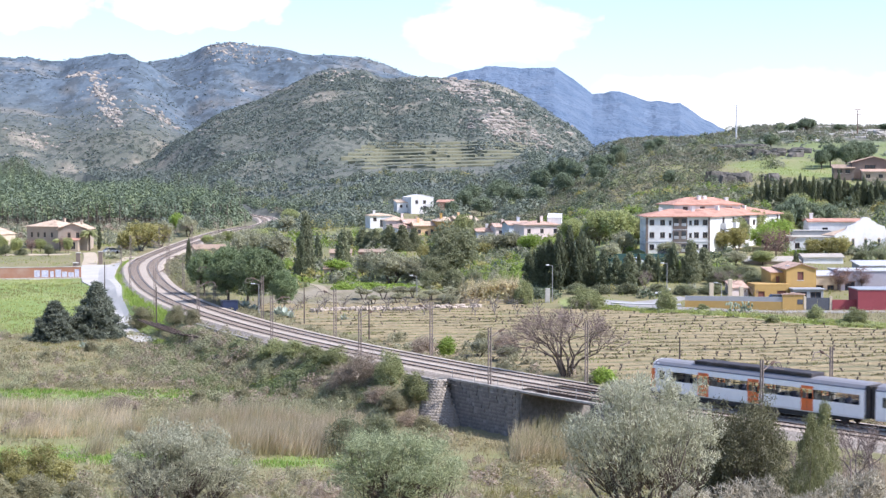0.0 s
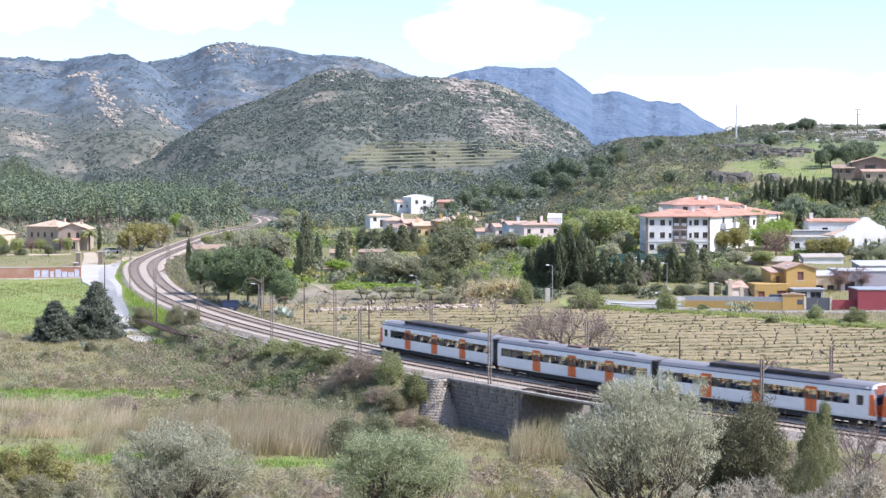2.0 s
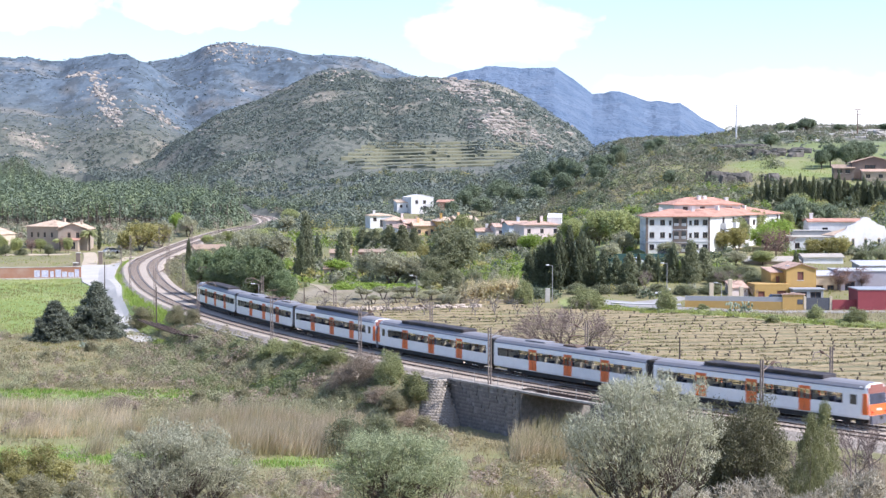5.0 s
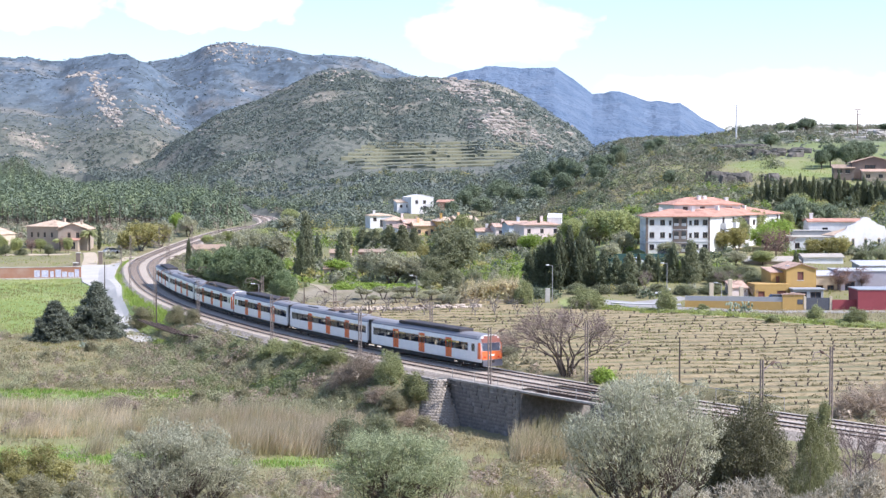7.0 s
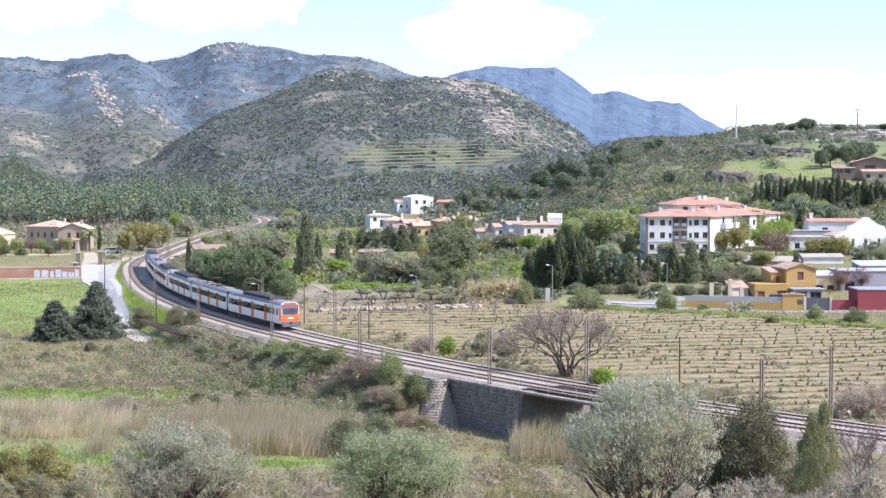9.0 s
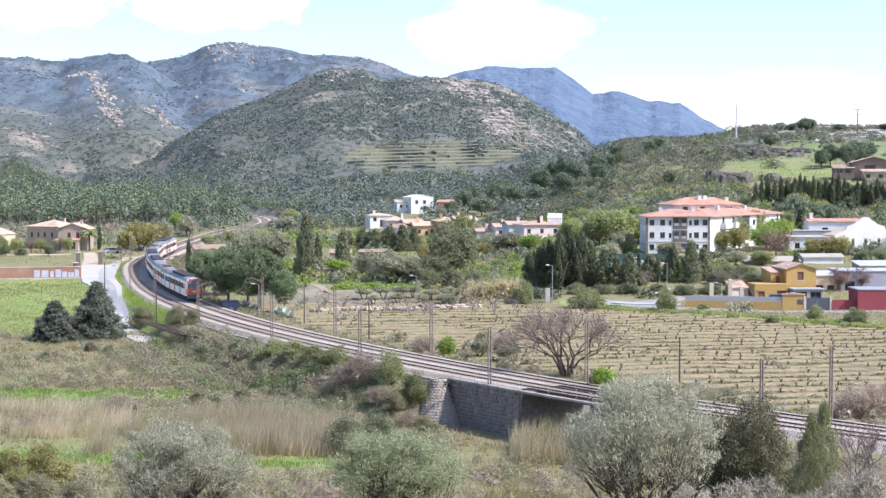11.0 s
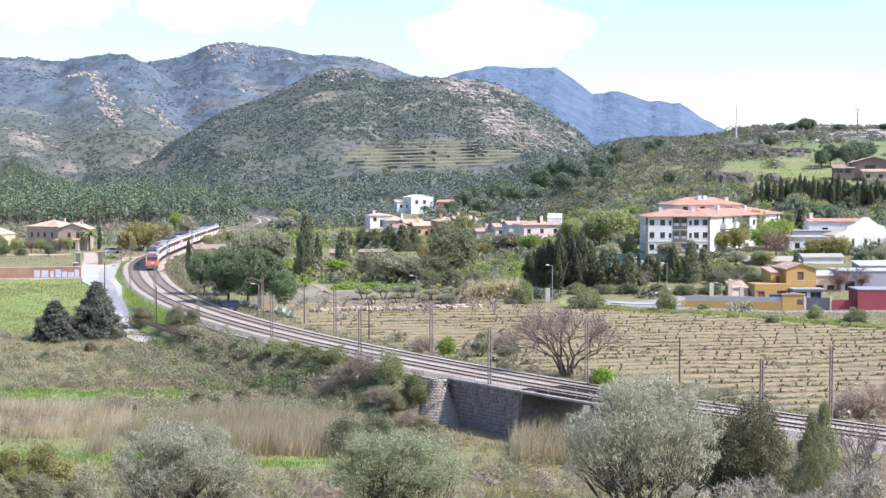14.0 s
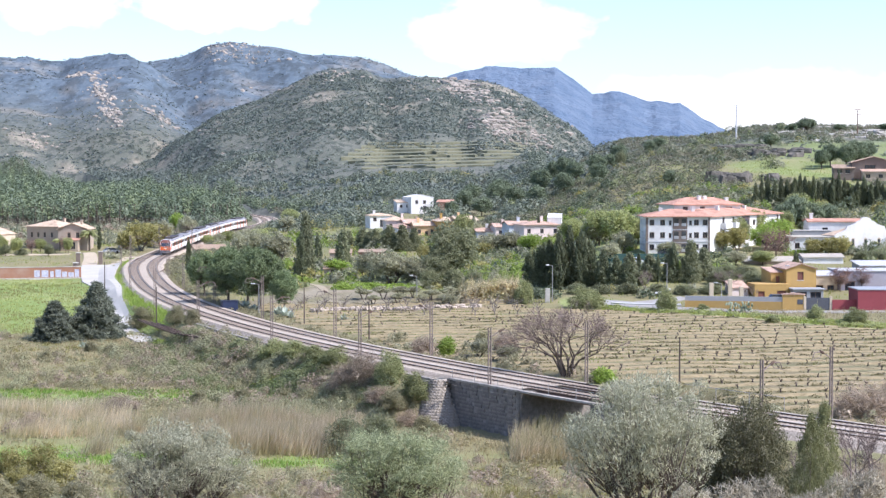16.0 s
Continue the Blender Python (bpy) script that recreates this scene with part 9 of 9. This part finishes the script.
    tagged(mesh_object("boulders", v.reshape(-1, 3), f.reshape(-1, 3), stone), "pale granite boulders scattered over the hills", "rocks", kind="stuff")


boulders()


def outcrop(x, y, wide, deep, high, n, seed, stone, label):
    """A ledge of bedded rock breaking through the turf."""
    rng = np.random.default_rng(seed)
    ico = bmesh.new()
    bmesh.ops.create_icosphere(ico, subdivisions=2, radius=1.0)
    bv = np.array([v.co[:] for v in ico.verts])
    bf = np.array([[v.index for v in f.verts] for f in ico.faces])
    ico.free()
    ledge = empty("rock_outcrop", Matrix(), label, "rocks", "rock outcrops")
    for k in range(n):
        px, py = x + rng.normal() * wide * 0.36, y + rng.normal() * deep * 0.36
        r = np.array([rng.uniform(0.16, 0.34) * wide, rng.uniform(0.25, 0.5) * deep, high * rng.uniform(0.5, 1.0)])
        lump = 1 + 1.1 * (vnoise(bv[:, 0] * 2.3 + 5 * k, bv[:, 1] * 2.3 + bv[:, 2] * 3.1, seed + k)[:, None] - 0.5)
        v = np.clip(bv * lump, -0.8, 0.72) * r
        a = rng.normal() * 0.3
        mesh_object("rock", np.column_stack([v[:, 0] * math.cos(a) - v[:, 1] * math.sin(a) + px, v[:, 0] * math.sin(a) + v[:, 1] * math.cos(a) + py, v[:, 2] + gz(px, py)]), bf, stone, ledge)


def outcrops():
    pale = surface("pale_limestone", (0.40, 0.375, 0.335), (0.60, 0.57, 0.52), 0.5, 0.95, (0.27, 0.25, 0.21), 0.12, 0.6, 0.15)
    dark = surface("dark_rock_face", (0.075, 0.07, 0.062), (0.19, 0.175, 0.155), 0.5, 0.95, (0.085, 0.085, 0.07), 0.12, 0.6, 0.2)
    for k, (x, y, w, d, h, n) in enumerate(((90.0, 545, 13, 5, 5.2, 10), (99.0, 552, 12, 5, 4.2, 9), (122.5, 642, 16, 5, 3.6, 9), (132.0, 655, 14, 5, 3.2, 8), (121.0, 690, 20, 6, 2.0, 8))):
        outcrop(x, y, w, d, h, n, 200 + k, dark, "dark weathered rock ledge in the grass")
    for k, (x, y, w, d, h, n) in enumerate(((77.5, 514, 9, 3, 1.2, 8), (183.5, 826, 26, 9, 1.2, 10), (184.0, 790, 30, 7, 1.1, 10), (186.0, 764, 22, 6, 1.1, 9), (190.0, 744, 18, 5, 1.0, 8), (158.0, 716, 14, 4, 0.9, 6), (206.0, 808, 26, 8, 1.1, 9), (205.0, 845, 22, 8, 1.1, 8))):
        outcrop(x, y, w, d, h, n, 240 + k, pale, "pale flat limestone pavement on the hilltop")


outcrops()

# ---- what moves ----
def motions():
    times = [k * 0.25 for k in range(65)]
    for c, o in zip(CARS, OFFS):
        walk(c, [(t, car_pose(travel(t) - o)) for t in times])
    for ob, x, y, z, drift in CLOUDS:
        walk(ob, [(0.0, pose(x, y, z)), (8.0, pose(x + drift * 2.4, y, z)), (16.0, pose(x + drift * 4.8, y, z))])


motions()
